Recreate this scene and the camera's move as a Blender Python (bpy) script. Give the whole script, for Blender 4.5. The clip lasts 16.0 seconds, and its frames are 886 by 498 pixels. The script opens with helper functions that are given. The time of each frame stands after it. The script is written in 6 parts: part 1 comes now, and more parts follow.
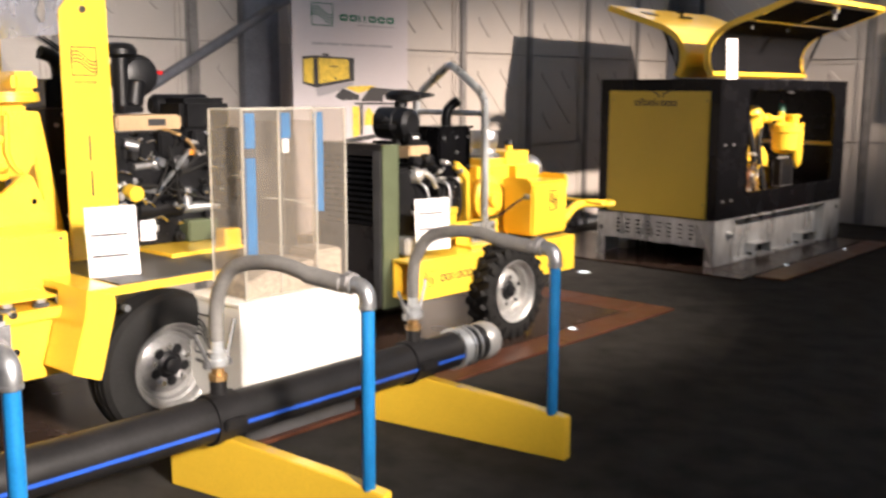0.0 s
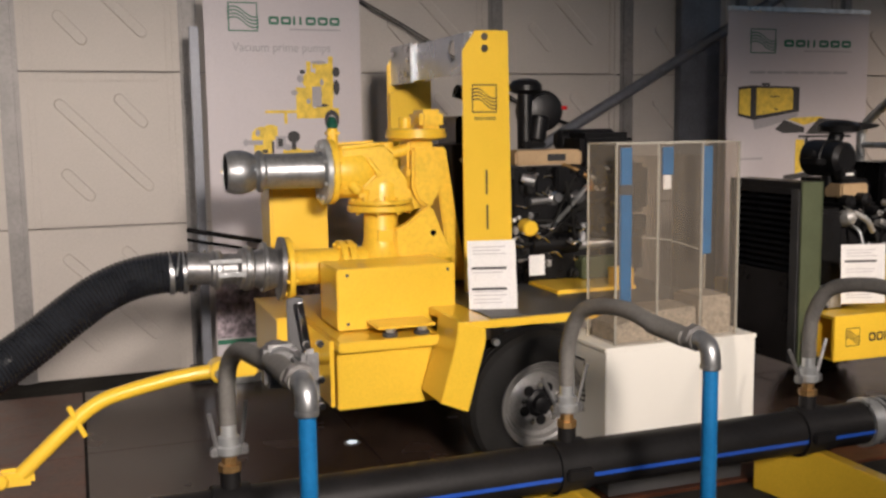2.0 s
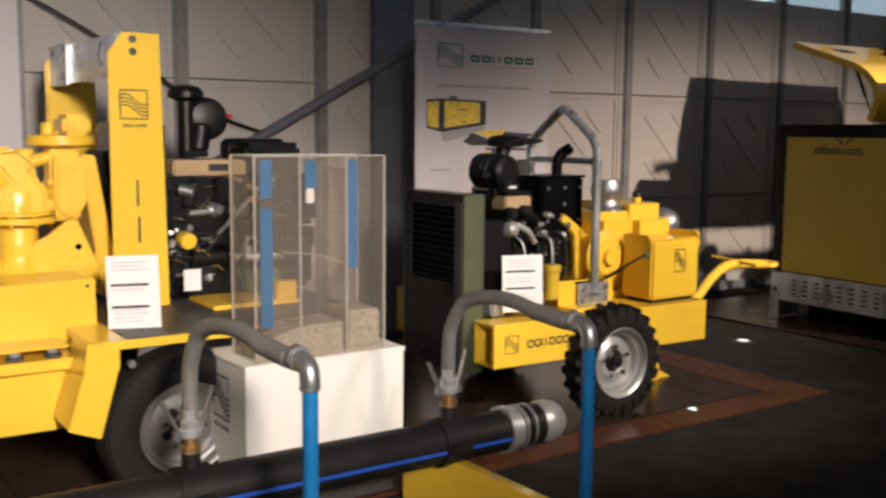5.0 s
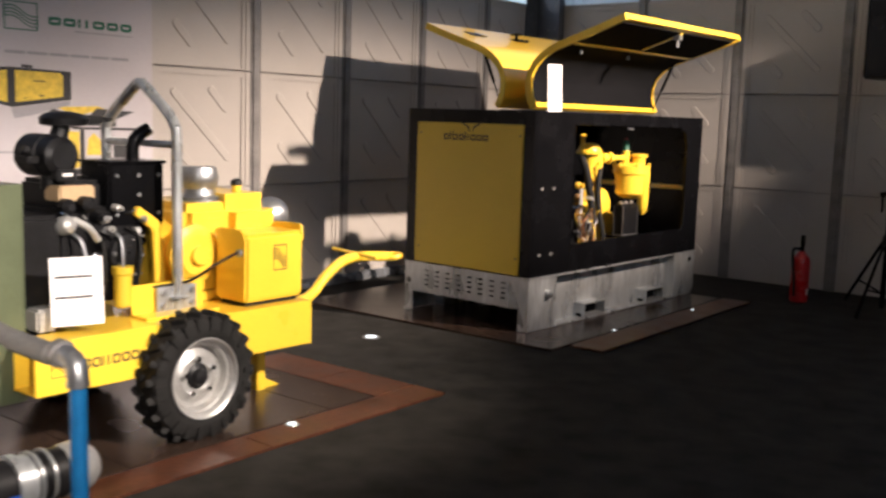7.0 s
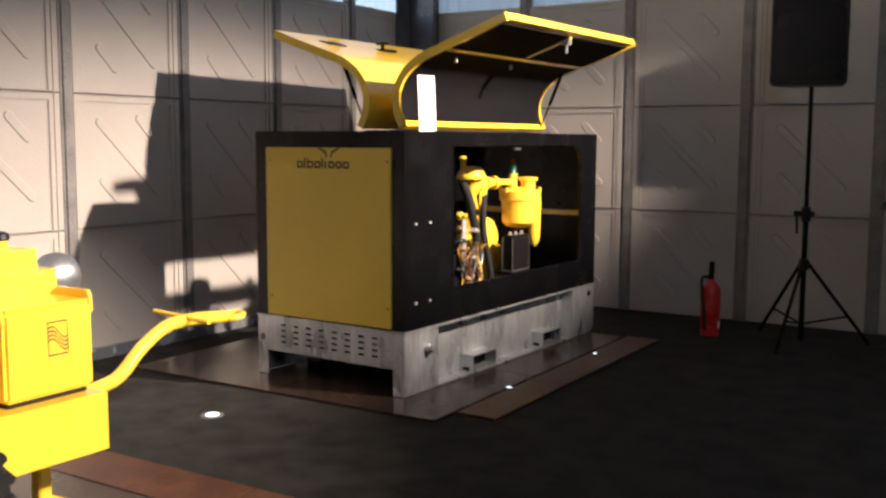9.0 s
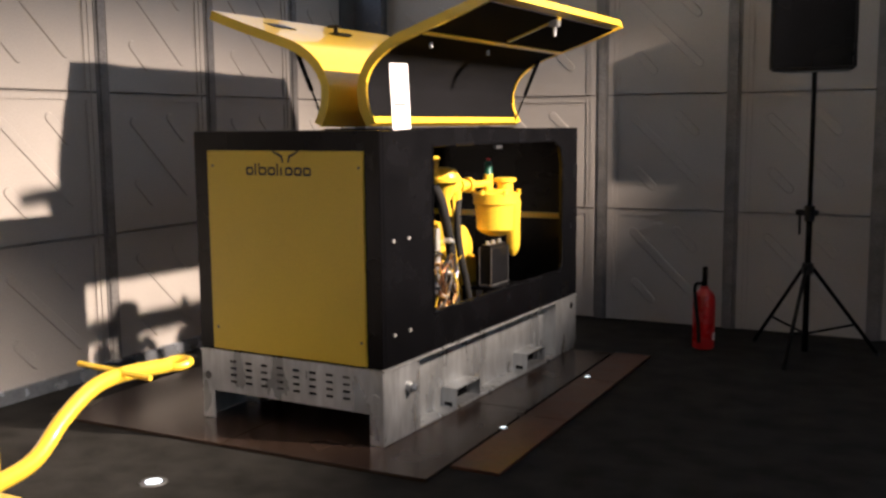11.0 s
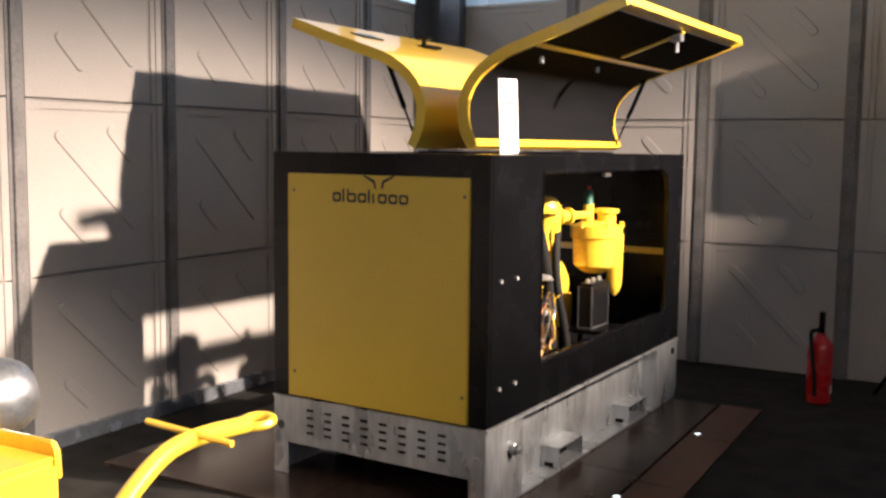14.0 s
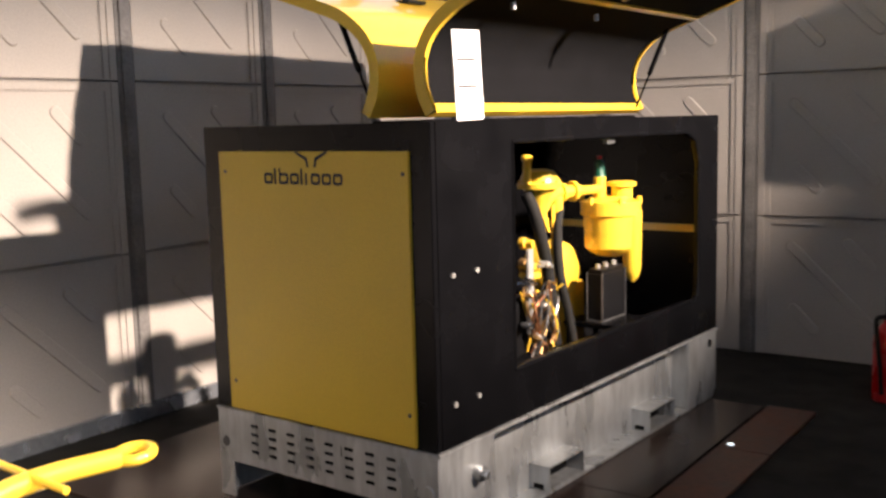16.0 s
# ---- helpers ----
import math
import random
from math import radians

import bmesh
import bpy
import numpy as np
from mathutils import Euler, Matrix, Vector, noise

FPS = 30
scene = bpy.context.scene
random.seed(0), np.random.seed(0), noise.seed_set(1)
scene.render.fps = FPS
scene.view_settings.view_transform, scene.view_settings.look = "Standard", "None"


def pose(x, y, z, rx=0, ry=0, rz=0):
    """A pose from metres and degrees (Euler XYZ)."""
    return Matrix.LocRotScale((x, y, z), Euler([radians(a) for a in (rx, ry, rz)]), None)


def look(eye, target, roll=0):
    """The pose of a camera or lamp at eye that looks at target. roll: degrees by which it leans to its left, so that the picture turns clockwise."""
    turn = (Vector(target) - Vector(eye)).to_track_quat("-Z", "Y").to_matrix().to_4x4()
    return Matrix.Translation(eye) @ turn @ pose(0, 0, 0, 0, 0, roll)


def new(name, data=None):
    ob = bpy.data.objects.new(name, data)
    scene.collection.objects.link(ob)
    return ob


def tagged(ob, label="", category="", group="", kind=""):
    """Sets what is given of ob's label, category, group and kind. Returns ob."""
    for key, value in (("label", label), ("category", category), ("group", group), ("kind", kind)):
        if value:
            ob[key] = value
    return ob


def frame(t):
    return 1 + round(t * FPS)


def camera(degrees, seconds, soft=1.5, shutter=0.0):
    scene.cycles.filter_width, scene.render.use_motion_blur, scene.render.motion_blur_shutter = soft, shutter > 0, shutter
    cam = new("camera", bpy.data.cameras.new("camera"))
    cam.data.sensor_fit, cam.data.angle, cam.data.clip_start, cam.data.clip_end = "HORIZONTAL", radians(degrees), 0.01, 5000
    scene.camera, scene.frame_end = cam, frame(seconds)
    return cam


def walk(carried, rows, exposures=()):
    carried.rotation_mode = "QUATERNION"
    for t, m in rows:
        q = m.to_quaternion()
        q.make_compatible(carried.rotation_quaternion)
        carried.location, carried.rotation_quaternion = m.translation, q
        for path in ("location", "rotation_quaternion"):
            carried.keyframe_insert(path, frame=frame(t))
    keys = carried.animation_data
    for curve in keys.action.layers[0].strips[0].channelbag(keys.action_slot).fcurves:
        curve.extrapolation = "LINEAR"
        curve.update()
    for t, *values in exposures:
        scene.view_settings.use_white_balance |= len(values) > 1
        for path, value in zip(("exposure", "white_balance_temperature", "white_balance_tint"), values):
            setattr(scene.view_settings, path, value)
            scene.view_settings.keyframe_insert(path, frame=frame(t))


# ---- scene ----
cam = camera(48.2, 16.0, soft=2.6, shutter=0.5)
PATH = [
    (0, (-0.104, 0.454, 1.524), (-1.417, 1.928, 1.204), 0.2),
    (0.5, (-0.19, 0.649, 1.528), (-1.649, 1.984, 1.235), -0.4),
    (1, (-0.222, 0.784, 1.517), (-1.879, 1.865, 1.229), -2.1),
    (1.5, (-0.149, 0.907, 1.514), (-1.93, 1.772, 1.233), -0.8),
    (2, (-0.043, 0.97, 1.516), (-1.905, 1.658, 1.269), -0.8),
    (2.5, (0.01, 1.0, 1.527), (-1.846, 1.717, 1.322), -0.4),
    (3, (-0.001, 1.056, 1.526), (-1.777, 1.943, 1.281), -0.4),
    (3.2, (-0.051, 1.089, 1.523), (-1.786, 2.053, 1.275), 0.0),
    (5.3, (0.071, 1.495, 1.549), (-1.526, 2.673, 1.301), 0.5),
    (5.5, (0.048, 1.542, 1.561), (-1.493, 2.79, 1.3), 0.3),
    (6, (-0.076, 1.766, 1.563), (-1.474, 3.175, 1.318), 0.8),
    (6.5, (-0.117, 2.031, 1.55), (-1.402, 3.542, 1.3), -0.3),
    (7, (-0.082, 2.305, 1.543), (-1.306, 3.865, 1.28), 1.8),
    (7.5, (-0.248, 2.573, 1.574), (-1.39, 4.196, 1.325), 1.1),
    (8, (-0.421, 2.818, 1.551), (-1.46, 4.509, 1.309), 0.0),
    (8.2, (-0.47, 2.944, 1.55), (-1.514, 4.637, 1.337), -0.0),
    (10.3, (-1.115, 3.858, 1.611), (-2.136, 5.56, 1.366), 1.7),
    (10.5, (-1.205, 3.905, 1.627), (-2.199, 5.622, 1.371), 2.1),
    (11, (-1.452, 4.034, 1.63), (-2.354, 5.802, 1.383), -0.5),
    (11.5, (-1.601, 4.23, 1.612), (-2.566, 5.964, 1.364), 0.2),
    (12, (-1.75, 4.408, 1.645), (-2.772, 6.115, 1.442), 1.0),
    (12.5, (-1.931, 4.437, 1.646), (-2.919, 6.167, 1.473), -0.2),
    (13, (-2.012, 4.415, 1.64), (-2.975, 6.161, 1.481), 0.9),
    (13.5, (-2.048, 4.411, 1.641), (-3.015, 6.154, 1.484), 1.2),
    (14, (-2.051, 4.442, 1.645), (-3.019, 6.18, 1.438), 0.7),
    (14.5, (-1.989, 4.593, 1.635), (-3.012, 6.296, 1.408), -0.1),
    (15, (-1.861, 4.833, 1.64), (-2.929, 6.506, 1.391), 0.9),
    (15.5, (-1.905, 5.099, 1.628), (-2.971, 6.768, 1.35), 0.9),
    (16, (-1.909, 5.403, 1.609), (-3.05, 7.026, 1.354), -1.4),
]
EXPOSURES = [(0, 1.52), (0.5, 0.78), (1, 0.05), (1.5, -0.2), (2, 0.0), (2.5, 0.24), (3, 0.22), (5.5, 0.28), (6, 0.6), (6.5, 0.95), (7, 1.15), (7.5, 1.3), (8, 1.58), (10.5, 1.22), (11.5, 1.6), (12.5, 1.68), (13.5, 1.72), (15, 1.7), (16, 1.68)]
walk(cam, [(t, look(eye, target, roll)) for t, eye, target, roll in PATH], EXPOSURES)

# ---- light ----
SUN = Vector((-0.40, 0.36, -0.84)).normalized()
world = bpy.data.worlds.new("sky")
scene.world = world
world.use_nodes = True
wn = world.node_tree.nodes
sky = wn.new("ShaderNodeTexSky")
sky.sky_type, sky.sun_disc = "NISHITA", False
sky.sun_elevation, sky.sun_rotation = radians(57.4), radians(132)
wn["Background"].inputs["Strength"].default_value = 0.07
world.node_tree.links.new(sky.outputs[0], wn["Background"].inputs["Color"])
sun = new("sun", bpy.data.lights.new("sun", "SUN"))
sun.data.energy, sun.data.angle, sun.data.color = 2.4, radians(0.6), (1.0, 0.84, 0.66)
sun.matrix_world = look((12, -8, 20), Vector((12, -8, 20)) + SUN)


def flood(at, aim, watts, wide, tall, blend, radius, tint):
    """A warm spot lamp out of view on the hall's open side, set from where light and shadow fall; wide and tall: the
    spread of its beam in degrees.
    """
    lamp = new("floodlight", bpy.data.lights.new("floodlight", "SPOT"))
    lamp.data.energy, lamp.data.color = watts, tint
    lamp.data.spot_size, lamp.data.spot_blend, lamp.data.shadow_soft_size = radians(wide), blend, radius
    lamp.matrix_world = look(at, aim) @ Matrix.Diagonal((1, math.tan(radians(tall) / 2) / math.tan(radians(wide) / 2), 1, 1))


# Unseen lamps: the first follows the door's wall shadow, the next two lit machines.
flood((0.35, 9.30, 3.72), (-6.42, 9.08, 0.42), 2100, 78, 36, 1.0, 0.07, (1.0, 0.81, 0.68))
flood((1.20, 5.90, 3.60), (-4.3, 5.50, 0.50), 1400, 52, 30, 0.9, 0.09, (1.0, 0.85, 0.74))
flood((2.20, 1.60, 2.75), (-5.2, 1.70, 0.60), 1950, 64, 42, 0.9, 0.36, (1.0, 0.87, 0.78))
# Extra unseen lamp, added to brighten the bare wall at the south end.
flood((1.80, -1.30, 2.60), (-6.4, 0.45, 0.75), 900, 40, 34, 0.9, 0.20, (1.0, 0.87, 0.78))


# ---- materials ----
def mat(name, color, rough=0.5, metal=0.0, var=0.15, scale=6.0, fine=60.0, bump=0.1, tint=None, spots=0.0, rough_var=0.1, coat=0.0, stretch=(1, 1, 1), spec=0.5):
    """A surface with stains at one scale and grain at another."""
    m = bpy.data.materials.new(name)
    m.use_nodes = True
    n, l = m.node_tree.nodes, m.node_tree.links
    b = n["Principled BSDF"]
    co = n.new("ShaderNodeTexCoord")
    mp = n.new("ShaderNodeMapping")
    mp.inputs["Scale"].default_value = stretch
    l.new(co.outputs["Object"], mp.inputs[0])
    big, small = n.new("ShaderNodeTexNoise"), n.new("ShaderNodeTexNoise")
    big.inputs["Scale"].default_value, big.inputs["Detail"].default_value = scale, 5
    small.inputs["Scale"].default_value, small.inputs["Detail"].default_value = fine, 3
    l.new(mp.outputs[0], big.inputs["Vector"]), l.new(mp.outputs[0], small.inputs["Vector"])
    ramp = n.new("ShaderNodeValToRGB")
    dark = tuple(c * (1 - var) for c in color)
    light = tint or tuple(min(1, c * (1 + var * 0.6)) for c in color)
    ramp.color_ramp.elements[0].position, ramp.color_ramp.elements[0].color = 0.3, (*dark, 1)
    ramp.color_ramp.elements[1].position, ramp.color_ramp.elements[1].color = 0.7, (*light, 1)
    l.new(big.outputs["Fac"], ramp.inputs[0])
    mix = n.new("ShaderNodeMix")
    mix.data_type, mix.blend_type = "RGBA", "MULTIPLY"
    mix.inputs["Factor"].default_value = 1.0
    grain = n.new("ShaderNodeMapRange")
    grain.inputs["To Min"].default_value, grain.inputs["To Max"].default_value = 1 - spots - 0.05, 1.05
    l.new(small.outputs["Fac"], grain.inputs["Value"])
    grain.inputs["From Min"].default_value, grain.inputs["From Max"].default_value = 0.3, 0.6
    l.new(ramp.outputs[0], mix.inputs[6]), l.new(grain.outputs[0], mix.inputs[7])
    l.new(mix.outputs[2], b.inputs["Base Color"])
    rr = n.new("ShaderNodeMapRange")
    rr.inputs["To Min"].default_value, rr.inputs["To Max"].default_value = max(0.02, rough - rough_var), min(1, rough + rough_var)
    l.new(big.outputs["Fac"], rr.inputs["Value"])
    l.new(rr.outputs[0], b.inputs["Roughness"])
    b.inputs["Metallic"].default_value = metal
    b.inputs["Specular IOR Level"].default_value = spec
    b.inputs["Coat Weight"].default_value = coat
    if bump:
        bp = n.new("ShaderNodeBump")
        bp.inputs["Strength"].default_value, bp.inputs["Distance"].default_value = bump, 0.004
        l.new(small.outputs["Fac"], bp.inputs["Height"])
        l.new(bp.outputs[0], b.inputs["Normal"])
    return m


def clear(name, color, rough=0.03, mixing=0.82, haze=0):
    """Thin clear sheet: light passes straight through, with a gloss."""
    m = bpy.data.materials.new(name)
    m.use_nodes = True
    n, l = m.node_tree.nodes, m.node_tree.links
    b = n.new("ShaderNodeBsdfAnisotropic") if haze == 0 else n["Principled BSDF"]
    b.inputs["Color" if haze == 0 else "Base Color"].default_value = (*color, 1)
    b.inputs["Roughness"].default_value = rough
    t, mx = n.new("ShaderNodeBsdfTransparent"), n.new("ShaderNodeMixShader")
    t.inputs[0].default_value = (*[0.5 + 0.5 * c for c in color], 1)
    mx.inputs[0].default_value = mixing
    l.new(b.outputs[0], mx.inputs[1]), l.new(t.outputs[0], mx.inputs[2])
    l.new(mx.outputs[0], n["Material Output"].inputs[0])
    return m


def sheet(name, color, clearness, through_part):
    """A thin fabric or film that lets light through, scattered and partly straight."""
    m = bpy.data.materials.new(name)
    m.use_nodes = True
    n, l = m.node_tree.nodes, m.node_tree.links
    d, t, c = n.new("ShaderNodeBsdfDiffuse"), n.new("ShaderNodeBsdfTranslucent"), n.new("ShaderNodeBsdfTransparent")
    noise, ramp = n.new("ShaderNodeTexNoise"), n.new("ShaderNodeValToRGB")
    noise.inputs["Scale"].default_value = 3.0
    ramp.color_ramp.elements[0].color, ramp.color_ramp.elements[1].color = (*[k * 0.9 for k in color], 1), (*color, 1)
    l.new(noise.outputs["Fac"], ramp.inputs[0])
    l.new(ramp.outputs[0], d.inputs["Color"]), l.new(ramp.outputs[0], t.inputs["Color"])
    a, b = n.new("ShaderNodeMixShader"), n.new("ShaderNodeMixShader")
    a.inputs[0].default_value, b.inputs[0].default_value = through_part, clearness
    l.new(d.outputs[0], a.inputs[1]), l.new(t.outputs[0], a.inputs[2])
    l.new(a.outputs[0], b.inputs[1]), l.new(c.outputs[0], b.inputs[2])
    l.new(b.outputs[0], n["Material Output"].inputs[0])
    return m


def glow(name, color, strength):
    m = bpy.data.materials.new(name)
    m.use_nodes = True
    b = m.node_tree.nodes["Principled BSDF"]
    b.inputs["Base Color"].default_value = (*color, 1)
    b.inputs["Emission Color"].default_value = (*color, 1)
    b.inputs["Emission Strength"].default_value = strength
    return m


YELLOW = mat("yellow_paint", (0.86, 0.555, 0.045), 0.32, var=0.06, scale=3, fine=160, bump=0.03, spots=0.02, coat=0.6)
OCHRE = mat("satin_yellow_panel", (0.60, 0.415, 0.032), 0.42, var=0.05, scale=2, fine=220, bump=0.04, spots=0.02)
CAST = mat("yellow_cast_iron", (0.86, 0.55, 0.045), 0.36, var=0.08, scale=8, fine=45, bump=0.22, spots=0.04, coat=0.25)
BLACK = mat("black_powder_coat", (0.0035, 0.0035, 0.0042), 0.26, var=0.3, scale=4, fine=220, bump=0.06, spots=0.1, spec=0.18)
LINING = mat("black_foam_lining", (0.005, 0.005, 0.006), 0.9, var=0.3, scale=8, fine=120, bump=0.5, spots=0.2, spec=0.1)
ENGINE = mat("black_engine_paint", (0.006, 0.006, 0.007), 0.5, var=0.4, scale=14, fine=60, bump=0.25, spots=0.2, spec=0.18)
PLASTIC = mat("black_plastic", (0.007, 0.007, 0.008), 0.4, var=0.3, scale=10, fine=90, bump=0.1, spots=0.1, spec=0.28)
RUBBER = mat("black_rubber", (0.009, 0.0086, 0.0082), 0.75, var=0.35, scale=9, fine=70, bump=0.3, spots=0.2, spec=0.3)
HOSE = mat("grey_rubber_hose", (0.155, 0.148, 0.138), 0.55, var=0.25, scale=8, fine=80, bump=0.15, spots=0.1)
SUCTION = mat("black_suction_hose", (0.017, 0.019, 0.023), 0.22, var=0.3, scale=12, fine=60, bump=0.2, spots=0.1)
GALV = mat("galvanised_steel", (0.56, 0.58, 0.59), 0.30, metal=0.65, var=0.26, scale=7, fine=26, bump=0.08, spots=0.12, rough_var=0.16, stretch=(1, 1, 0.35))
STEEL = mat("bright_steel", (0.40, 0.41, 0.42), 0.38, metal=0.85, var=0.2, scale=12, fine=60, bump=0.06, spots=0.1)
RIM = mat("silver_wheel_paint", (0.46, 0.455, 0.44), 0.36, metal=0.5, var=0.12, scale=10, fine=80, bump=0.06, spots=0.06)
CHROME = mat("polished_metal", (0.80, 0.80, 0.80), 0.16, metal=1.0, var=0.1, scale=20, fine=90, bump=0.03)
BEAM = mat("blue_grey_galvanised_sheet", (0.50, 0.54, 0.60), 0.26, metal=0.7, var=0.25, scale=9, fine=40, bump=0.06, spots=0.1)
COPPER = mat("copper_wire", (0.30, 0.13, 0.06), 0.4, metal=0.7, var=0.25, scale=20, fine=90, bump=0.05)
LEAF = mat("dark_palm_leaf", (0.020, 0.042, 0.016), 0.5, var=0.4, scale=9, fine=60, bump=0.1)
SOIL = mat("potting_soil", (0.03, 0.022, 0.016), 0.95, var=0.4, scale=20, fine=80, bump=0.6)
DULL = mat("dull_cast_metal", (0.26, 0.26, 0.265), 0.42, metal=0.75, var=0.3, scale=12, fine=60, bump=0.12, spots=0.15)
DARKRIM = mat("grey_wheel_paint", (0.27, 0.265, 0.26), 0.34, metal=0.5, var=0.15, scale=10, fine=80, bump=0.06, spots=0.08)
BRASS = mat("brass", (0.42, 0.26, 0.11), 0.4, metal=0.8, var=0.25, scale=20, fine=90, bump=0.1, spots=0.15)
BLUE = mat("blue_pipe_paint", (0.008, 0.13, 0.33), 0.35, var=0.12, scale=10, fine=90, bump=0.04, spots=0.05)
STRIPE = mat("blue_stripe", (0.018, 0.085, 0.45), 0.45, var=0.12, scale=10, fine=90, bump=0.03)
PIPE = mat("black_polyethylene", (0.012, 0.0115, 0.012), 0.48, var=0.35, scale=5, fine=70, bump=0.12, spots=0.15, spec=0.25)
PALE = mat("green_grey_sheet", (0.105, 0.125, 0.072), 0.34, metal=0.3, var=0.15, scale=5, fine=70, bump=0.05)
GREY = mat("dark_grey_sheet", (0.075, 0.075, 0.078), 0.5, metal=0.2, var=0.2, scale=6, fine=80, bump=0.05)
COWL = mat("dark_grey_brown_cowl", (0.040, 0.037, 0.038), 0.30, metal=0.4, var=0.25, scale=6, fine=80, bump=0.05)
WHITE = mat("white_laminate", (0.80, 0.78, 0.72), 0.45, var=0.02, scale=3, fine=300, bump=0.0, spots=0.0)
PAPER = mat("white_card", (0.80, 0.79, 0.78), 0.55, var=0.03, scale=8, fine=90, bump=0.0)
BANNER = mat("banner_fabric", (0.48, 0.45, 0.475), 0.6, var=0.04, scale=2, fine=200, bump=0.04, spots=0.02)
INK = mat("dark_print", (0.02, 0.02, 0.022), 0.6, var=0.1, bump=0.0)
GREYINK = mat("grey_print", (0.30, 0.29, 0.31), 0.6, var=0.1, bump=0.0)
PALEINK = mat("pale_grey_print", (0.52, 0.50, 0.52), 0.6, var=0.1, bump=0.0)
GREENINK = mat("green_print", (0.012, 0.13, 0.075), 0.6, var=0.1, bump=0.0)
YELLOWINK = mat("yellow_print", (0.70, 0.49, 0.05), 0.6, var=0.25, scale=22, bump=0.0)
PHOTO = mat("printed_photo", (0.05, 0.045, 0.06), 0.6, var=0.6, scale=14, fine=40, tint=(0.55, 0.46, 0.52), bump=0.0, spots=0.5)
PANEL = mat("cream_wall_panel", (0.44, 0.405, 0.372), 0.55, var=0.05, scale=2.5, fine=110, bump=0.08, spots=0.04)
POST = mat("grey_steel_post", (0.22, 0.21, 0.205), 0.5, metal=0.25, var=0.25, scale=5, fine=50, bump=0.08, spots=0.12)
BRACE = mat("blue_grey_steel", (0.15, 0.16, 0.185), 0.45, metal=0.35, var=0.2, scale=6, fine=60, bump=0.05, spots=0.08)
CARPET = mat("charcoal_carpet", (0.036, 0.034, 0.0315), 0.95, var=0.42, scale=5.0, fine=220, bump=0.9, spots=0.4, spec=0.08)
PLY = mat("dark_film_plywood", (0.045, 0.029, 0.022), 0.24, var=0.35, scale=2.2, fine=120, bump=0.05, spots=0.2, rough_var=0.12, spec=0.4)
RUST = mat("rust_brown_board", (0.098, 0.036, 0.019), 0.34, var=0.45, scale=6, fine=40, bump=0.2, spots=0.35, rough_var=0.15)
TAN = mat("tan_cover", (0.42, 0.29, 0.16), 0.55, var=0.12, scale=8, fine=60, bump=0.08)
RED = mat("red_enamel", (0.50, 0.008, 0.010), 0.28, var=0.08, scale=8, fine=90, bump=0.02, coat=0.4)
ORANGE = mat("orange_plastic", (0.65, 0.22, 0.01), 0.45, var=0.1, bump=0.05)
GREEN = mat("green_plastic", (0.006, 0.07, 0.045), 0.4, var=0.1, bump=0.03)
CURTAIN = sheet("white_film_curtain", (0.66, 0.72, 0.82), 0.12, 0.7)
ROOF = sheet("translucent_roof_sheet", (0.80, 0.78, 0.74), 0.0, 0.30)
GRAVEL = mat("sand_gravel", (0.40, 0.345, 0.275), 0.9, var=0.22, scale=40, fine=120, bump=1.0, spots=0.4)
ACRYL = clear("clear_acrylic", (0.62, 0.56, 0.48), 0.10, 0.90, 1)
EDGE = clear("acrylic_edge", (0.50, 0.48, 0.42), 0.25, 0.5, 1)
BACKGLOW = glow("backdrop_glow", (0.88, 0.94, 1.0), 0.7)
FILM = sheet("hazy_clear_film", (0.86, 0.90, 0.97), 0.70, 0.8)
LAMPLENS = glow("lamp_lens", (0.80, 0.90, 1.0), 0.8)


# ---- builders ----
def inverse(ob):
    m = Matrix.Identity(4)
    while ob:
        m = ob.matrix_basis @ m
        ob = ob.parent
    return m.inverted()


def finish(name, bm, material, sharp=35):
    bmesh.ops.recalc_face_normals(bm, faces=bm.faces[:])
    me = bpy.data.meshes.new(name)
    bm.to_mesh(me)
    bm.free()
    me.materials.append(material)
    me.shade_smooth()
    me.set_sharp_from_angle(angle=radians(sharp))
    return me


def thing(name, at, label, category, group="", turn=0, kind=""):
    ob = new(name)
    ob.empty_display_size = 0.1
    ob.matrix_basis = pose(*at, 0, 0, turn)
    return tagged(ob, label, category, group, kind)


def part(name, bm, material, parent, label="", local=False):
    """One mesh under a thing or a part, or several alike. Coordinates are the world's, or the thing's own where local."""
    if isinstance(bm, list):
        return [part(name, b, material, parent, label, local) for b in bm][0]
    if not local:
        bmesh.ops.transform(bm, matrix=inverse(parent), verts=bm.verts[:])
    ob = new(name, finish(name, bm, material))
    ob.parent = parent
    return tagged(ob, label)


def solo(name, bm, material, label, category="", group="", kind=""):
    return tagged(new(name, finish(name, bm, material)), label, category, group, kind)


def soften(bm, w, segments=2, angle=30):
    bm.normal_update()
    edges = [e for e in bm.edges if len(e.link_faces) == 2 and e.calc_face_angle(0) > radians(angle)]
    if w:
        bmesh.ops.bevel(bm, geom=edges, offset=w, segments=segments, affect="EDGES", clamp_overlap=True)
    return bm


def box(x0, x1, y0, y1, z0, z1, w=0.004, bm=None):
    b = bmesh.new()
    bmesh.ops.create_cube(b, size=1, matrix=Matrix.Translation(((x0 + x1) / 2, (y0 + y1) / 2, (z0 + z1) / 2)) @ Matrix.Diagonal((abs(x1 - x0), abs(y1 - y0), abs(z1 - z0), 1)))
    soften(b, w)
    return join(bm, b)


def join(bm, b):
    if bm is None:
        return b
    me = bpy.data.meshes.new("tmp")
    b.to_mesh(me)
    b.free()
    bm.from_mesh(me)
    bpy.data.meshes.remove(me)
    return bm


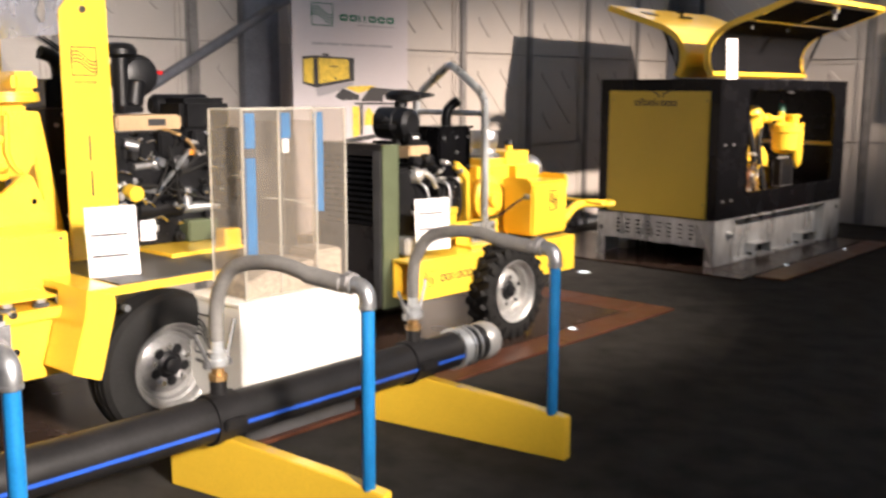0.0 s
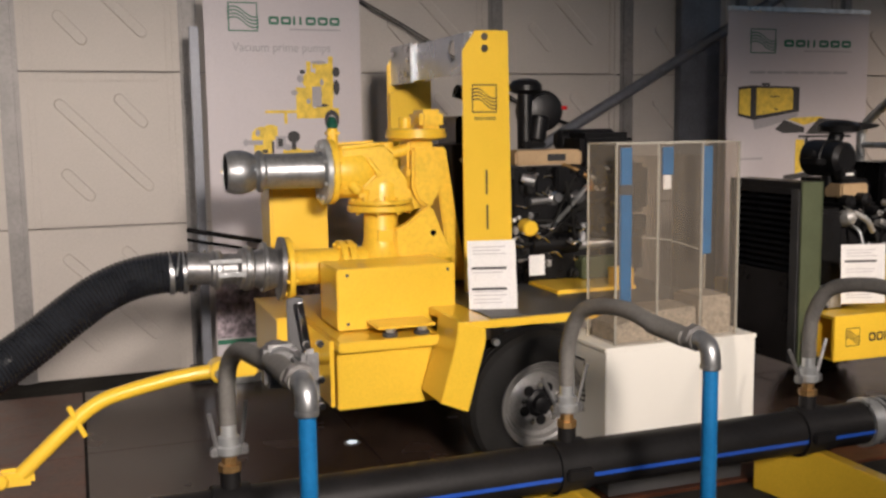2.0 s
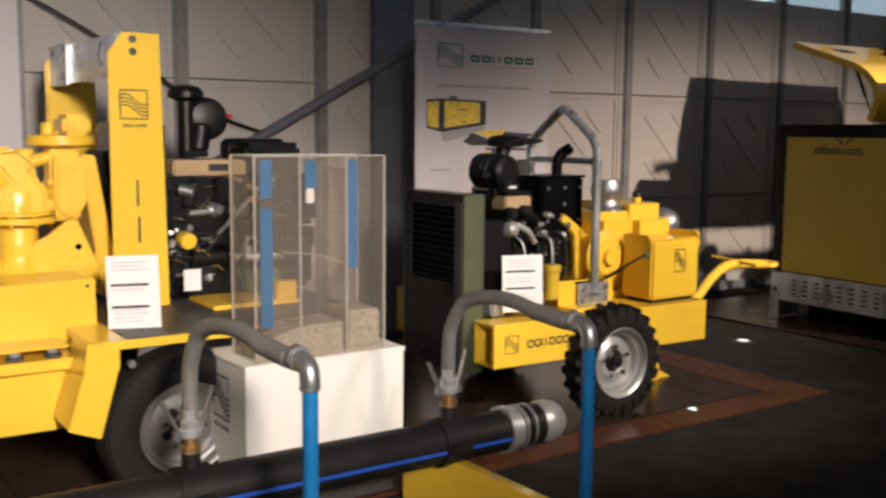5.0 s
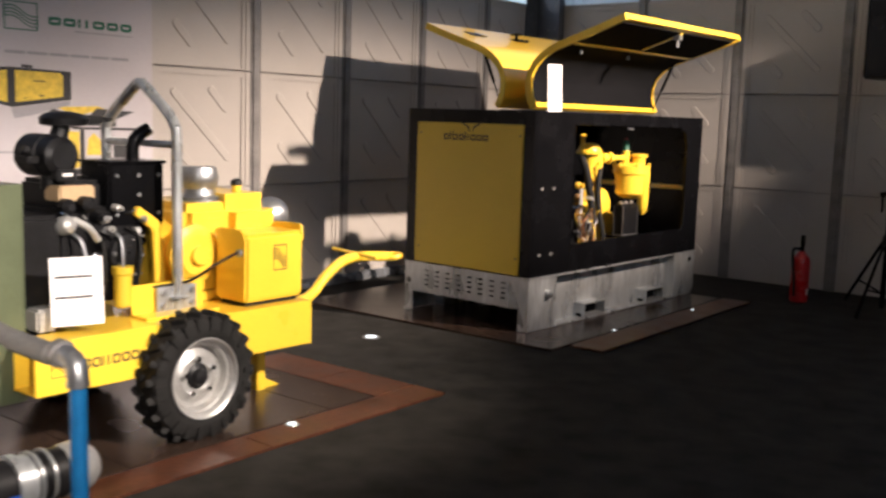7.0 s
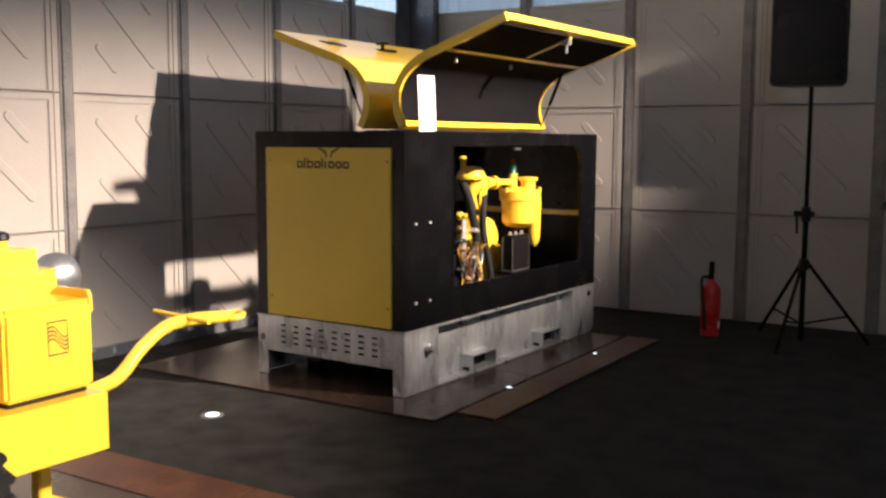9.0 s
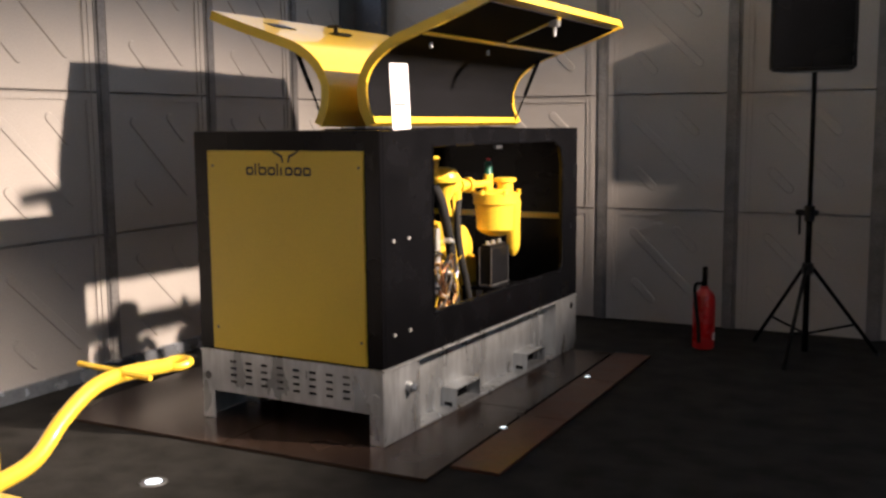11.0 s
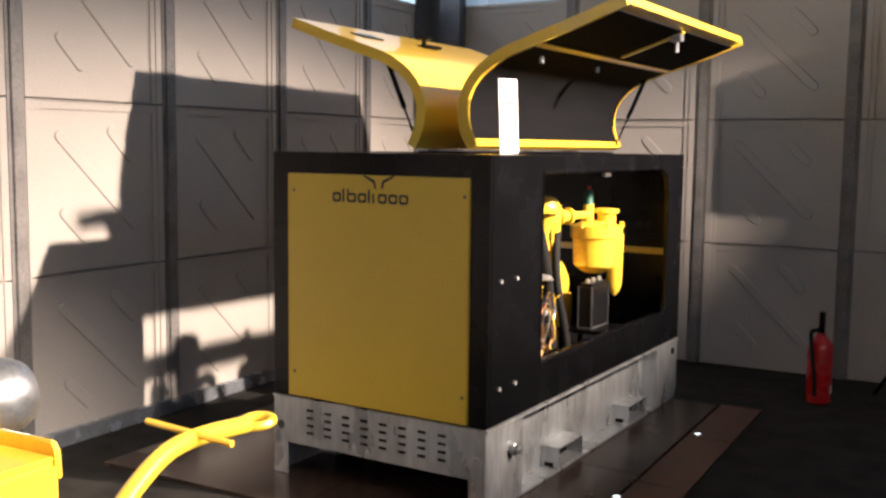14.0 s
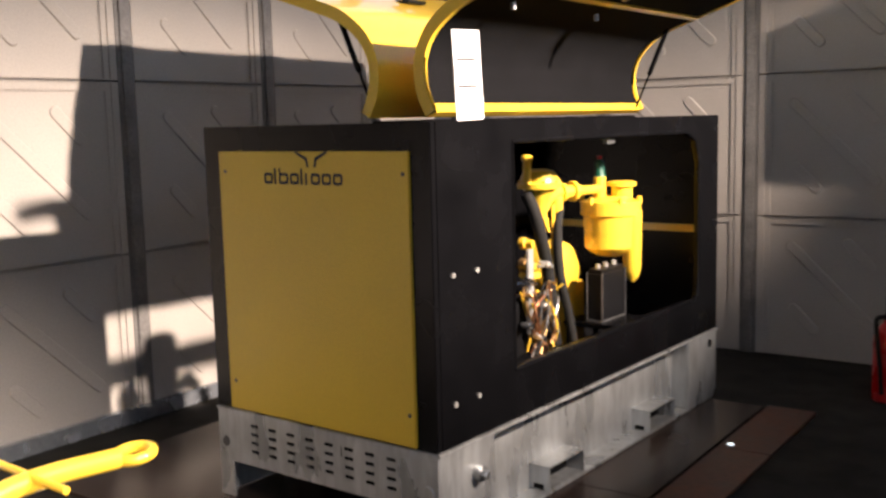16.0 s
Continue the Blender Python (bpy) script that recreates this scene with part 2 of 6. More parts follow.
def merge(*items):
    bm = items[0]
    for b in items[1:]:
        join(bm, b)
    return bm


def frame_to(p, q):
    d = (Vector(q) - Vector(p)).normalized()
    return Matrix.Translation(p) @ d.to_track_quat("Z", "Y").to_matrix().to_4x4()


def lathe(p, q, profile, n=24, caps=True):
    """A turned body along the axis from p to q; profile: rows of (along 0..length, radius)."""
    b = bmesh.new()
    m = frame_to(p, q)
    rings = []
    for h, r in profile:
        rings.append([b.verts.new(m @ Vector((r * math.cos(2 * math.pi * k / n), r * math.sin(2 * math.pi * k / n), h))) for k in range(n)])
    for a, c in zip(rings, rings[1:]):
        for k in range(n):
            b.faces.new((a[k], a[(k + 1) % n], c[(k + 1) % n], c[k]))
    if caps:
        b.faces.new(rings[0][::-1]), b.faces.new(rings[-1])
    return b


def rod(p, q, r, n=16, w=0.0):
    length = (Vector(q) - Vector(p)).length
    w = min(w, r * 0.5, length * 0.4)
    prof = [(0, r), (length, r)] if not w else [(0, r - w), (w, r), (length - w, r), (length, r - w)]
    return lathe(p, q, prof, n)


def spline(points, steps=8):
    pts = [Vector(p) for p in points]
    pts = [2 * pts[0] - pts[1]] + pts + [2 * pts[-1] - pts[-2]]
    out = []
    for a, b, c, d in zip(pts, pts[1:], pts[2:], pts[3:]):
        for k in range(steps):
            t = k / steps
            out.append(0.5 * (2 * b + (c - a) * t + (2 * a - 5 * b + 4 * c - d) * t * t + (3 * b - a - 3 * c + d) * t ** 3))
    return out + [pts[-2]]


def tube(points, r, n=14, steps=8, ribs=0.0, curve=True):
    """A round tube along a path; ribs: the depth of the rings round a hose."""
    pts = spline(points, steps) if curve else [Vector(p) for p in points]
    b = bmesh.new()
    rings, up = [], Vector((0.13, 0.21, 1)).normalized()
    for i, p in enumerate(pts):
        d = (pts[min(i + 1, len(pts) - 1)] - pts[max(i - 1, 0)]).normalized()
        u = (up - d * up.dot(d)).normalized()
        up = u
        v = d.cross(u)
        rr = r + (ribs if i % 2 else -ribs)
        rings.append([b.verts.new(p + rr * (math.cos(2 * math.pi * k / n) * u + math.sin(2 * math.pi * k / n) * v)) for k in range(n)])
    for a, c in zip(rings, rings[1:]):
        for k in range(n):
            b.faces.new((a[k], a[(k + 1) % n], c[(k + 1) % n], c[k]))
    b.faces.new(rings[0][::-1]), b.faces.new(rings[-1])
    return b


def prism(outline, axis, a, c, w=0.004):
    """An outline in the two other axes, drawn out along an axis from a to c."""
    b = bmesh.new()

    def place(u, v, h):
        return {"x": (h, u, v), "y": (u, h, v), "z": (u, v, h)}[axis]
    lo = [b.verts.new(place(u, v, a)) for u, v in outline]
    hi = [b.verts.new(place(u, v, c)) for u, v in outline]
    b.faces.new(lo[::-1]), b.faces.new(hi)
    for k in range(len(lo)):
        j = (k + 1) % len(lo)
        b.faces.new((lo[k], lo[j], hi[j], hi[k]))
    bmesh.ops.recalc_face_normals(b, faces=b.faces[:])
    soften(b, w, 2, 25)
    return b


def ring_plate(outer, inner, axis, a, c):
    """A plate with an opening; outer and inner have the same number of corners."""
    b = bmesh.new()

    def place(u, v, h):
        return {"x": (h, u, v), "y": (u, h, v), "z": (u, v, h)}[axis]
    rows = [[b.verts.new(place(u, v, h)) for u, v in o] for h in (a, c) for o in (outer, inner)]
    n = len(outer)
    for k in range(n):
        j = (k + 1) % n
        for p, q in ((0, 1), (3, 2), (2, 0), (1, 3)):
            b.faces.new((rows[p][k], rows[p][j], rows[q][j], rows[q][k]))
    bmesh.ops.recalc_face_normals(b, faces=b.faces[:])
    return b


def turned(b, m):
    bmesh.ops.transform(b, matrix=m, verts=b.verts[:])
    return b


def bolts(points, axis, r=0.011, h=0.012):
    return [rod(Vector(p) - Vector(axis) * 0.002, Vector(p) + Vector(axis) * h, r, 6) for p in points]


def flange(p, q, r, thick, n=28, holes=8):
    """A round flange with bolt heads on both faces."""
    p, q = Vector(p), Vector(q)
    d = (q - p).normalized()
    b = lathe(p, p + d * thick, [(0, r - 0.004), (0.004, r), (thick - 0.004, r), (thick, r - 0.004)], n)
    m = frame_to(p, q)
    for k in range(holes):
        a = 2 * math.pi * (k + 0.5) / holes
        c = m @ Vector((r * 0.84 * math.cos(a), r * 0.84 * math.sin(a), 0))
        join(b, rod(c - d * 0.012, c + d * (thick + 0.012), 0.011, 6))
    return b


def waves(u0, u1, v0, v1, place, w=0.012):
    """A square mark of four waves across a thin frame; place(u, v, h) gives a point."""
    b = bmesh.new()

    def strip(pts, t):
        lo = [b.verts.new(place(u, v - t, 0.0015)) for u, v in pts]
        hi = [b.verts.new(place(u, v + t, 0.0015)) for u, v in pts]
        for k in range(len(pts) - 1):
            b.faces.new((lo[k], lo[k + 1], hi[k + 1], hi[k]))
    du, dv = u1 - u0, v1 - v0
    t = 0.022 * abs(dv)
    for v in (v0 + t, v1 - t):
        strip([(u0, v), (u1, v)], t)
    for u in (u0, u1 - 0.04 * du):
        b.faces.new([b.verts.new(place(x, y, 0.0015)) for x, y in ((u, v0), (u + 0.04 * du, v0), (u + 0.04 * du, v1), (u, v1))])
    for k in range(4):
        base = v0 + dv * (0.32 + 0.12 * k)
        strip([(u0 + du * (-0.03 + 1.06 * s / 14), base + dv * (0.105 * math.sin(2 * math.pi * s / 14 - 0.2) - 0.26 * (s / 14 - 0.5))) for s in range(15)], 0.024 * dv)
    return b


def bars(rows, place):
    """Plain bars for writing: rows of (u0, u1, v0, v1)."""
    b = bmesh.new()
    for u0, u1, v0, v1 in rows:
        b.faces.new([b.verts.new(place(u, v, 0.0015)) for u, v in ((u0, v0), (u1, v0), (u1, v1), (u0, v1))])
    return b


def word(u0, u1, v0, v1, shapes, place):
    """Plain rings and stems of a word's size: o a ring, d a ring with a tall stem, i a short stem, l a tall stem."""
    b = bmesh.new()
    wide = {"o": 1.0, "d": 1.08, "i": 0.52, "l": 0.42}
    step = (u1 - u0) / sum(wide[k] for k in shapes)
    mid, u = v0 + 0.72 * (v1 - v0), u0

    def face(pts):
        b.faces.new([b.verts.new(place(p, q, 0.0015)) for p, q in pts])
    for k in shapes:
        a, c = u + 0.07 * step, u + wide[k] * step - 0.07 * step
        t = 0.19 * step
        if k in "od":
            ring = [((a + c) / 2 + (c - a) / 2 * max(-1, min(1, 1.25 * math.cos(x))), (v0 + mid) / 2 + (mid - v0) / 2 * max(-1, min(1, 1.25 * math.sin(x)))) for x in [2 * math.pi * (j + 0.5) / 12 for j in range(12)]]
            inner = [((a + c) / 2 + (p - (a + c) / 2) * (1 - 2 * t / (c - a)), (v0 + mid) / 2 + (q - (v0 + mid) / 2) * (1 - 2 * t / (mid - v0))) for p, q in ring]
            for j in range(12):
                n = (j + 1) % 12
                face((ring[j], ring[n], inner[n], inner[j]))
        if k in "dl":
            face(((a, mid if k == "d" else v0), (a + t, mid if k == "d" else v0), (a + t, v1), (a, v1)))
        if k == "i":
            face(((a, v0), (a + t, v0), (a + t, mid), (a, mid)))
        u += wide[k] * step
    return b


def card(name, corners, parent_label, lines):
    """A white price card standing at an angle: bottom left, bottom right, height and lean."""
    (bl, br, height, lean) = corners
    bl, br = Vector(bl), Vector(br)
    along = (br - bl).normalized()
    out = along.cross(Vector((0, 0, 1))).normalized()
    up = (Vector((0, 0, 1)) - out * lean).normalized()
    width = (br - bl).length
    base = (bl + br) / 2
    m = Matrix.Translation(base) @ Matrix((along, -out, up)).transposed().to_4x4()
    th = new(name)
    th.matrix_basis = m
    tagged(th, parent_label, "sign", "price cards")
    sheet = box(-width / 2, width / 2, -0.002, 0.003, 0, height, 0.0008)
    part("sheet", sheet, PAPER, th, local=True)

    def place(u, v, h):
        return (u, -0.003 - h * 0.6, v)
    rows = [(-0.42 * width, 0.30 * width, height * f, height * f + 0.0105) for f in lines]
    part("print", [bars([r], place) for r in rows], INK, th, "dark printed line", local=True)
    rng = random.Random(len(name) + int(height * 1000))
    small = [(-0.40 * width, width * (0.1 + 0.3 * rng.random()), height * f, height * f + 0.004) for f in (0.90, 0.85, 0.80, 0.58, 0.53, 0.30, 0.25, 0.20, 0.14, 0.09)]
    part("small_print", [bars([r], place) for r in small], PALEINK, th, "faint grey printed line", local=True)
    return th


# ---- setting ----
WX, NY, EX, SY, TOP = -6.42, 12.02, 5.2, -6.0, 7.4
PITCH, ROW, BAND = 1.067, 0.932, 4.1

bm = bmesh.new()
bmesh.ops.create_grid(bm, x_segments=24, y_segments=36, size=0.5, matrix=Matrix.Translation(((WX + EX) / 2, (NY + SY) / 2, 0)) @ Matrix.Diagonal((EX - WX + 0.6, NY - SY + 0.6, 1, 1)))
solo("floor", bm, CARPET, "dark charcoal carpet floor", "floor", kind="structure")
# Roof is out of view; its translucency supplies ambient light from above.
bm = box(WX - 0.3, EX + 0.3, SY - 0.3, NY + 0.3, TOP, TOP + 0.004, 0)
solo("ceiling", bm, ROOF, "unseen fabric roof, translucent to give soft overhead light", "ceiling", kind="structure")
solo("ground", box(-60, 60, -60, 60, -0.3, -0.2, 0), CARPET, "dark ground outside the hall", "ground", kind="structure")


def rib(u0, v0, u1, v1, w, h, m):
    """A raised rounded rib on a moulded panel."""
    b = bmesh.new()
    p, q = Vector((u0, v0)), Vector((u1, v1))
    d = (q - p).normalized()
    s = Vector((-d.y, d.x))
    base, top = [], []
    for k in range(14):
        a = math.pi * (k / 6.5 - 0.5) if k < 7 else math.pi * ((k - 7) / 6.5 + 0.5)
        c = q if k < 7 else p
        a = math.pi * (k % 7) / 6 + (math.pi if k >= 7 else 0)
        o = d * math.sin(a) - s * math.cos(a)
        base.append(b.verts.new((*(c + o * w), 0)))
        top.append(b.verts.new((*(c + o * (w - h * 0.7)), h)))
    b.faces.new(top)
    for k in range(14):
        j = (k + 1) % 14
        b.faces.new((base[k], base[j], top[j], top[k]))
    return turned(b, m)


def panel_mesh():
    """A moulded panel in its own u (across), v (up), h (out) axes: a stepped rim, one long and two short slanting ribs."""
    W, H = PITCH - 0.11, ROW - 0.008
    b = box(-W / 2, W / 2, 0, H, -0.03, 0.0, 0)
    o = [(-W / 2, 0), (W / 2, 0), (W / 2, H), (-W / 2, H)]
    i = [(-W / 2 + 0.085, 0.012), (W / 2 - 0.085, 0.012), (W / 2 - 0.085, H - 0.052), (-W / 2 + 0.085, H - 0.052)]
    rim = ring_plate(o, i, "z", -0.002, 0.012)
    soften(rim, 0.006, 2)
    join(b, rim)
    lip = ring_plate([(-W / 2, 0), (W / 2, 0), (W / 2, H), (-W / 2, H)], [(-W / 2 + 0.045, 0.004), (W / 2 - 0.045, 0.004), (W / 2 - 0.045, H - 0.006), (-W / 2 + 0.045, H - 0.006)], "z", 0.010, 0.020)
    soften(lip, 0.003, 2)
    join(b, lip)
    for u0, v0, u1, v1 in ((-0.255, 0.735, 0.255, 0.235), (0.10, 0.765, 0.235, 0.625), (-0.235, 0.32, -0.105, 0.185)):
        join(b, rib(u0, v0, u1, v1, 0.034, 0.008, Matrix.Identity(4)))
    return finish("panel", b, PANEL, 25)


PANEL_MESH = panel_mesh()
POST_MESH = finish("post", merge(box(-0.055, 0.055, 0, BAND + 0.35, -0.06, 0.020, 0.004), box(-0.03, 0.03, 0, BAND + 0.35, 0.018, 0.034, 0.004)), POST)
RAIL_MESH = finish("head_rail", box(-PITCH / 2 + 0.055, PITCH / 2 - 0.055, 0, 0.032, -0.05, 0.014, 0.004), PANEL)


def film_mesh(name, material, height):
    b = bmesh.new()
    w = PITCH - 0.11
    n = 26
    lo = [b.verts.new((-w / 2 + w * k / n, 0, 0.012 * math.sin(k * 1.9) + 0.008 * math.sin(k * 0.7))) for k in range(n + 1)]
    hi = [b.verts.new((-w / 2 + w * k / n, height, 0.016 * math.sin(k * 1.7 + 0.4))) for k in range(n + 1)]
    for k in range(n):
        b.faces.new((lo[k], lo[k + 1], hi[k + 1], hi[k]))
    return finish(name, b, material)


FILM_MESH = film_mesh("film_pane", FILM, BAND - 3 * ROW - 0.032)
CURTAIN_MESH = film_mesh("film_curtain", CURTAIN, 0.705)


def panel_wall(name, label, origin, turn, posts, film, top):
    """A wall of moulded panels between posts at the given distances from the origin, with a band of clear film above."""
    wall = thing(name, origin, label, "wall", turn=turn, kind="structure")
    base = Matrix(((1, 0, 0, 0), (0, 0, -1, 0), (0, 1, 0, 0), (0, 0, 0, 1)))
    part("upper_wall", box(posts[0], posts[-1], 0.06, 0.16, top, TOP, 0), ROOF, wall, "unseen pale sheeting above the film band", local=True)
    part("skirting", box(posts[0], posts[-1], 0.031, 0.06, 0, 3 * ROW, 0), POST, wall, local=True)
    for x in posts:
        o = new("post", POST_MESH)
        o.parent, o.matrix_basis = wall, pose(x, 0, 0) @ base @ Matrix.Diagonal((1, 1 if film == FILM_MESH else 0.78, 1, 1))
    for a, c in zip(posts, posts[1:]):
        x, fit = (a + c) / 2, Matrix.Diagonal(((c - a - 0.11) / (PITCH - 0.11), 1, 1, 1))
        for r in range(3):
            o = new("panel", PANEL_MESH)
            o.parent, o.matrix_basis = wall, pose(x, 0, r * ROW + 0.006) @ base @ fit
        for nm, me, z in (("head_rail", RAIL_MESH, 3 * ROW), ("film_pane", film, 3 * ROW + 0.032)):
            o = new(nm, me)
            o.parent, o.matrix_basis = wall, pose(x, 0.02 if nm == "film_pane" else 0, z) @ base @ fit
            if film == FILM_MESH and nm == "film_pane":
                o.visible_shadow = False
    return wall


def build_walls():
    west = [4.755 - 1.03 * k - SY for k in range(10, -1, -1)] + [5.74 - SY] + [6.73 + PITCH * k - SY for k in range(6)]
    panel_wall("wall_west", "cream moulded panel wall with grey steel posts", (WX, SY, 0), 90, west, FILM_MESH, BAND + 0.3)
    # Above its curtain the north wall is unseen, left open to 5.8 m for light.
    panel_wall("wall_north", "cream moulded panel wall with grey steel posts", (-4.03 - 2 * PITCH, NY, 0), 0, [PITCH * k for k in range(12)], CURTAIN_MESH, 5.8)
    # Added emitting sheet outside: makes the west film band overbright.
    solo("backdrop", box(WX - 24, WX - 23.8, -30, 40, 0.0, 14, 0), BACKGLOW, "glowing white backdrop added to brighten the film band", "backdrop", kind="structure")
    # Unseen walls; the east band stops at y 6 to limit light on the north wall.
    solo("wall_east", merge(box(EX, EX + 0.15, SY, NY, 0, 3.2, 0), box(EX, EX + 0.15, 6.0, NY, 3.2, 6.4, 0), box(EX, EX + 0.15, SY, NY, 6.4, TOP, 0)), PANEL, "unseen east wall with a band left open for skylight", "wall", kind="structure")
    solo("wall_south", box(WX - 0.2, EX + 0.2, SY - 0.15, SY, 0, TOP, 0), PANEL, "unseen plain wall that closes the hall to the south", "wall", kind="structure")
    solo("baseboard", box(WX + 0.012, WX + 0.055, 5.55, 11.70, 0.002, 0.085, 0.003), BEAM, "low blue-grey metal sill along the wall", "baseboard", kind="structure")
    c = thing("corner_column", (-6.30, 11.91, 0), "grey perforated steel corner column", "column", kind="structure")
    part("column", merge(box(-6.41, -6.39, 11.73, 11.97, 0, 3.7, 0.002), box(-6.39, -6.05, 11.955, 11.97, 0, 3.7, 0.002), box(-6.25, -6.06, 11.88, 11.955, 0, 3.7, 0.004)), BRACE, c)
    part("bolt", bolts([(-6.155 + dx, 11.879, z) for z in (1.7, 2.0, 2.3, 2.55, 2.8, 3.05) for dx in (-0.05, 0.05)], (0, -1, 0), 0.012, 0.008), POST, c)
    solo("wide_column", box(WX + 0.025, WX + 0.10, 5.16, 5.50, 0, 3.7, 0.004), BRACE, "blue-grey steel column against the wall", "column", kind="structure")
    b = thing("diagonal_brace", (-6.32, 4.6, 0.9), "blue-grey diagonal steel brace along the wall", "brace", kind="structure")
    p, q = Vector((-6.32, 2.95, 0.78)), Vector((-6.32, 6.75, 2.84))
    part("bar", rod(p, q, 0.038, 16), BRACE, b)
    part("bracket", merge(box(-6.385, -6.30, 2.86, 3.02, 0.70, 0.87, 0.004), box(-6.385, -6.30, 6.68, 6.82, 2.76, 2.92, 0.004)), BRACE, b)
    cb = thing("wall_cable", (-6.36, 2.8, 2.1), "pair of thin dark cables along the wall", "cable")
    for dy in (0, 0.035):
        part("wire", tube([(-6.36, 2.30 + dy, 2.54), (-6.36, 2.50 + dy, 2.42), (-6.35, 2.74 + dy, 2.32), (-6.35, 3.22 + dy, 2.06), (-6.36, 3.89 + dy, 1.65), (-6.37, 4.30 + dy, 1.50)], 0.006, 6), PLASTIC, cb)


# ---- boards and floor lamps ----
def board(name, label, x0, x1, y0, y1, z, material, seams):
    """Boards laid on the carpet, each an object of its own."""
    th = thing(name, ((x0 + x1) / 2, (y0 + y1) / 2, 0), label, "floor board", kind="structure")
    xs = [x0] + [s for s in seams[0] if x0 < s < x1] + [x1]
    ys = [y0] + [s for s in seams[1] if y0 < s < y1] + [y1]
    for a, b in zip(xs, xs[1:]):
        for c, d in zip(ys, ys[1:]):
            part("plank", box(a + 0.002, b - 0.002, c + 0.002, d - 0.002, 0.001, z, 0.002), material, th)
    return th


def floor_lamp(x, y, r, z):
    th = thing("floor_light", (x, y, z), "small round recessed floor light, lit white", "light", "floor lights")
    part("rim", lathe((x, y, z), (x, y, z + 1), [(-0.0005, r * 1.3), (0.004, r * 1.2), (0.0048, r), (0.004, r * 0.8)], 20), STEEL, th)
    part("lens", lathe((x, y, z), (x, y, z + 1), [(0.0045, r * 0.8), (0.0052, r * 0.55), (0.0055, r * 0.2)], 20), LAMPLENS, th, "glowing white lens")
    return th


def build_boards():
    board("genset_platform", "dark film-faced plywood boards under the pump set", -5.95, -3.52, 7.90, 10.72, 0.018, PLY, ([-4.72], [9.15]))
    board("genset_edge_board", "worn rust-brown edge board beside the platform", -3.51, -3.25, 8.12, 10.76, 0.016, RUST, ([], [9.05, 9.95]))
    board("trailer_platform", "dark film-faced plywood boards under the trailers", -6.0, -3.62, 0.95, 6.24, 0.018, PLY, ([-4.82], [2.2, 3.45, 4.7, 5.9]))
    board("trailer_edge_board", "worn rust-brown edge board beside the platform", -3.61, -3.39, 2.9, 6.58, 0.016, RUST, ([], [4.1, 5.3]))
    board("end_edge_board", "worn rust-brown board across the platform's end", -4.72, -3.615, 6.25, 6.58, 0.016, RUST, ([-4.1], []))
    board("front_edge_board", "worn rust-brown board across the platform's front", -6.0, -3.62, 0.45, 0.94, 0.016, RUST, ([-4.8], []))
    for x, y, r, z in ((-4.67, 7.365, 0.05, 0.0), (-3.515, 8.77, 0.02, 0.018), (-3.46, 10.0, 0.02, 0.016), (-3.575, 5.59, 0.03, 0.016), (-4.5, 2.14, 0.032, 0.018)):
        floor_lamp(x, y, r, z)


# ---- canopied pump set with gull-wing doors ----
LID = [(0.15, 1.575), (0.108, 1.66), (0.095, 1.74), (0.10, 1.81), (0.135, 1.89), (0.20, 1.96), (0.31, 2.028), (0.45, 2.078), (0.70, 2.158), (0.925, 2.236)]
MID = -0.535


def skin(side, shift, thick, y0, y1, i0=0.0, i1=1.0):
    """A bent sheet that follows the door's section, from the outer face shifted inward."""
    pts = [Vector((u, 0, v)) for u, v in LID]
    fine = spline(pts, 8)
    n = len(fine)
    nor = []
    for k in range(n):
        d = (fine[min(k + 1, n - 1)] - fine[max(k - 1, 0)]).normalized()
        nor.append(Vector((d.z, 0, -d.x)))
    fine = [(p, q) for k, (p, q) in enumerate(zip(fine, nor)) if i0 * (n - 1) - 0.01 <= k <= i1 * (n - 1) + 0.01]
    b = bmesh.new()
    rows = []
    for h in (shift, shift + thick):
        for y in (y0, y1):
            rows.append([b.verts.new((MID + side * (p.x + q.x * h), y, p.z + q.z * h)) for p, q in fine])
    a0, a1, c0, c1 = rows
    for k in range(len(fine) - 1):
        for r, s in ((a0, a1), (c1, c0), (c0, a0), (a1, c1)):
            b.faces.new((r[k], r[k + 1], s[k + 1], s[k]))
    for k in (0, -1):
        b.faces.new((a0[k], a1[k], c1[k], c0[k]))
    bmesh.ops.recalc_face_normals(b, faces=b.faces[:])
    return b


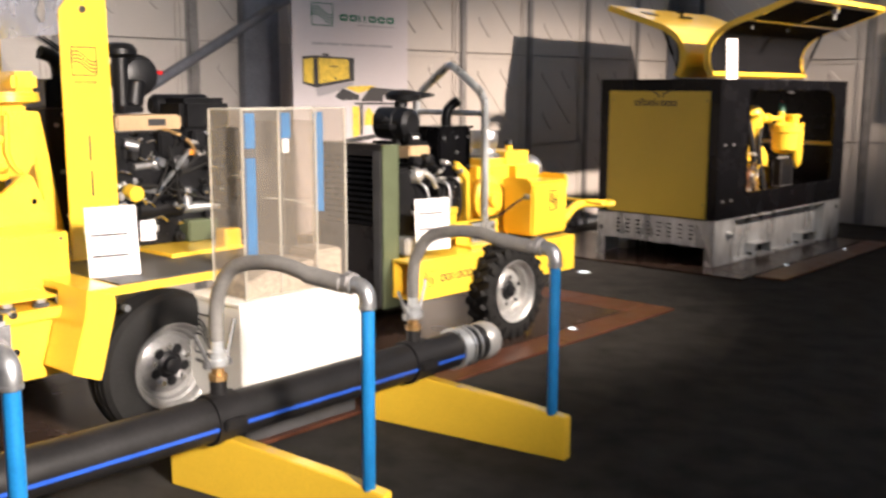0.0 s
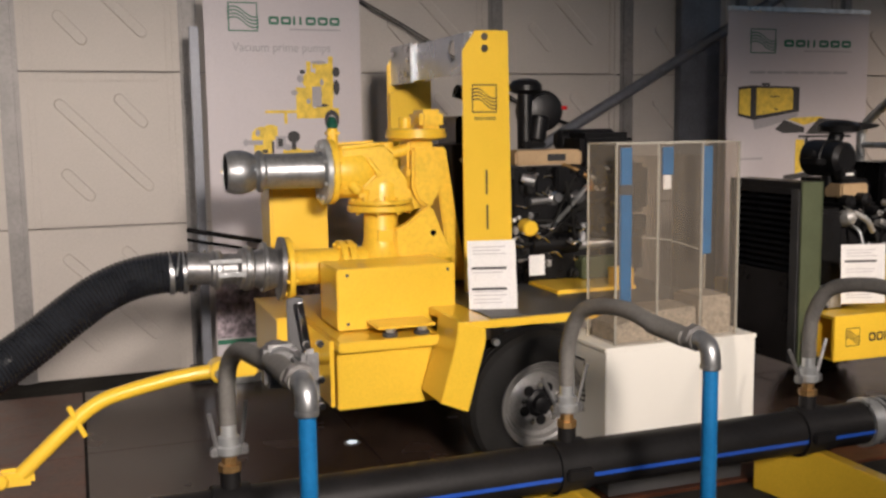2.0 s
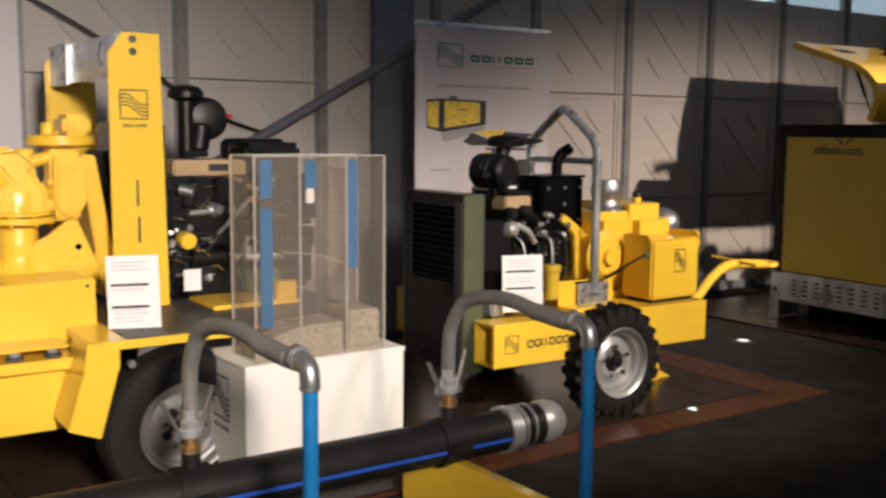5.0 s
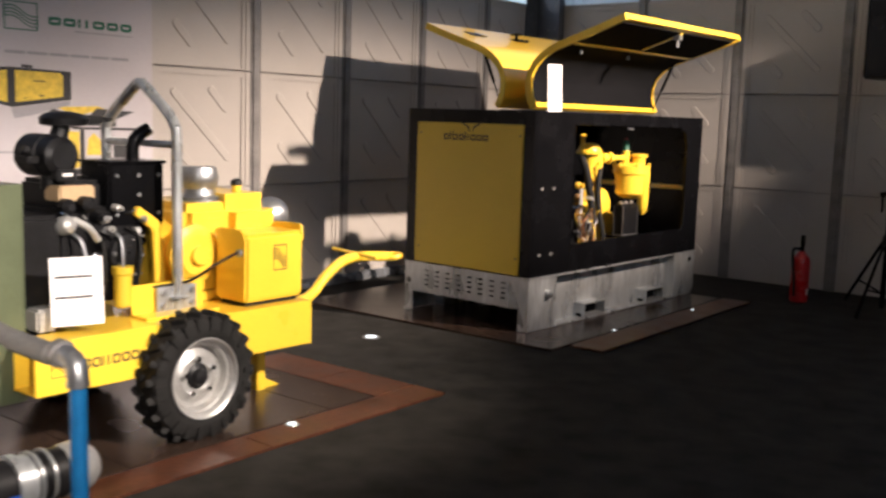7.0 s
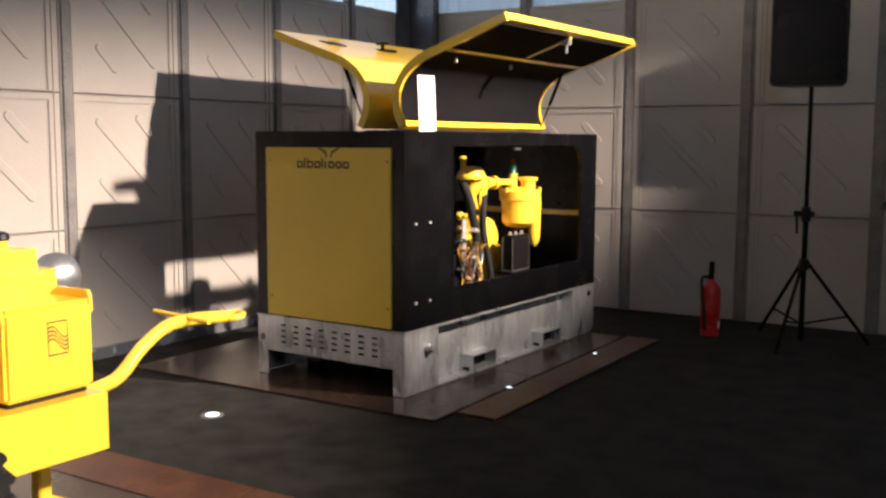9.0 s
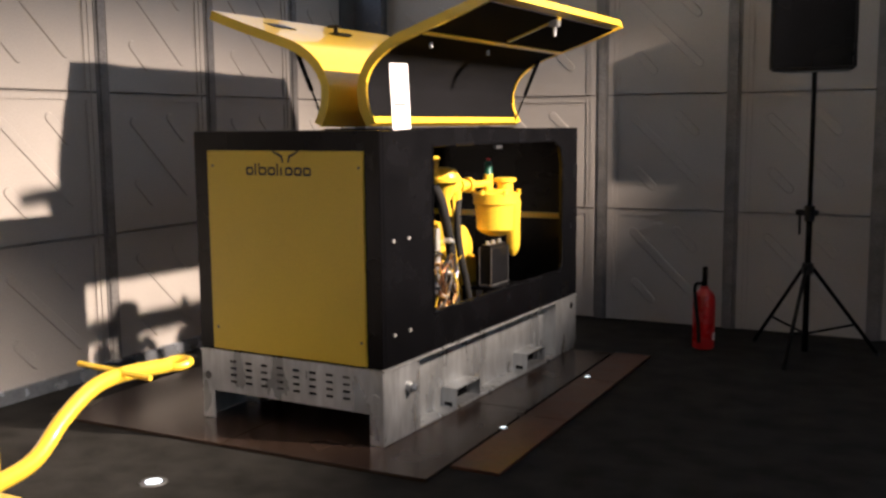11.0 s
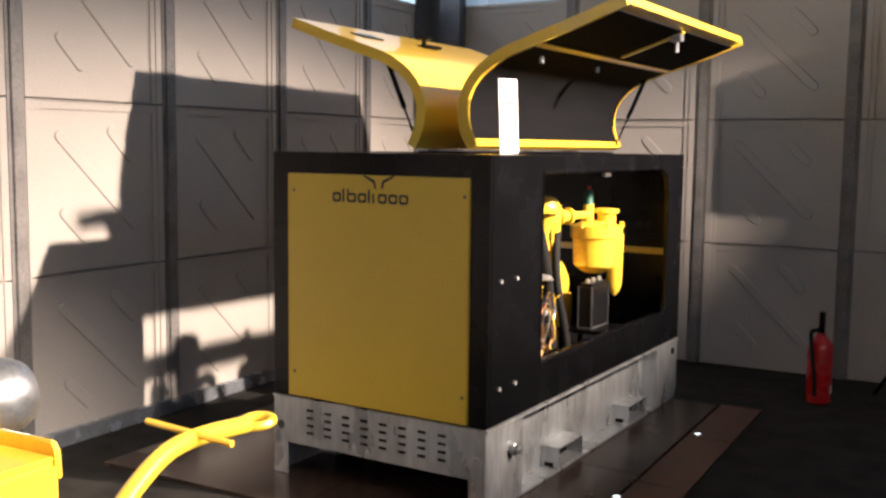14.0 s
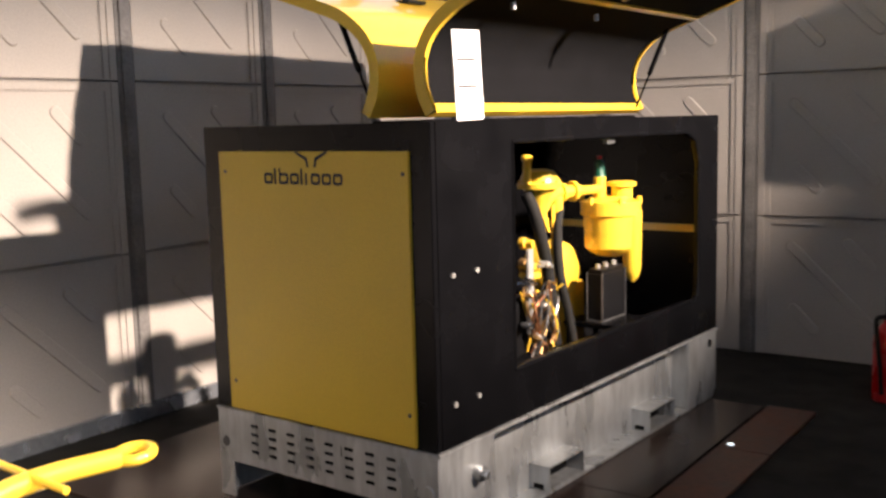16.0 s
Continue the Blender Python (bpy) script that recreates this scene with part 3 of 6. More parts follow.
def build_genset():
    g = thing("pump_set", (-3.92, 8.20, 0), "yellow and black canopied pump set with raised gull-wing doors", "pump", turn=-2.2)
    g.scale = (1, 1, 1.035)
    X0, X1, Y1, ZB, ZT = -1.20, 0.0, 2.60, 0.40, 1.555

    def p(name, bm, m, parent=g, label=""):
        return part(name, bm, m, parent, label, local=True)
    # base
    front = box(X0, X1, 0.0, 0.012, 0.175, ZB, 0.002)
    base = p("base_frame", merge(front, box(X0, X0 + 0.085, 0.0, 0.012, 0.02, 0.176, 0.002), box(X1 - 0.085, X1, 0, 0.012, 0.02, 0.176, 0.002),
             box(X0, X1, Y1 - 0.012, Y1, 0.10, ZB, 0.002), box(X0 + 0.02, X1 - 0.02, 0.01, Y1 - 0.01, ZB - 0.02, ZB - 0.004, 0)), GALV, label="galvanised steel base")
    for sx in (X1, X0):
        s = 1 if sx == X1 else -1
        for y0, y1 in ((0.012, 0.36), (2.22, Y1)):
            cut = 0.05 if y1 == Y1 else 0.0
            p("side_plate", prism([(y0, 0.02), (y1 - cut, 0.02), (y1, 0.02 + cut), (y1, ZB - 0.012), (y0, ZB - 0.012)], "x", sx - s * 0.010, sx, 0.0015), GALV, base)
        p("return_plate", [box(sx - s * 0.10, sx - s * 0.010, y - 0.005, y + 0.005, 0.032, ZB - 0.012, 0.001) for y in (0.355, 2.225)], GALV, base)
        p("recessed_plate", box(sx - s * 0.11, sx - s * 0.10, 0.355, 2.225, 0.02, ZB - 0.012, 0), GALV, base)
        p("bottom_flange", box(sx - s * 0.11, sx + s * 0.004, 0.36, 2.22, 0.019, 0.030, 0.002), GALV, base)
        p("top_flange", box(sx - s * 0.11, sx + s * 0.010, 0.0, Y1, ZB - 0.012, ZB, 0.002), GALV, base)
        for y in (0.77, 1.74):
            o = [(y, 0.031), (y + 0.30, 0.031), (y + 0.30, 0.135), (y, 0.135)]
            i = [(y + 0.007, 0.038), (y + 0.293, 0.038), (y + 0.293, 0.128), (y + 0.007, 0.128)]
            p("fork_pocket", ring_plate(o, i, "x", sx - s * 0.30, sx), GALV, base)
            # Black sheet near the mouth paints the shade inside the hollow pocket.
            p("pocket_shade", box(sx - s * 0.098, sx - s * 0.088, y + 0.007, y + 0.293, 0.038, 0.128, 0), LINING, base)
            p("drain_hole", turned(box(min(-0.08 * s, -0.03 * s), max(-0.08 * s, -0.03 * s), -0.002, 0.001, 0.034, 0.056, 0.001), pose(sx, y, 0)), BLACK, base)
        p("drain_plug", merge(rod((sx - s * 0.01, 0.24, 0.27), (sx + s * 0.03, 0.24, 0.27), 0.03, 16, 0.004), rod((sx, 0.24, 0.27), (sx + s * 0.055, 0.24, 0.27), 0.018, 6, 0.003)), STEEL, base)
        p("lifting_hole", lathe((sx + s * 0.001, Y1 - 0.10, 0.33), (sx + s * 0.005, Y1 - 0.10, 0.33), [(0, 0.022), (0.004, 0.022)], 16), BLACK, base)
    slots = []
    for c in range(8):
        for r in range(4):
            x, z = X0 + 0.228 + c * 0.107, 0.238 + r * 0.036
            slots.append(box(x - 0.021, x + 0.021, -0.0015, 0.004, z - 0.006, z + 0.006, 0))
    p("louvre_slot", slots, BLACK, base)
    p("cap", rod((X1 - 0.045, 0.003, 0.255), (X1 - 0.045, -0.008, 0.255), 0.026, 20, 0.003), GALV, base)
    p("cap", rod((X0 + 0.045, 0.003, 0.255), (X0 + 0.045, -0.004, 0.255), 0.022, 20, 0.002), GREY, base)
    # canopy
    o = [(X0, ZB + 0.004), (X1, ZB + 0.004), (X1, ZT), (X0, ZT)]
    i = [(X0 + 0.16, ZB + 0.12), (X1 - 0.18, ZB + 0.12), (X1 - 0.18, ZT - 0.2), (X0 + 0.16, ZT - 0.2)]
    front = p("front_frame", soften(ring_plate(o, i, "y", 0.0, 0.03), 0.004), BLACK)
    pan = p("front_panel", box(X0 + 0.103, X1 - 0.09, -0.012, 0.003, 0.412, 1.458, 0.003), OCHRE, front, "flat satin yellow panel")
    p("screw", bolts([(x, -0.012, z) for x in (X0 + 0.143, X1 - 0.115) for z in (0.53, 1.38)], (0, -1, 0), 0.008, 0.003), GREY, pan)

    def face(u, v, h):
        return (u, -0.0125 - h, v)
    p("name_print", word(-0.83, -0.40, 1.335, 1.395, "oldoliooo", face), INK, pan, "row of dark plain shapes under a wing mark")
    wing = bars([], face)
    for s in (-1, 1):
        pts = [(-0.565 + s * 0.012, 1.40), (-0.565 + s * 0.02, 1.435), (-0.565 + s * 0.085, 1.462), (-0.565 + s * 0.085, 1.452), (-0.565 + s * 0.03, 1.425), (-0.565 + s * 0.024, 1.40)]
        wing.faces.new([wing.verts.new(face(u, v, 0.0015)) for u, v in pts])
    p("wing_mark", wing, INK, pan)
    for sx in (X1, X0):
        s = 1 if sx == X1 else -1
        ya, yb, za, zb, rr = 0.52, 2.34, 0.60, 1.475, 0.16
        inner = [(ya, za), (yb - 0.05, za), (yb - 0.015, za + 0.015), (yb, za + 0.05), (yb, zb - rr), (yb - rr * 0.29, zb - rr * 0.29), (yb - rr, zb), (ya, zb)]
        outer = [(0.03, ZB + 0.004), (yb - 0.05, ZB + 0.004), (Y1 - 0.2, ZB + 0.004), (Y1, ZB + 0.004), (Y1, zb - rr), (Y1, ZT), (yb - rr, ZT), (0.03, ZT)]
        sidep = p("side_frame", soften(ring_plate(outer, inner, "x", sx - s * 0.03, sx), 0.003), BLACK)
        seal = tube([(sx - s * 0.004, y, z) for y, z in inner + inner[:1]], 0.010, 8, 1, curve=False)
        p("door_seal", seal, BLACK, sidep)
        p("bolt", bolts([(sx, y, z) for y in (0.11, 0.26) for z in (0.558, 1.022)], (s, 0, 0), 0.011, 0.009), RIM, sidep)
        p("sill_ledge", box(sx - s * 0.09, sx - s * 0.028, 0.5, 2.36, 0.56, 0.585, 0.003), BLACK, sidep)
        p("striker", merge(box(sx - s * 0.05, sx - s * 0.028, 1.35, 1.43, 1.44, 1.46, 0.003), rod((sx - s * 0.04, 1.38, 1.475), (sx - s * 0.04, 1.42, 1.475), 0.008, 10)), STEEL, sidep)
    p("rear_panel", box(X0 + 0.03, X1 - 0.03, Y1 - 0.03, Y1, ZB + 0.004, ZT, 0.004), BLACK)
    p("top_front", box(X0 + 0.03, X1 - 0.03, 0.03, 0.46, ZT - 0.03, ZT, 0.003), BLACK)
    p("top_rear", box(X0 + 0.03, X1 - 0.03, 2.40, Y1 - 0.03, ZT - 0.03, ZT, 0.003), BLACK)
    p("top_spine", box(MID - 0.13, MID + 0.13, 0.46, 2.40, ZT - 0.03, ZT + 0.01, 0.003), BLACK)
    p("inner_floor", box(X0 + 0.03, X1 - 0.03, 0.03, Y1 - 0.03, ZB + 0.004, ZB + 0.03, 0), LINING)
    # doors
    for side, nm in ((1, "gull_wing_door"), (-1, "gull_wing_door")):
        d = p(nm, skin(side, 0.0, 0.040, 0.47, 2.37), YELLOW, label="raised yellow gull-wing door with black foam lining")
        p("lining", skin(side, 0.0405, 0.006, 0.50, 2.34, 0.03, 0.985), LINING, d, "black foam lining")
        p("rim", [skin(side, 0.038, 0.014, 0.47, 0.492), skin(side, 0.038, 0.014, 2.348, 2.37)], YELLOW, d)
        p("cross_bar", skin(side, 0.046, 0.010, 0.50, 2.34, 0.785, 0.815), YELLOW, d)
        p("centre_bar", skin(side, 0.046, 0.010, 1.405, 1.435, 0.81, 0.985), YELLOW, d)
        p("latch", merge(box(MID + side * 0.82, MID + side * 0.88, 1.40, 1.45, 2.125, 2.165, 0.004), rod((MID + side * 0.85, 1.425, 2.13), (MID + side * 0.85, 1.425, 2.07), 0.011, 10, 0.003)), STEEL, d)
        for y in (0.75, 1.45):
            p("hinge_stud", rod((MID + side * 0.40, y, 1.985), (MID + side * 0.40, y, 2.035), 0.012, 10), STEEL, d)
        hz = 2.155
        p("handle", merge(box(MID + side * 0.62, MID + side * 0.80, 1.33, 1.49, hz - 0.010, hz + 0.008, 0.006), box(MID + side * 0.69, MID + side * 0.715, 1.40, 1.42, hz, hz + 0.05, 0.004), box(MID + side * 0.66, MID + side * 0.75, 1.38, 1.44, hz + 0.045, hz + 0.06, 0.005)), PLASTIC, d, "black T-shaped latch handle")
        p("vent_pad", turned(box(-0.05, 0.05, -0.10, 0.10, -0.003, 0.005, 0.003), pose(MID + side * 0.72, 0.85, 2.165, 0, -side * 17.7, 0)), PLASTIC, d)
        for y in ((2.31,) if side > 0 else (0.53, 2.31)):
            a, c = Vector((MID + side * 0.17, y, 1.585)), Vector((MID + side * 0.36, y, 2.0))
            m = a.lerp(c, 0.45)
            p("gas_strut", merge(rod(m, c, 0.013, 12, 0.002), rod(a, m, 0.006, 10)), BLACK, d)
    # machine inside
    yx, yy = -0.30, 1.90
    v = p("separator_vessel", merge(lathe((yx, yy, 0.865), (yx, yy, 2), [(0, 0.06), (0.02, 0.11), (0.045, 0.134), (0.20, 0.142), (0.21, 0.156), (0.275, 0.156), (0.285, 0.11), (0.30, 0.095)], 28),
          lathe((yx + 0.05, yy + 0.03, 1.15), (yx + 0.05, yy + 0.03, 2), [(0, 0.055), (0.06, 0.055), (0.065, 0.075), (0.085, 0.075), (0.09, 0.05)], 20), lathe((yx + 0.115, yy + 0.02, 0.735), (yx + 0.115, yy + 0.02, 2), [(0, 0.012), (0.03, 0.034), (0.07, 0.045), (0.36, 0.05)], 16)), CAST, label="yellow cast separator vessel")
    for k in range(6):
        a = 2 * math.pi * k / 6 + 0.3
        p("clamp_nut", rod((yx + 0.15 * math.cos(a), yy + 0.15 * math.sin(a), 1.13), (yx + 0.15 * math.cos(a), yy + 0.15 * math.sin(a), 1.165), 0.014, 6), CAST, v)
    p("valve_stem", rod((yx - 0.03, yy - 0.06, 1.15), (yx - 0.03, yy - 0.06, 1.265), 0.032, 14, 0.004), CAST, v)
    p("valve_cap", lathe((yx - 0.03, yy - 0.06, 1.265), (yx - 0.03, yy - 0.06, 2), [(0, 0.032), (0.012, 0.026), (0.07, 0.026), (0.085, 0.014)], 14), GREEN, v, "green valve cap with a red tip")
    p("valve_tip", rod((yx - 0.03, yy - 0.06, 1.348), (yx - 0.03, yy - 0.06, 1.368), 0.014, 10, 0.004), RED, v)
    p("side_pipe", merge(rod((-0.40, 1.46, 1.205), (yx - 0.02, yy - 0.07, 1.205), 0.022, 12), lathe((-0.39, 1.54, 1.205), (-0.34, 1.75, 1.205), [(0, 0.045), (0.025, 0.045), (0.025, 0.032), (0.08, 0.032), (0.08, 0.05), (0.10, 0.05), (0.10, 0.028), (0.15, 0.028)], 10)), CAST, v)
    pump = p("pump_casing", merge(lathe((-0.62, 1.66, 0.80), (-0.39, 1.68, 0.80), [(0, 0.13), (0.06, 0.155), (0.14, 0.155), (0.18, 0.14), (0.22, 0.08)], 28),
             lathe((-0.41, 1.38, 1.10), (-0.41, 1.38, 2), [(0, 0.03), (0.05, 0.045), (0.10, 0.06), (0.135, 0.085), (0.136, 0.108), (0.158, 0.110), (0.165, 0.098), (0.19, 0.090), (0.215, 0.070), (0.225, 0.03)], 26),
             rod((-0.41, 1.27, 1.26), (-0.41, 1.27, 1.375), 0.020, 14, 0.004), lathe((-0.41, 1.27, 1.365), (-0.41, 1.27, 2), [(0, 0.02), (0.008, 0.027), (0.022, 0.027), (0.03, 0.016)], 14),
             tube([(-0.41, 1.40, 1.14), (-0.405, 1.45, 1.19), (-0.40, 1.52, 1.205), (-0.39, 1.58, 1.205)], 0.034, 14),
             lathe((-0.40, 1.52, 1.11), (-0.40, 1.52, 2), [(0, 0.024), (0.015, 0.034), (0.07, 0.034), (0.085, 0.02)], 12)), CAST, label="yellow cast pump casing with a domed cover")
    p("casing_strap", prism([(1.34, 1.17), (1.41, 1.17), (1.455, 1.02), (1.44, 1.02)], "x", -0.415, -0.395, 0.003), CAST, pump)
    p("thin_pipe", tube([(-0.40, 1.485, 1.15), (-0.40, 1.487, 1.0), (-0.40, 1.482, 0.85), (-0.39, 1.49, 0.70), (-0.38, 1.47, 0.60)], 0.011, 10), CAST, pump)
    p("cover_bolt", bolts([(-0.41 + 0.096 * math.cos(a), 1.38 + 0.096 * math.sin(a), 1.262) for a in [k * math.pi / 4 for k in range(8)]], (0, 0, 1), 0.010, 0.012), CAST, pump)
    p("side_lug", [box(-0.46, -0.37, 1.255, 1.33, z, z + 0.03, 0.008) for z in (0.82, 0.86)], CAST, pump)
    p("mount_plate", box(-0.39, -0.375, 1.215, 1.265, 0.57, 0.965, 0.003), RIM, pump, "pale metal mounting plate")
    p("stand", merge(box(-0.52, -0.42, 1.64, 1.84, 0.43, 0.74, 0.01), box(-0.52, -0.44, 1.60, 1.86, 0.43, 0.46, 0.004)), CAST, pump)
    bat = p("battery", merge(box(-0.285, -0.20, 1.62, 1.87, 0.575, 0.815, 0.008), box(-0.28, -0.205, 1.625, 1.865, 0.815, 0.83, 0.004)), PLASTIC, label="dark battery with pale edges and poles")
    p("pale_edge", [box(x - 0.003, x + 0.003, y - 0.003, y + 0.003, 0.58, 0.815, 0.001) for x, y in ((-0.285, 1.62), (-0.20, 1.62), (-0.20, 1.87))], DULL, bat)
    p("lower_edge", [box(-0.285, -0.20, 1.616, 1.622, 0.574, 0.582, 0.001), box(-0.202, -0.196, 1.62, 1.87, 0.574, 0.582, 0.001)], DULL, bat)
    p("battery_pole", [rod((-0.245, y, 0.83), (-0.245, y, 0.852), 0.012, 10) for y in (1.66, 1.74, 1.83)], RIM, bat)
    p("battery_shelf", box(-0.40, -0.10, 1.58, 1.90, 0.55, 0.573, 0.003), BLACK)
    p("battery_leg", [box(x - 0.012, x + 0.012, y - 0.012, y + 0.012, 0.43, 0.551, 0.002) for x in (-0.38, -0.12) for y in (1.60, 1.88)], BLACK)
    p("black_hose", tube([(-0.39, 1.54, 1.14), (-0.38, 1.50, 1.05), (-0.36, 1.47, 0.90), (-0.34, 1.47, 0.76), (-0.32, 1.49, 0.64), (-0.30, 1.51, 0.48)], 0.024, 12), RUBBER)
    eng = p("engine", merge(box(-0.80, -0.42, 0.45, 1.30, 0.45, 0.74, 0.02), box(-0.70, -0.50, 0.92, 1.02, 0.74, 0.95, 0.02), rod((-0.6, 1.10, 0.7), (-0.6, 1.10, 0.88), 0.05, 14, 0.01), box(-0.72, -0.52, 1.20, 1.34, 0.74, 1.10, 0.02), rod((-0.6, 0.72, 0.70), (-0.6, 0.75, 0.82), 0.03, 12, 0.004)), ENGINE, label="black engine block")
    # Engine tops hidden from view, shaped to jag the light patch on the wall.
    p("air_cleaner", merge(lathe((-0.60, 0.85, 0.74), (-0.60, 0.85, 2), [(0, 0.05), (0.16, 0.05), (0.17, 0.085), (0.42, 0.090), (0.43, 0.075), (0.50, 0.07), (0.51, 0.095), (0.56, 0.095), (0.58, 0.04)], 20), tube([(-0.60, 0.93, 1.10), (-0.60, 1.0, 1.12), (-0.60, 1.04, 1.05), (-0.60, 1.05, 0.92)], 0.03, 12)), PLASTIC, eng, "unseen black air cleaner, shaped for the wall shadow")
    p("rocker_cover", merge(box(-0.72, -0.46, 0.48, 0.78, 0.73, 1.02, 0.03), rod((-0.60, 0.55, 1.0), (-0.60, 0.55, 1.10), 0.035, 12, 0.006), box(-0.64, -0.54, 0.64, 0.72, 1.0, 1.14, 0.01), tube([(-0.6, 0.50, 1.0), (-0.6, 0.58, 1.16), (-0.6, 0.68, 1.18), (-0.6, 0.74, 1.08)], 0.012, 8)), ENGINE, eng, "unseen black rocker cover with fittings, shaped for the wall shadow")
    p("black_hose", tube([(-0.43, 1.29, 1.22), (-0.40, 1.32, 1.12), (-0.385, 1.36, 0.98), (-0.38, 1.40, 0.84), (-0.38, 1.43, 0.66), (-0.37, 1.45, 0.48)], 0.032, 12), RUBBER)
    rng = random.Random(5)
    for k in range(22):
        y = 1.22 + rng.random() * 0.22
        q = [(-0.36 + 0.04 * rng.uniform(-1, 1), y + 0.06 * rng.uniform(-1, 1), 0.48 + 0.10 * j + 0.03 * rng.uniform(-1, 1)) for j in range(4)]
        p("wire", tube(q, 0.0035 + 0.003 * rng.random(), 7), (COPPER, BRASS, RUBBER, STEEL, CAST)[k % 5])
    for k in range(16):
        y, z, r = 1.16 + rng.random() * 0.28, 0.50 + rng.random() * 0.40, 0.006 + 0.012 * rng.random()
        p("bright_fitting", lathe((-0.40, y, z), (-0.1, y + 0.05 * rng.uniform(-1, 1), z + 0.1 * rng.uniform(-1, 1)), [(0, r), (0.05, r), (0.055, r * 0.6), (0.07, r * 0.5)], 6), (CHROME, RIM, BRASS)[k % 3])
    for k, (x, y, z, r) in enumerate(((-0.40, 1.29, 0.88, 0.035), (-0.38, 1.26, 0.70, 0.03), (-0.37, 1.40, 0.66, 0.03), (-0.42, 1.32, 0.98, 0.03), (-0.37, 1.44, 0.56, 0.025))):
        p("fitting", lathe((x - 0.06, y, z), (x, y, z), [(0, r), (0.03, r), (0.035, r * 0.7), (0.07, r * 0.6)], 12), CAST if k % 2 else BRASS)
    p("frame_bar", box(X0 + 0.04, X1 - 0.06, Y1 - 0.055, Y1 - 0.032, 0.925, 0.965, 0.003), YELLOW)
    card("price_card", ((-4.055, 8.57, 1.613), (-4.042, 8.74, 1.613), 0.345, 0.06), "white printed price card leaning in the raised door", (0.36, 0.66))


# ---- wheels ----
def wheel(parent, x_out, side, y, z, r, width, rim_r, lug, paint):
    """A wheel with its outer face at x_out; side: +1 where that face looks to +x."""
    xi = x_out - side * width
    prof = [(0, r * 0.80), (0.008, r * 0.93), (width * 0.16, r * 0.985), (width * 0.5, r), (width * 0.84, r * 0.985), (width - 0.008, r * 0.93), (width, r * 0.80)]
    prof = [(0.016, rim_r), (0.006, rim_r * 1.1)] + prof + [(width - 0.006, rim_r * 1.1), (width - 0.016, rim_r)]
    ty = lathe((xi, y, z), (x_out, y, z), prof, 72, False)
    w = part("wheel", ty, RUBBER, parent, "black rubber tyre on a silver rim")
    if lug:
        n = 22
        tread = None
        for k in range(n):
            for half in (0, 1):
                a = 2 * math.pi * (k + 0.5 * half) / n
                blk = box(-0.5 * width + (0.015 if not half else width * 0.47), 0.5 * width - (0.015 if half else width * 0.47), -0.016, 0.016, -0.022, 0.020, 0.005)
                turned(blk, pose(0, 0, 0, 0, 0, 28 if half else -28))
                turned(blk, Matrix.Translation(((xi + x_out) / 2, y, z)) @ Matrix.Rotation(a, 4, "X") @ Matrix.Translation((0, 0, r)))
                tread = join(tread, blk) if tread else blk
                sh = box(-0.030, 0.004, -0.017, 0.017, -0.055, 0.008, 0.005)
                turned(sh, Matrix.Translation(((x_out if half else xi) + (side * 0.002 if half else side * 0.024), y, z)) @ Matrix.Rotation(a, 4, "X") @ Matrix.Translation((0, 0, r * 0.955)))
                join(tread, sh)
        part("tread", tread, RUBBER, w, "deep chevron tread lugs")
    else:
        tread = None
        for f in (0.3, 0.5, 0.7):
            g = lathe((xi + (x_out - xi) * f - 0.004, y, z), (xi + (x_out - xi) * f + 0.004, y, z), [(0, r * 1.0), (0.001, r * 1.006), (0.007, r * 1.006), (0.008, r * 1.0)], 64, False)
            tread = join(tread, g) if tread else g
        part("tread", tread, RUBBER, w)
    d = 0.065 if lug else 0.05
    xo = x_out - side * 0.010
    rim = lathe((xo, y, z), (xo - side, y, z), [(-0.006, rim_r * 0.985), (-0.010, rim_r * 1.02), (-0.004, rim_r * 1.035), (0.002, rim_r * 0.99), (0.010, rim_r * 0.94), (0.030, rim_r * 0.90), (0.034, rim_r * 0.84), (d + 0.006, rim_r * 0.79), (d + 0.010, rim_r * 0.70), (d - 0.006, rim_r * 0.54), (d - 0.012, rim_r * 0.50), (d - 0.012, rim_r * 0.36), (d + 0.03, rim_r * 0.1)], 56, False)
    part("rim", rim, paint, w, "silver painted steel rim")
    hub = lathe((xo - side * d, y, z), (xo + side, y, z), [(-0.01, rim_r * 0.34), (0.010, rim_r * 0.33), (0.02, rim_r * 0.22), (0.045, rim_r * 0.18), (0.05, rim_r * 0.10)], 20)
    part("hub", hub, PLASTIC, w, "black hub")
    for k in range(5):
        a = 2 * math.pi * k / 5 + 0.4
        c = Vector((xo - side * (d - 0.012), y + rim_r * 0.46 * math.cos(a), z + rim_r * 0.46 * math.sin(a)))
        if not lug:
            e = a + math.pi / 5
            q = Vector((xo - side * (d - 0.004), y + rim_r * 0.40 * math.cos(e), z + rim_r * 0.40 * math.sin(e)))
            part("hub_lug", rod(q, q + Vector((side * 0.016, 0, 0)), 0.024, 12, 0.006), PLASTIC, w)
        part("wheel_nut", rod(c, c + Vector((side * 0.022, 0, 0)), 0.014, 6, 0.002), CHROME, w)
    return w


# ---- large trailer pump ----
def side_mark(parent, x, u0, u1, v0, v1, m=None, words=None, label="dark square wave mark"):
    def place(u, v, h):
        return (x + h, u, v)
    part("mark_print", waves(u0, u1, v0, v1, place), m or INK, parent, label)
    if words:
        part("name_print", word(*words, "ooiiooo", place), m or INK, parent, "row of dark plain shapes")


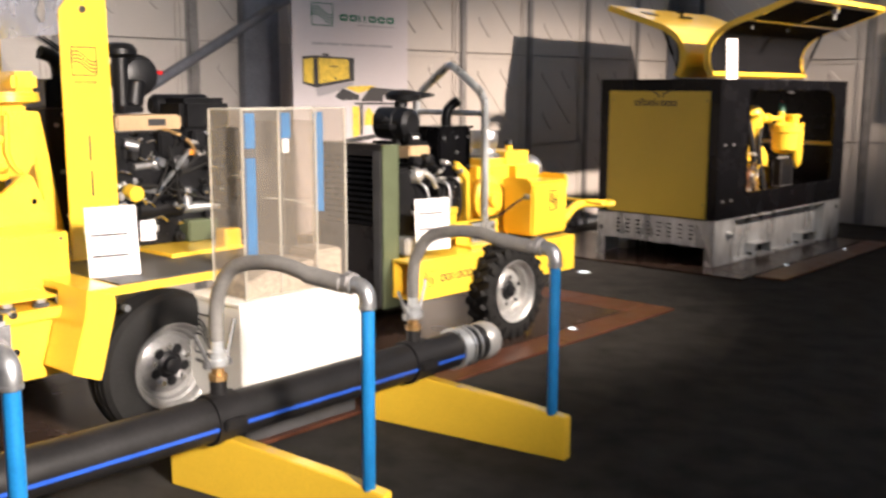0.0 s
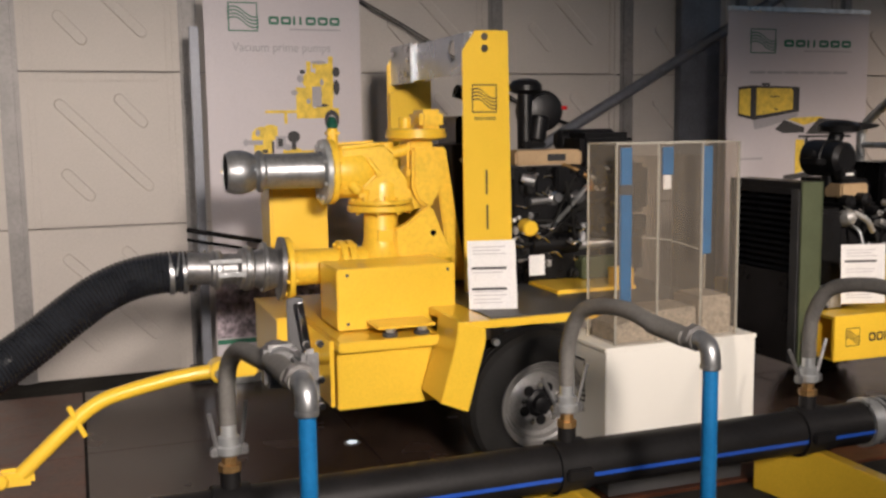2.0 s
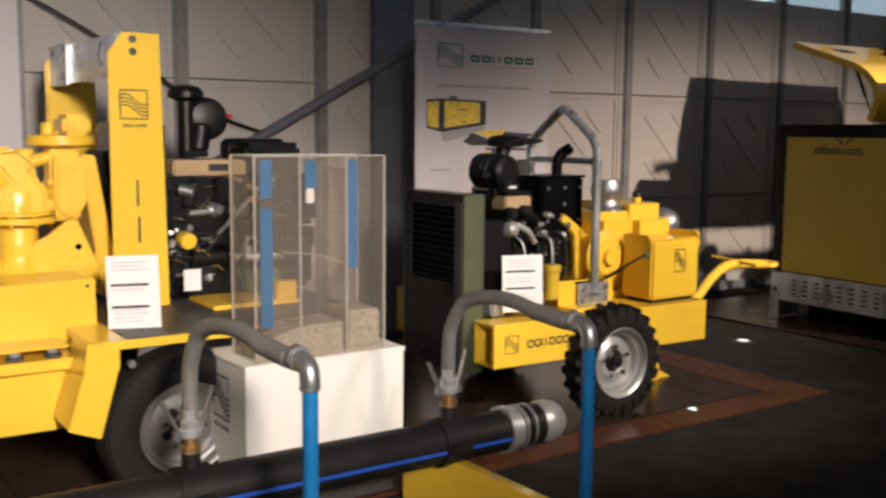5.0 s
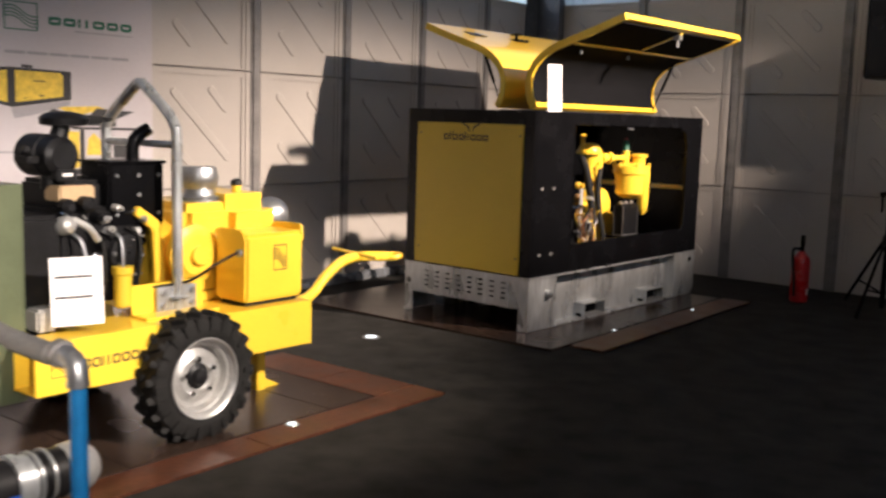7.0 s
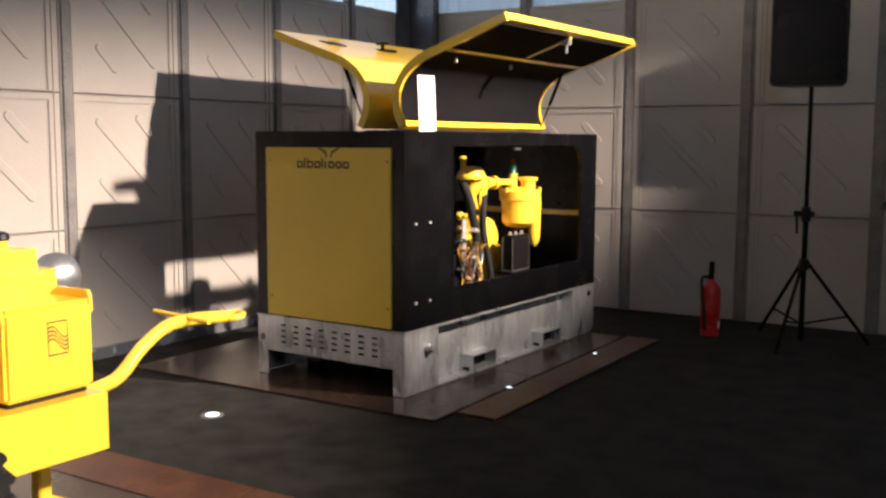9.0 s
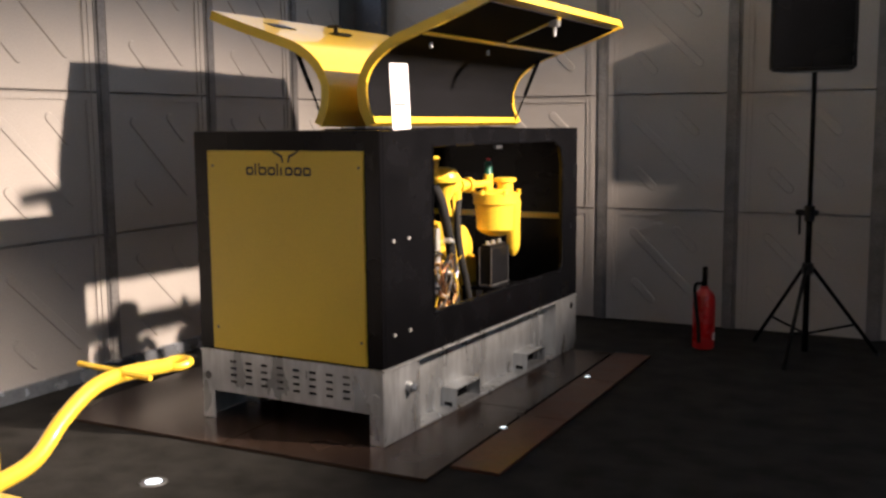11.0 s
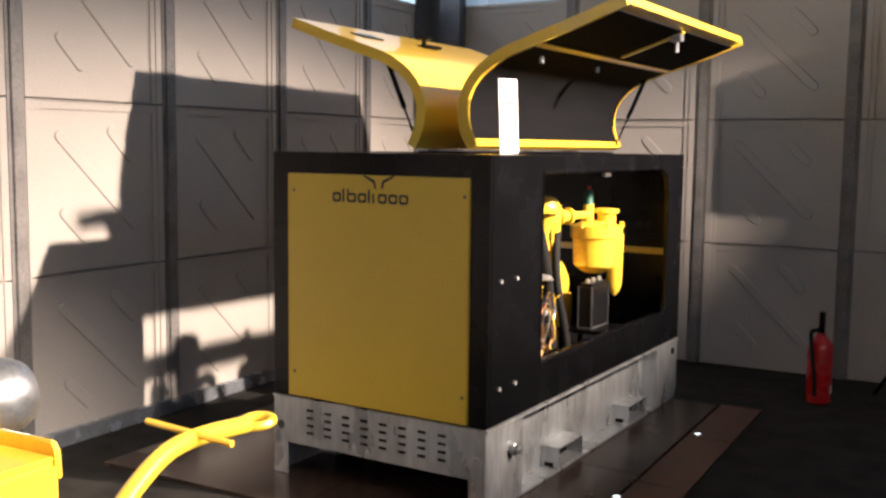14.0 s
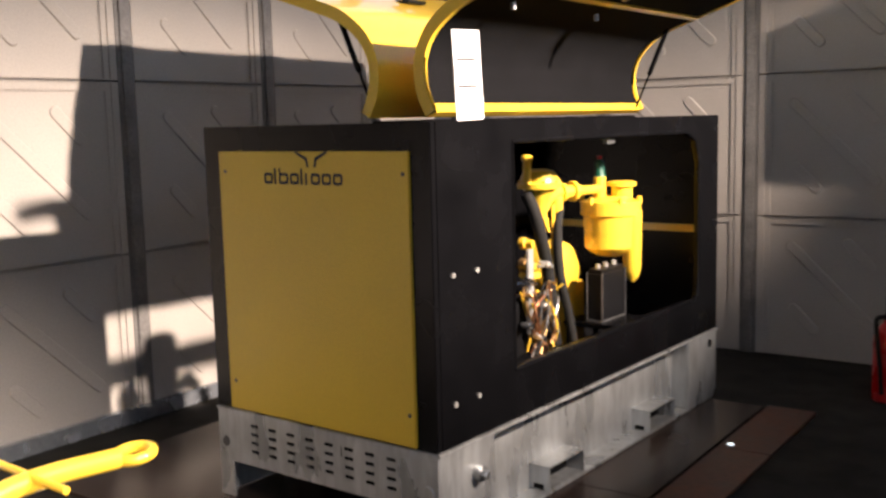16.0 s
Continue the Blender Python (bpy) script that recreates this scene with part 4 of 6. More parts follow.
def build_large_pump():
    t = thing("trailer_pump", (-4.6, 2.8, 0), "large yellow trailer pump with a black engine and steel outlet", "pump", "trailer pumps")
    # chassis
    ch = part("chassis", merge(box(-5.20, -4.035, 2.0, 2.46, 0.30, 0.56, 0.006), box(-5.22, -3.98, 1.995, 2.46, 0.56, 0.605, 0.006)), YELLOW, t, "yellow welded chassis box")
    part("front_plate", box(-5.22, -4.06, 1.975, 1.993, 0.31, 0.60, 0.004), YELLOW, ch)
    part("drawbar_box", merge(box(-5.10, -4.525, 1.845, 1.973, 0.33, 0.618, 0.006), box(-5.11, -4.515, 1.838, 1.973, 0.6185, 0.628, 0.003)), YELLOW, ch)
    part("box_latch", merge(box(-4.525, -4.50, 1.915, 1.945, 0.47, 0.545, 0.004), box(-4.525, -4.515, 1.93, 1.955, 0.37, 0.50, 0.003)), YELLOW, ch)
    part("deck", box(-5.55, -3.80, 2.46, 3.72, 0.655, 0.690, 0.003), YELLOW, ch)
    part("deck_plate", box(-5.54, -3.815, 2.60, 3.71, 0.6905, 0.696, 0.001), GREY, ch, "dark anti-slip deck plate")
    for x0, x1 in ((-4.02, -3.78), (-5.57, -5.33)):
        part("mudguard_front", prism([(2.44, 0.70), (2.56, 0.66), (2.56, 0.60), (2.48, 0.31), (2.36, 0.36), (2.43, 0.60)], "x", x0, x1, 0.004), YELLOW, ch)
    part("mudguard_bolt", rod((-3.79, 2.60, 0.60), (-3.76, 2.60, 0.60), 0.016, 8, 0.002), STEEL, ch)
    for x in (-3.76, -5.60):
        side = 1 if x > -4 else -1
        wheel(t, x, side, 2.815, 0.303, 0.330, 0.18, 0.187, False, DARKRIM)
    part("axle", rod((-5.45, 2.815, 0.303), (-3.92, 2.815, 0.303), 0.035, 12), BLACK, ch)
    for y in (2.13, 2.27):
        part("rubber_mount", rod((-4.035, y + 0.10, 0.604), (-4.035, y + 0.10, 0.622), 0.034, 18, 0.004), GREY, ch)
        part("mount_nut", rod((-4.035, y + 0.10, 0.622), (-4.035, y + 0.10, 0.642), 0.022, 6, 0.003), RIM, ch)
    part("mount_plate", box(-4.3, -4.01, 2.17, 2.43, 0.642, 0.652, 0.003), YELLOW, ch)
    # box, uprights, lifting beam
    bx = part("front_box", box(-4.50, -4.19, 2.045, 2.585, 0.612, 0.885, 0.006), YELLOW, t, "yellow sheet steel box")
    part("screw", bolts([(-4.19, y, z) for y in (2.09, 2.55) for z in (0.64, 0.858)], (1, 0, 0), 0.008, 0.004), GREY, bx)
    for x in (-4.45, -5.63):
        o = [(2.735, 0.69), (2.985, 0.69), (2.965, 1.955), (2.80, 1.955), (2.735, 1.86)]
        up = part("upright", prism(o, "x", x - 0.012, x, 0.002), YELLOW, t, "tall yellow lifting upright")
        part("upright_flange", box(x - 0.075, x - 0.012, 2.955, 2.967, 0.69, 1.90, 0.002), YELLOW, up)
        part("bolt", bolts([(x, 2.84 + 0.05 * 0, z) for z in (1.87, 1.925)], (1, 0, 0), 0.018, 0.014), CHROME, up)
        if x == -4.45:
            def place(u, v, h):
                return (x + h, u, v)
            part("slots", bars([(2.845, 2.855, 1.17, 1.29), (2.848, 2.858, 1.00, 1.12)], place), INK, up, "two dark vertical slots")
            side_mark(up, x, 2.78, 2.905, 1.565, 1.70)
            part("name_print", word(2.79, 2.90, 1.53, 1.55, "ooiiooo", place), INK, up)
    part("upright_gusset", prism([(2.735, 1.40), (2.985, 1.40), (2.985, 1.78), (2.735, 1.70)], "x", -5.60, -5.585, 0.002), YELLOW, t)
    bmz = part("lifting_beam", merge(ring_plate([(-5.615, 1.85), (-5.615, 1.95), (-4.465, 1.95), (-4.465, 1.85), (-4.465, 1.755), (-5.615, 1.755)], [(-4.76, 1.86), (-4.72, 1.925), (-4.66, 1.93), (-4.65, 1.86), (-4.67, 1.82), (-4.71, 1.815)], "y", 2.775, 2.787), box(-5.615, -4.465, 2.787, 2.87, 1.938, 1.95, 0.002)), BEAM, t, "folded galvanised lifting beam")
    part("bolt", bolts([(x, 2.758, z) for x, z in ((-5.55, 1.92), (-5.31, 1.93), (-5.30, 1.87), (-5.31, 1.79))], (0, -1, 0), 0.018, 0.014), CHROME, bmz)
    part("end_plate", box(-5.635, -5.27, 2.758, 2.774, 1.745, 1.965, 0.003), GALV, bmz, "bolted end plate")
    # pump end
    px = -4.62
    out = part("outlet_pipe", lathe((px, 1.655, 1.305), (px, 3, 1.305), [(0.01, 0.083), (0.0, 0.084), (0.0, 0.088), (0.025, 0.100), (0.07, 0.104), (0.11, 0.092), (0.13, 0.080), (0.145, 0.098), (0.16, 0.098), (0.175, 0.082), (0.42, 0.084), (0.44, 0.092)], 32), STEEL, t, "bright steel outlet pipe with a ball coupling")
    part("outlet_bore", lathe((px, 1.662, 1.305), (px, 1.654, 1.305), [(0, 0.082), (0.003, 0.082)], 28), LINING, out)
    part("outlet_flange", flange((px, 2.09, 1.295), (px, 3, 1.295), 0.155, 0.028), GALV, out)
    part("discharge_flange", flange((px, 2.12, 1.295), (px, 3, 1.295), 0.155, 0.028), CAST, t)
    body = part("check_valve", merge(lathe((px, 2.14, 1.295), (px, 3, 1.295), [(0, 0.125), (0.04, 0.128), (0.12, 0.132), (0.17, 0.11), (0.22, 0.07)], 28),
                soften(prism([(2.15, 1.20), (2.15, 1.415), (2.37, 1.432), (2.435, 1.375), (2.425, 1.335), (2.48, 1.25), (2.488, 1.13), (2.262, 1.13), (2.27, 1.19)], "x", px - 0.105, px + 0.105, 0), 0.035, 3),
                lathe((px, 2.375, 1.13), (px, 2.375, 2), [(0, 0.118), (0.05, 0.112), (0.10, 0.112), (0.16, 0.09)], 26)), CAST, t, "yellow cast check valve")
    part("valve_arm", merge(rod((px + 0.107, 2.285, 1.355), (px + 0.112, 2.335, 1.285), 0.014, 12, 0.004), rod((px + 0.108, 2.335, 1.285), (px + 0.110, 2.265, 1.225), 0.006, 10), rod((px + 0.09, 2.335, 1.285), (px + 0.125, 2.335, 1.285), 0.016, 12, 0.003), rod((px + 0.10, 2.20, 1.245), (px + 0.10, 2.245, 1.20), 0.026, 14, 0.008)), CAST, body)
    part("cast_rib", [prism([(2.17, 1.41), (2.35, 1.425), (2.36, 1.44), (2.17, 1.43)], "x", px - 0.05, px - 0.03, 0.003), prism([(2.46, 1.13), (2.50, 1.13), (2.42, 1.26)], "x", px - 0.008, px + 0.008, 0.003)], CAST, body)
    part("flange_nut", [rod((px + 0.128 * math.cos(k * math.pi / 4), 2.37 + 0.128 * math.sin(k * math.pi / 4), 1.15), (px + 0.128 * math.cos(k * math.pi / 4), 2.37 + 0.128 * math.sin(k * math.pi / 4), 1.178), 0.014, 6) for k in range(8)], CAST, body)
    part("mid_flange", merge(flange((px, 2.375, 1.10), (px, 2.375, 2), 0.158, 0.03), flange((px, 2.375, 1.135), (px, 2.375, 2), 0.154, 0.02)), CAST, body)
    part("grease_plug", merge(rod((px, 2.15, 1.42), (px, 2.15, 1.50), 0.026, 12, 0.004), box(px - 0.035, px + 0.035, 2.12, 2.18, 1.47, 1.485, 0.004)), CAST, body)
    part("plug_cap", lathe((px, 2.15, 1.50), (px, 2.15, 2), [(0, 0.024), (0.02, 0.028), (0.05, 0.014), (0.055, 0.008)], 14), GREEN, body, "dark green plug cap")
    vol = part("volute", merge(lathe((px, 2.375, 0.80), (px, 2.375, 2), [(0, 0.13), (0.05, 0.14), (0.11, 0.10), (0.16, 0.084), (0.31, 0.080)], 26),
               lathe((px, 2.30, 0.86), (px, 3, 0.86), [(0, 0.09), (0.05, 0.10), (0.22, 0.10), (0.34, 0.09), (0.40, 0.08)], 30)), CAST, t, "yellow cast pump volute")
    part("bracket", soften(prism([(2.41, 0.90), (2.41, 1.01), (2.47, 1.04), (2.565, 1.115), (2.60, 1.115), (2.69, 0.885), (2.45, 0.875)], "x", px + 0.06, px + 0.11, 0), 0.010), CAST, vol)
    part("bracket_hole", rod((px + 0.10, 2.60, 0.99), (px + 0.112, 2.60, 0.99), 0.014, 14), BLACK, vol)
    part("maker_plate", box(px + 0.070, px + 0.088, 2.335, 2.415, 0.955, 1.01, 0.001), YELLOW, vol)
    part("intake_pipe", merge(rod((px, 1.90, 0.845), (px, 2.34, 0.845), 0.085, 24), flange((px, 1.905, 0.845), (px, 3, 0.845), 0.148, 0.028), flange((px, 2.16, 0.845), (px, 3, 0.845), 0.12, 0.03), flange((px, 2.20, 0.845), (px, 3, 0.845), 0.118, 0.03)), CAST, t, "yellow flanged intake pipe")
    cup = part("intake_coupling", lathe((px - 0.02, 1.47, 0.868), (px, 1.905, 0.845), [(0, 0.076), (0.10, 0.073), (0.11, 0.085), (0.15, 0.085), (0.155, 0.071), (0.22, 0.072), (0.235, 0.096), (0.285, 0.100), (0.295, 0.086), (0.36, 0.104), (0.40, 0.092), (0.41, 0.15), (0.43, 0.15)], 32), DULL, t, "dull metal lever coupling")
    part("coupling_ring", [rod((px - 0.008, y, 0.857), (px - 0.008, y + 0.02, 0.856), r, 28, 0.004) for y, r in ((1.59, 0.094), (1.72, 0.106), (1.80, 0.118))], STEEL, cup)
    part("coupling_lever", list((box(px + 0.07, px + 0.09, 1.60, 1.74, 0.83, 0.855, 0.004), box(px + 0.075, px + 0.095, 1.56, 1.70, 0.895, 0.915, 0.004))), STEEL, cup)
    # priming unit
    pr = part("priming_bowl", merge(lathe((px - 0.08, 2.585, 1.435), (px - 0.08, 2.585, 2), [(0, 0.10), (0.012, 0.148), (0.035, 0.148), (0.036, 0.143), (0.055, 0.143), (0.06, 0.06)], 32), lathe((px - 0.07, 2.59, 1.14), (px - 0.07, 2.59, 2), [(0, 0.05), (0.03, 0.082), (0.10, 0.092), (0.15, 0.086), (0.19, 0.06)], 22), box(px - 0.15, px - 0.01, 2.52, 2.65, 1.10, 1.44, 0.014), prism([(2.53, 1.40), (2.65, 1.40), (2.668, 1.21), (2.645, 1.14), (2.595, 1.105), (2.55, 1.14), (2.525, 1.21)], "x", px - 0.06, px + 0.035, 0.014), rod((px - 0.08, 2.43, 1.37), (px - 0.08, 2.43, 1.43), 0.04, 14, 0.006)), CAST, t, "yellow priming bowl")
    part("chamber_lug", [box(px - 0.02, px + 0.01, 2.505, 2.53, z, z + 0.035, 0.006) for z in (1.16, 1.26)], CAST, pr)
    part("bowl_cap", merge(box(px - 0.15, px + 0.04, 2.57, 2.69, 1.49, 1.585, 0.02), rod((px - 0.08, 2.53, 1.49), (px - 0.08, 2.53, 1.55), 0.03, 12, 0.006)), CAST, pr)
    part("bowl_link", rod((px - 0.05, 2.56, 1.40), (px - 0.05, 2.40, 1.36), 0.03, 12), CAST, pr)
    part("bowl_bracket", box(px - 0.03, px + 0.03, 2.43, 2.52, 1.14, 1.20, 0.01), CAST, pr)
    part("rear_tank", prism([(1.91, 0.80), (2.20, 0.80), (2.20, 1.27), (1.91, 1.27)], "x", -5.20, -4.95, 0.012), YELLOW, t, "yellow tank behind the pump")
    part("bell_housing", prism([(2.745, 0.72), (2.83, 0.72), (2.725, 1.40), (2.655, 1.40)], "x", -4.95, -4.66, 0.008), CAST, t)
    fly = part("flywheel_plate", prism([(2.83, 0.72), (2.93, 0.72), (2.90, 1.41), (2.78, 1.41)], "x", -5.05, -4.72, 0.006), ENGINE, t, "black flywheel housing with bolts")
    part("bolt", bolts([(-4.72, y, z) for y, z in ((2.83, 1.33), (2.85, 1.10), (2.87, 0.88), (2.87, 1.38))], (1, 0, 0), 0.012, 0.010), STEEL, fly)
    mb = part("muffler_box", box(-5.15, -4.86, 2.86, 3.12, 1.34, 1.555, 0.012), BLACK, t, "black box muffler")
    part("exhaust_elbow", tube([(-5.0, 3.0, 1.54), (-5.0, 3.0, 1.61), (-5.0, 2.975, 1.665), (-5.0, 2.91, 1.69)], 0.036, 16), BLACK, mb)
    # engine
    ex0, ex1 = -5.15, -4.54
    en = part("engine", box(ex0, ex1 + 0.03, 3.0, 3.66, 0.80, 1.27, 0.02), ENGINE, t, "black diesel engine with bare metal fittings")
    part("oil_sump", box(ex0 + 0.04, ex1 + 0.02, 3.02, 3.62, 0.70, 0.84, 0.02), ENGINE, en)
    part("bell_flange", box(ex0 - 0.02, ex1 - 0.02, 2.92, 3.0, 0.70, 1.36, 0.015), ENGINE, en)
    part("fan_pulley", rod((ex1 - 0.16, 3.64, 1.02), (ex1 - 0.16, 3.71, 1.02), 0.16, 22, 0.01), ENGINE, en)
    part("tan_cover", box(ex1 - 0.28, ex1 - 0.01, 3.05, 3.42, 1.30, 1.375, 0.01), TAN, en, "tan engine cover with a dark label")

    def tag(u, v, h):
        return (ex1 - 0.0095 + h, u, v)
    part("cover_label", bars([(3.22, 3.32, 1.32, 1.355)], tag), INK, en)
    part("air_filter", merge(rod((-4.70, 3.17, 1.38), (-4.70, 3.17, 1.66), 0.040, 16), lathe((-4.84, 3.29, 1.575), (-4.62, 3.26, 1.575), [(0, 0.09), (0.01, 0.108), (0.13, 0.108), (0.14, 0.09), (0.18, 0.085), (0.19, 0.05)], 26), rod((-4.68, 3.22, 1.42), (-4.68, 3.24, 1.55), 0.05, 14, 0.01), box(-4.72, -4.64, 3.14, 3.26, 1.385, 1.42, 0.008),
              lathe((-4.70, 3.17, 1.66), (-4.70, 3.17, 2), [(0, 0.042), (0.02, 0.085), (0.045, 0.085), (0.07, 0.065), (0.08, 0.03)], 24)), PLASTIC, en, "black air filter with a mushroom cap")
    part("filter_clip", box(-4.69, -4.67, 3.365, 3.395, 1.58, 1.60, 0.003), RED, en)
    part("muffler", merge(lathe((-4.78, 3.38, 1.42), (-4.72, 3.72, 1.42), [(0, 0.04), (0.02, 0.058), (0.30, 0.058), (0.32, 0.04)], 20), rod((-4.74, 3.66, 1.43), (-4.72, 3.76, 1.44), 0.02, 12), rod((-4.8, 3.5, 1.3), (-4.8, 3.5, 1.4), 0.03, 12)), ENGINE, en)
    rng = random.Random(7)
    part("side_cover", [box(ex1 - 0.01, ex1 + 0.03 + 0.02 * (k % 3), 3.02 + 0.105 * k, 3.10 + 0.105 * k, 1.16 - 0.02 * (k % 2), 1.29, 0.01) for k in range(6)], ENGINE, en)
    part("rear_block", [box(ex1 - 0.30, ex1 + 0.02, 3.40, 3.70, 1.28, 1.46, 0.03), box(ex1 - 0.30, ex1 + 0.06, 3.46, 3.74, 0.72, 1.02, 0.03), box(ex1 - 0.26, ex1 + 0.04, 3.60, 3.78, 1.04, 1.30, 0.03)], ENGINE, en)
    for k in range(96):
        y, z = 2.98 + rng.random() * 0.74, 0.74 + rng.random() * 0.54
        r = 0.006 + rng.random() ** 2 * 0.034
        h = 0.03 + 0.07 * rng.random()
        kind = rng.random()
        b1 = lathe((ex1 - 0.01, y, z), (ex1 + 1, y + 0.2 * rng.uniform(-1, 1), z + 0.2 * rng.uniform(-1, 1)), [(0, r), (h * 0.7, r), (h * 0.72, r * 0.6), (h, r * 0.55)], 6 if kind < 0.4 else 12) if kind < 0.65 else box(ex1 - 0.01, ex1 + h, y - r, y + r, z - r * 1.4, z + r * 1.4, 0.004)
        part("fitting", b1, (STEEL if r < 0.022 else ENGINE) if k % 4 == 0 else (ENGINE, PLASTIC, RUBBER)[k % 3], en)
    for k in range(7):
        y0, z0, y1, z1 = 3.0 + rng.random() * 0.6, 0.9 + rng.random() * 0.35, 3.05 + rng.random() * 0.6, 0.8 + rng.random() * 0.4
        part("pipe_run", tube([(ex1, y0, z0), (ex1 + 0.07, y0 * 0.7 + y1 * 0.3, z0 + 0.02), (ex1 + 0.07, y1, z1 + 0.03), (ex1 + 0.01, y1, z1)], 0.007 + 0.006 * rng.random(), 8), STEEL if k % 7 == 0 else RUBBER, en)
    for k in range(46):
        y, z = 3.0 + rng.random() * 0.62, 0.80 + rng.random() * 0.46
        r = 0.005 + rng.random() ** 2 * 0.018
        x = ex1 + 0.03 + 0.06 * rng.random()
        b1 = lathe((x - 0.03, y, z), (x + 0.2, y + 0.1 * rng.uniform(-1, 1), z + 0.1 * rng.uniform(-1, 1)), [(0, r), (0.03, r), (0.034, r * 0.7), (0.05, r * 0.6)], 6) if k % 3 else tube([(x, y, z), (x + 0.02, y + 0.03, z + 0.02 * rng.uniform(-1, 1)), (x, y + 0.07, z + 0.03 * rng.uniform(-1, 1))], 0.005, 8)
        part("bright_fitting", b1, (CHROME, RIM, CHROME)[k % 3], en)
    part("manifold_casting", merge(lathe((ex1, 3.22, 1.13), (ex1 + 0.09, 3.24, 1.14), [(0, 0.04), (0.05, 0.036), (0.06, 0.02), (0.08, 0.024)], 12), rod((ex1 + 0.04, 3.10, 1.12), (ex1 + 0.045, 3.36, 1.14), 0.018, 10, 0.004), rod((ex1 + 0.03, 3.06, 1.24), (ex1 + 0.06, 3.12, 1.22), 0.028, 12, 0.004)), DULL, en, "pale metal casting")
    part("fuel_pump", merge(rod((ex1 + 0.04, 3.39, 0.91), (ex1 + 0.04, 3.39, 1.0), 0.03, 14, 0.004), rod((ex1 + 0.04, 3.36, 0.89), (ex1 + 0.05, 3.58, 0.895), 0.028, 12, 0.005), lathe((ex1 + 0.02, 3.56, 0.895), (ex1 + 0.02, 3.64, 0.895), [(0, 0.03), (0.02, 0.038), (0.05, 0.02)], 12)), STEEL, en)
    part("brown_hose", tube([(ex1 + 0.0, 3.30, 1.30), (ex1 + 0.05, 3.36, 1.27), (ex1 + 0.06, 3.42, 1.22), (ex1 + 0.05, 3.45, 1.15)], 0.011, 12), BRASS, en, "brown curved hose")
    part("oil_filter", rod((ex1 + 0.01, 3.08, 1.00), (ex1 + 0.10, 3.08, 0.99), 0.04, 16, 0.008), YELLOW, en, "yellow oil filter cap")
    part("alternator", lathe((ex1 - 0.02, 3.36, 1.13), (ex1 + 1, 3.36, 1.13), [(0, 0.060), (0.04, 0.060), (0.05, 0.04), (0.09, 0.035), (0.10, 0.02)], 20), GREY, en)
    part("starter", merge(rod((ex1 + 0.03, 3.10, 0.90), (ex1 + 0.03, 3.36, 0.90), 0.05, 16, 0.008), rod((ex1 + 0.03, 3.12, 0.97), (ex1 + 0.03, 3.28, 0.97), 0.025, 12)), ENGINE, en)
    part("orange_clip", box(ex1 + 0.05, ex1 + 0.08, 3.385, 3.42, 1.17, 1.195, 0.004), ORANGE, en)
    part("battery_tray", merge(box(-4.52, -4.20, 3.10, 3.52, 0.696, 0.716, 0.003), box(-4.30, -4.22, 3.42, 3.52, 0.71, 0.80, 0.006)), YELLOW, t)
    part("white_tag", box(-4.30, -4.297, 3.0, 3.08, 0.78, 0.88, 0.001), PAPER, t)
    part("control_cube", box(-4.56, -4.44, 3.36, 3.54, 0.718, 0.83, 0.008), PALE, t)
    # drawbar
    db = part("drawbar", tube([(-4.38, 1.98, 0.47), (-4.38, 1.70, 0.46), (-4.38, 1.57, 0.445), (-4.38, 1.39, 0.43), (-4.38, 1.16, 0.385), (-4.38, 1.06, 0.35), (-4.38, 0.97, 0.285), (-4.38, 0.84, 0.165), (-4.38, 0.75, 0.08)], 0.032, 16), YELLOW, t, "bent yellow drawbar resting on the board")
    part("drawbar_joint", merge(rod((-4.44, 1.565, 0.443), (-4.335, 1.565, 0.443), 0.05, 20, 0.006), box(-4.42, -4.34, 1.565, 1.72, 0.412, 0.487, 0.008)), YELLOW, db)
    part("joint_bolt", rod((-4.335, 1.555, 0.438), (-4.31, 1.555, 0.438), 0.022, 6, 0.003), STEEL, db)
    part("drawbar_handle", rod((-4.36, 0.945, 0.355), (-4.36, 1.005, 0.215), 0.012, 10, 0.003), YELLOW, db)
    part("tow_eye", merge(box(-4.40, -4.36, 0.66, 0.80, 0.03, 0.11, 0.015), lathe((-4.42, 0.67, 0.062), (-4.34, 0.67, 0.062), [(0, 0.024), (0.01, 0.033), (0.07, 0.033), (0.08, 0.024)], 18)), YELLOW, db)
    part("fork_arm", [rod((-5.56, 1.57, 0.955), (-5.56, 1.97, 0.87), 0.014, 10, 0.003), rod((-5.56, 1.57, 0.90), (-5.56, 1.97, 0.815), 0.009, 8, 0.002)], BLACK, t)
    t.location += Vector((0.075, -0.055, 0.05))
    t.scale = (1, 1, 0.974)
    card("price_card", ((-3.96, 2.535, 0.729), (-3.865, 2.72, 0.729), 0.297, 0.10), "white printed price card standing on the trailer deck", (0.28, 0.58))
    # suction hose
    pts = [(-4.65, 1.46, 0.870), (-4.65, 1.31, 0.872), (-4.64, 1.17, 0.850), (-4.61, 1.04, 0.800), (-4.57, 0.92, 0.728), (-4.53, 0.80, 0.645), (-4.48, 0.68, 0.57), (-4.42, 0.56, 0.505), (-4.30, 0.34, 0.38), (-4.12, 0.02, 0.22), (-3.95, -0.35, 0.11), (-3.8, -0.9, 0.086), (-3.6, -1.7, 0.086)]
    sh = thing("suction_hose", (-3.2, -1.7, 0), "thick black ribbed suction hose", "hose")
    part("hose", tube(pts, 0.094, 24, 16, 0.0034), SUCTION, sh)
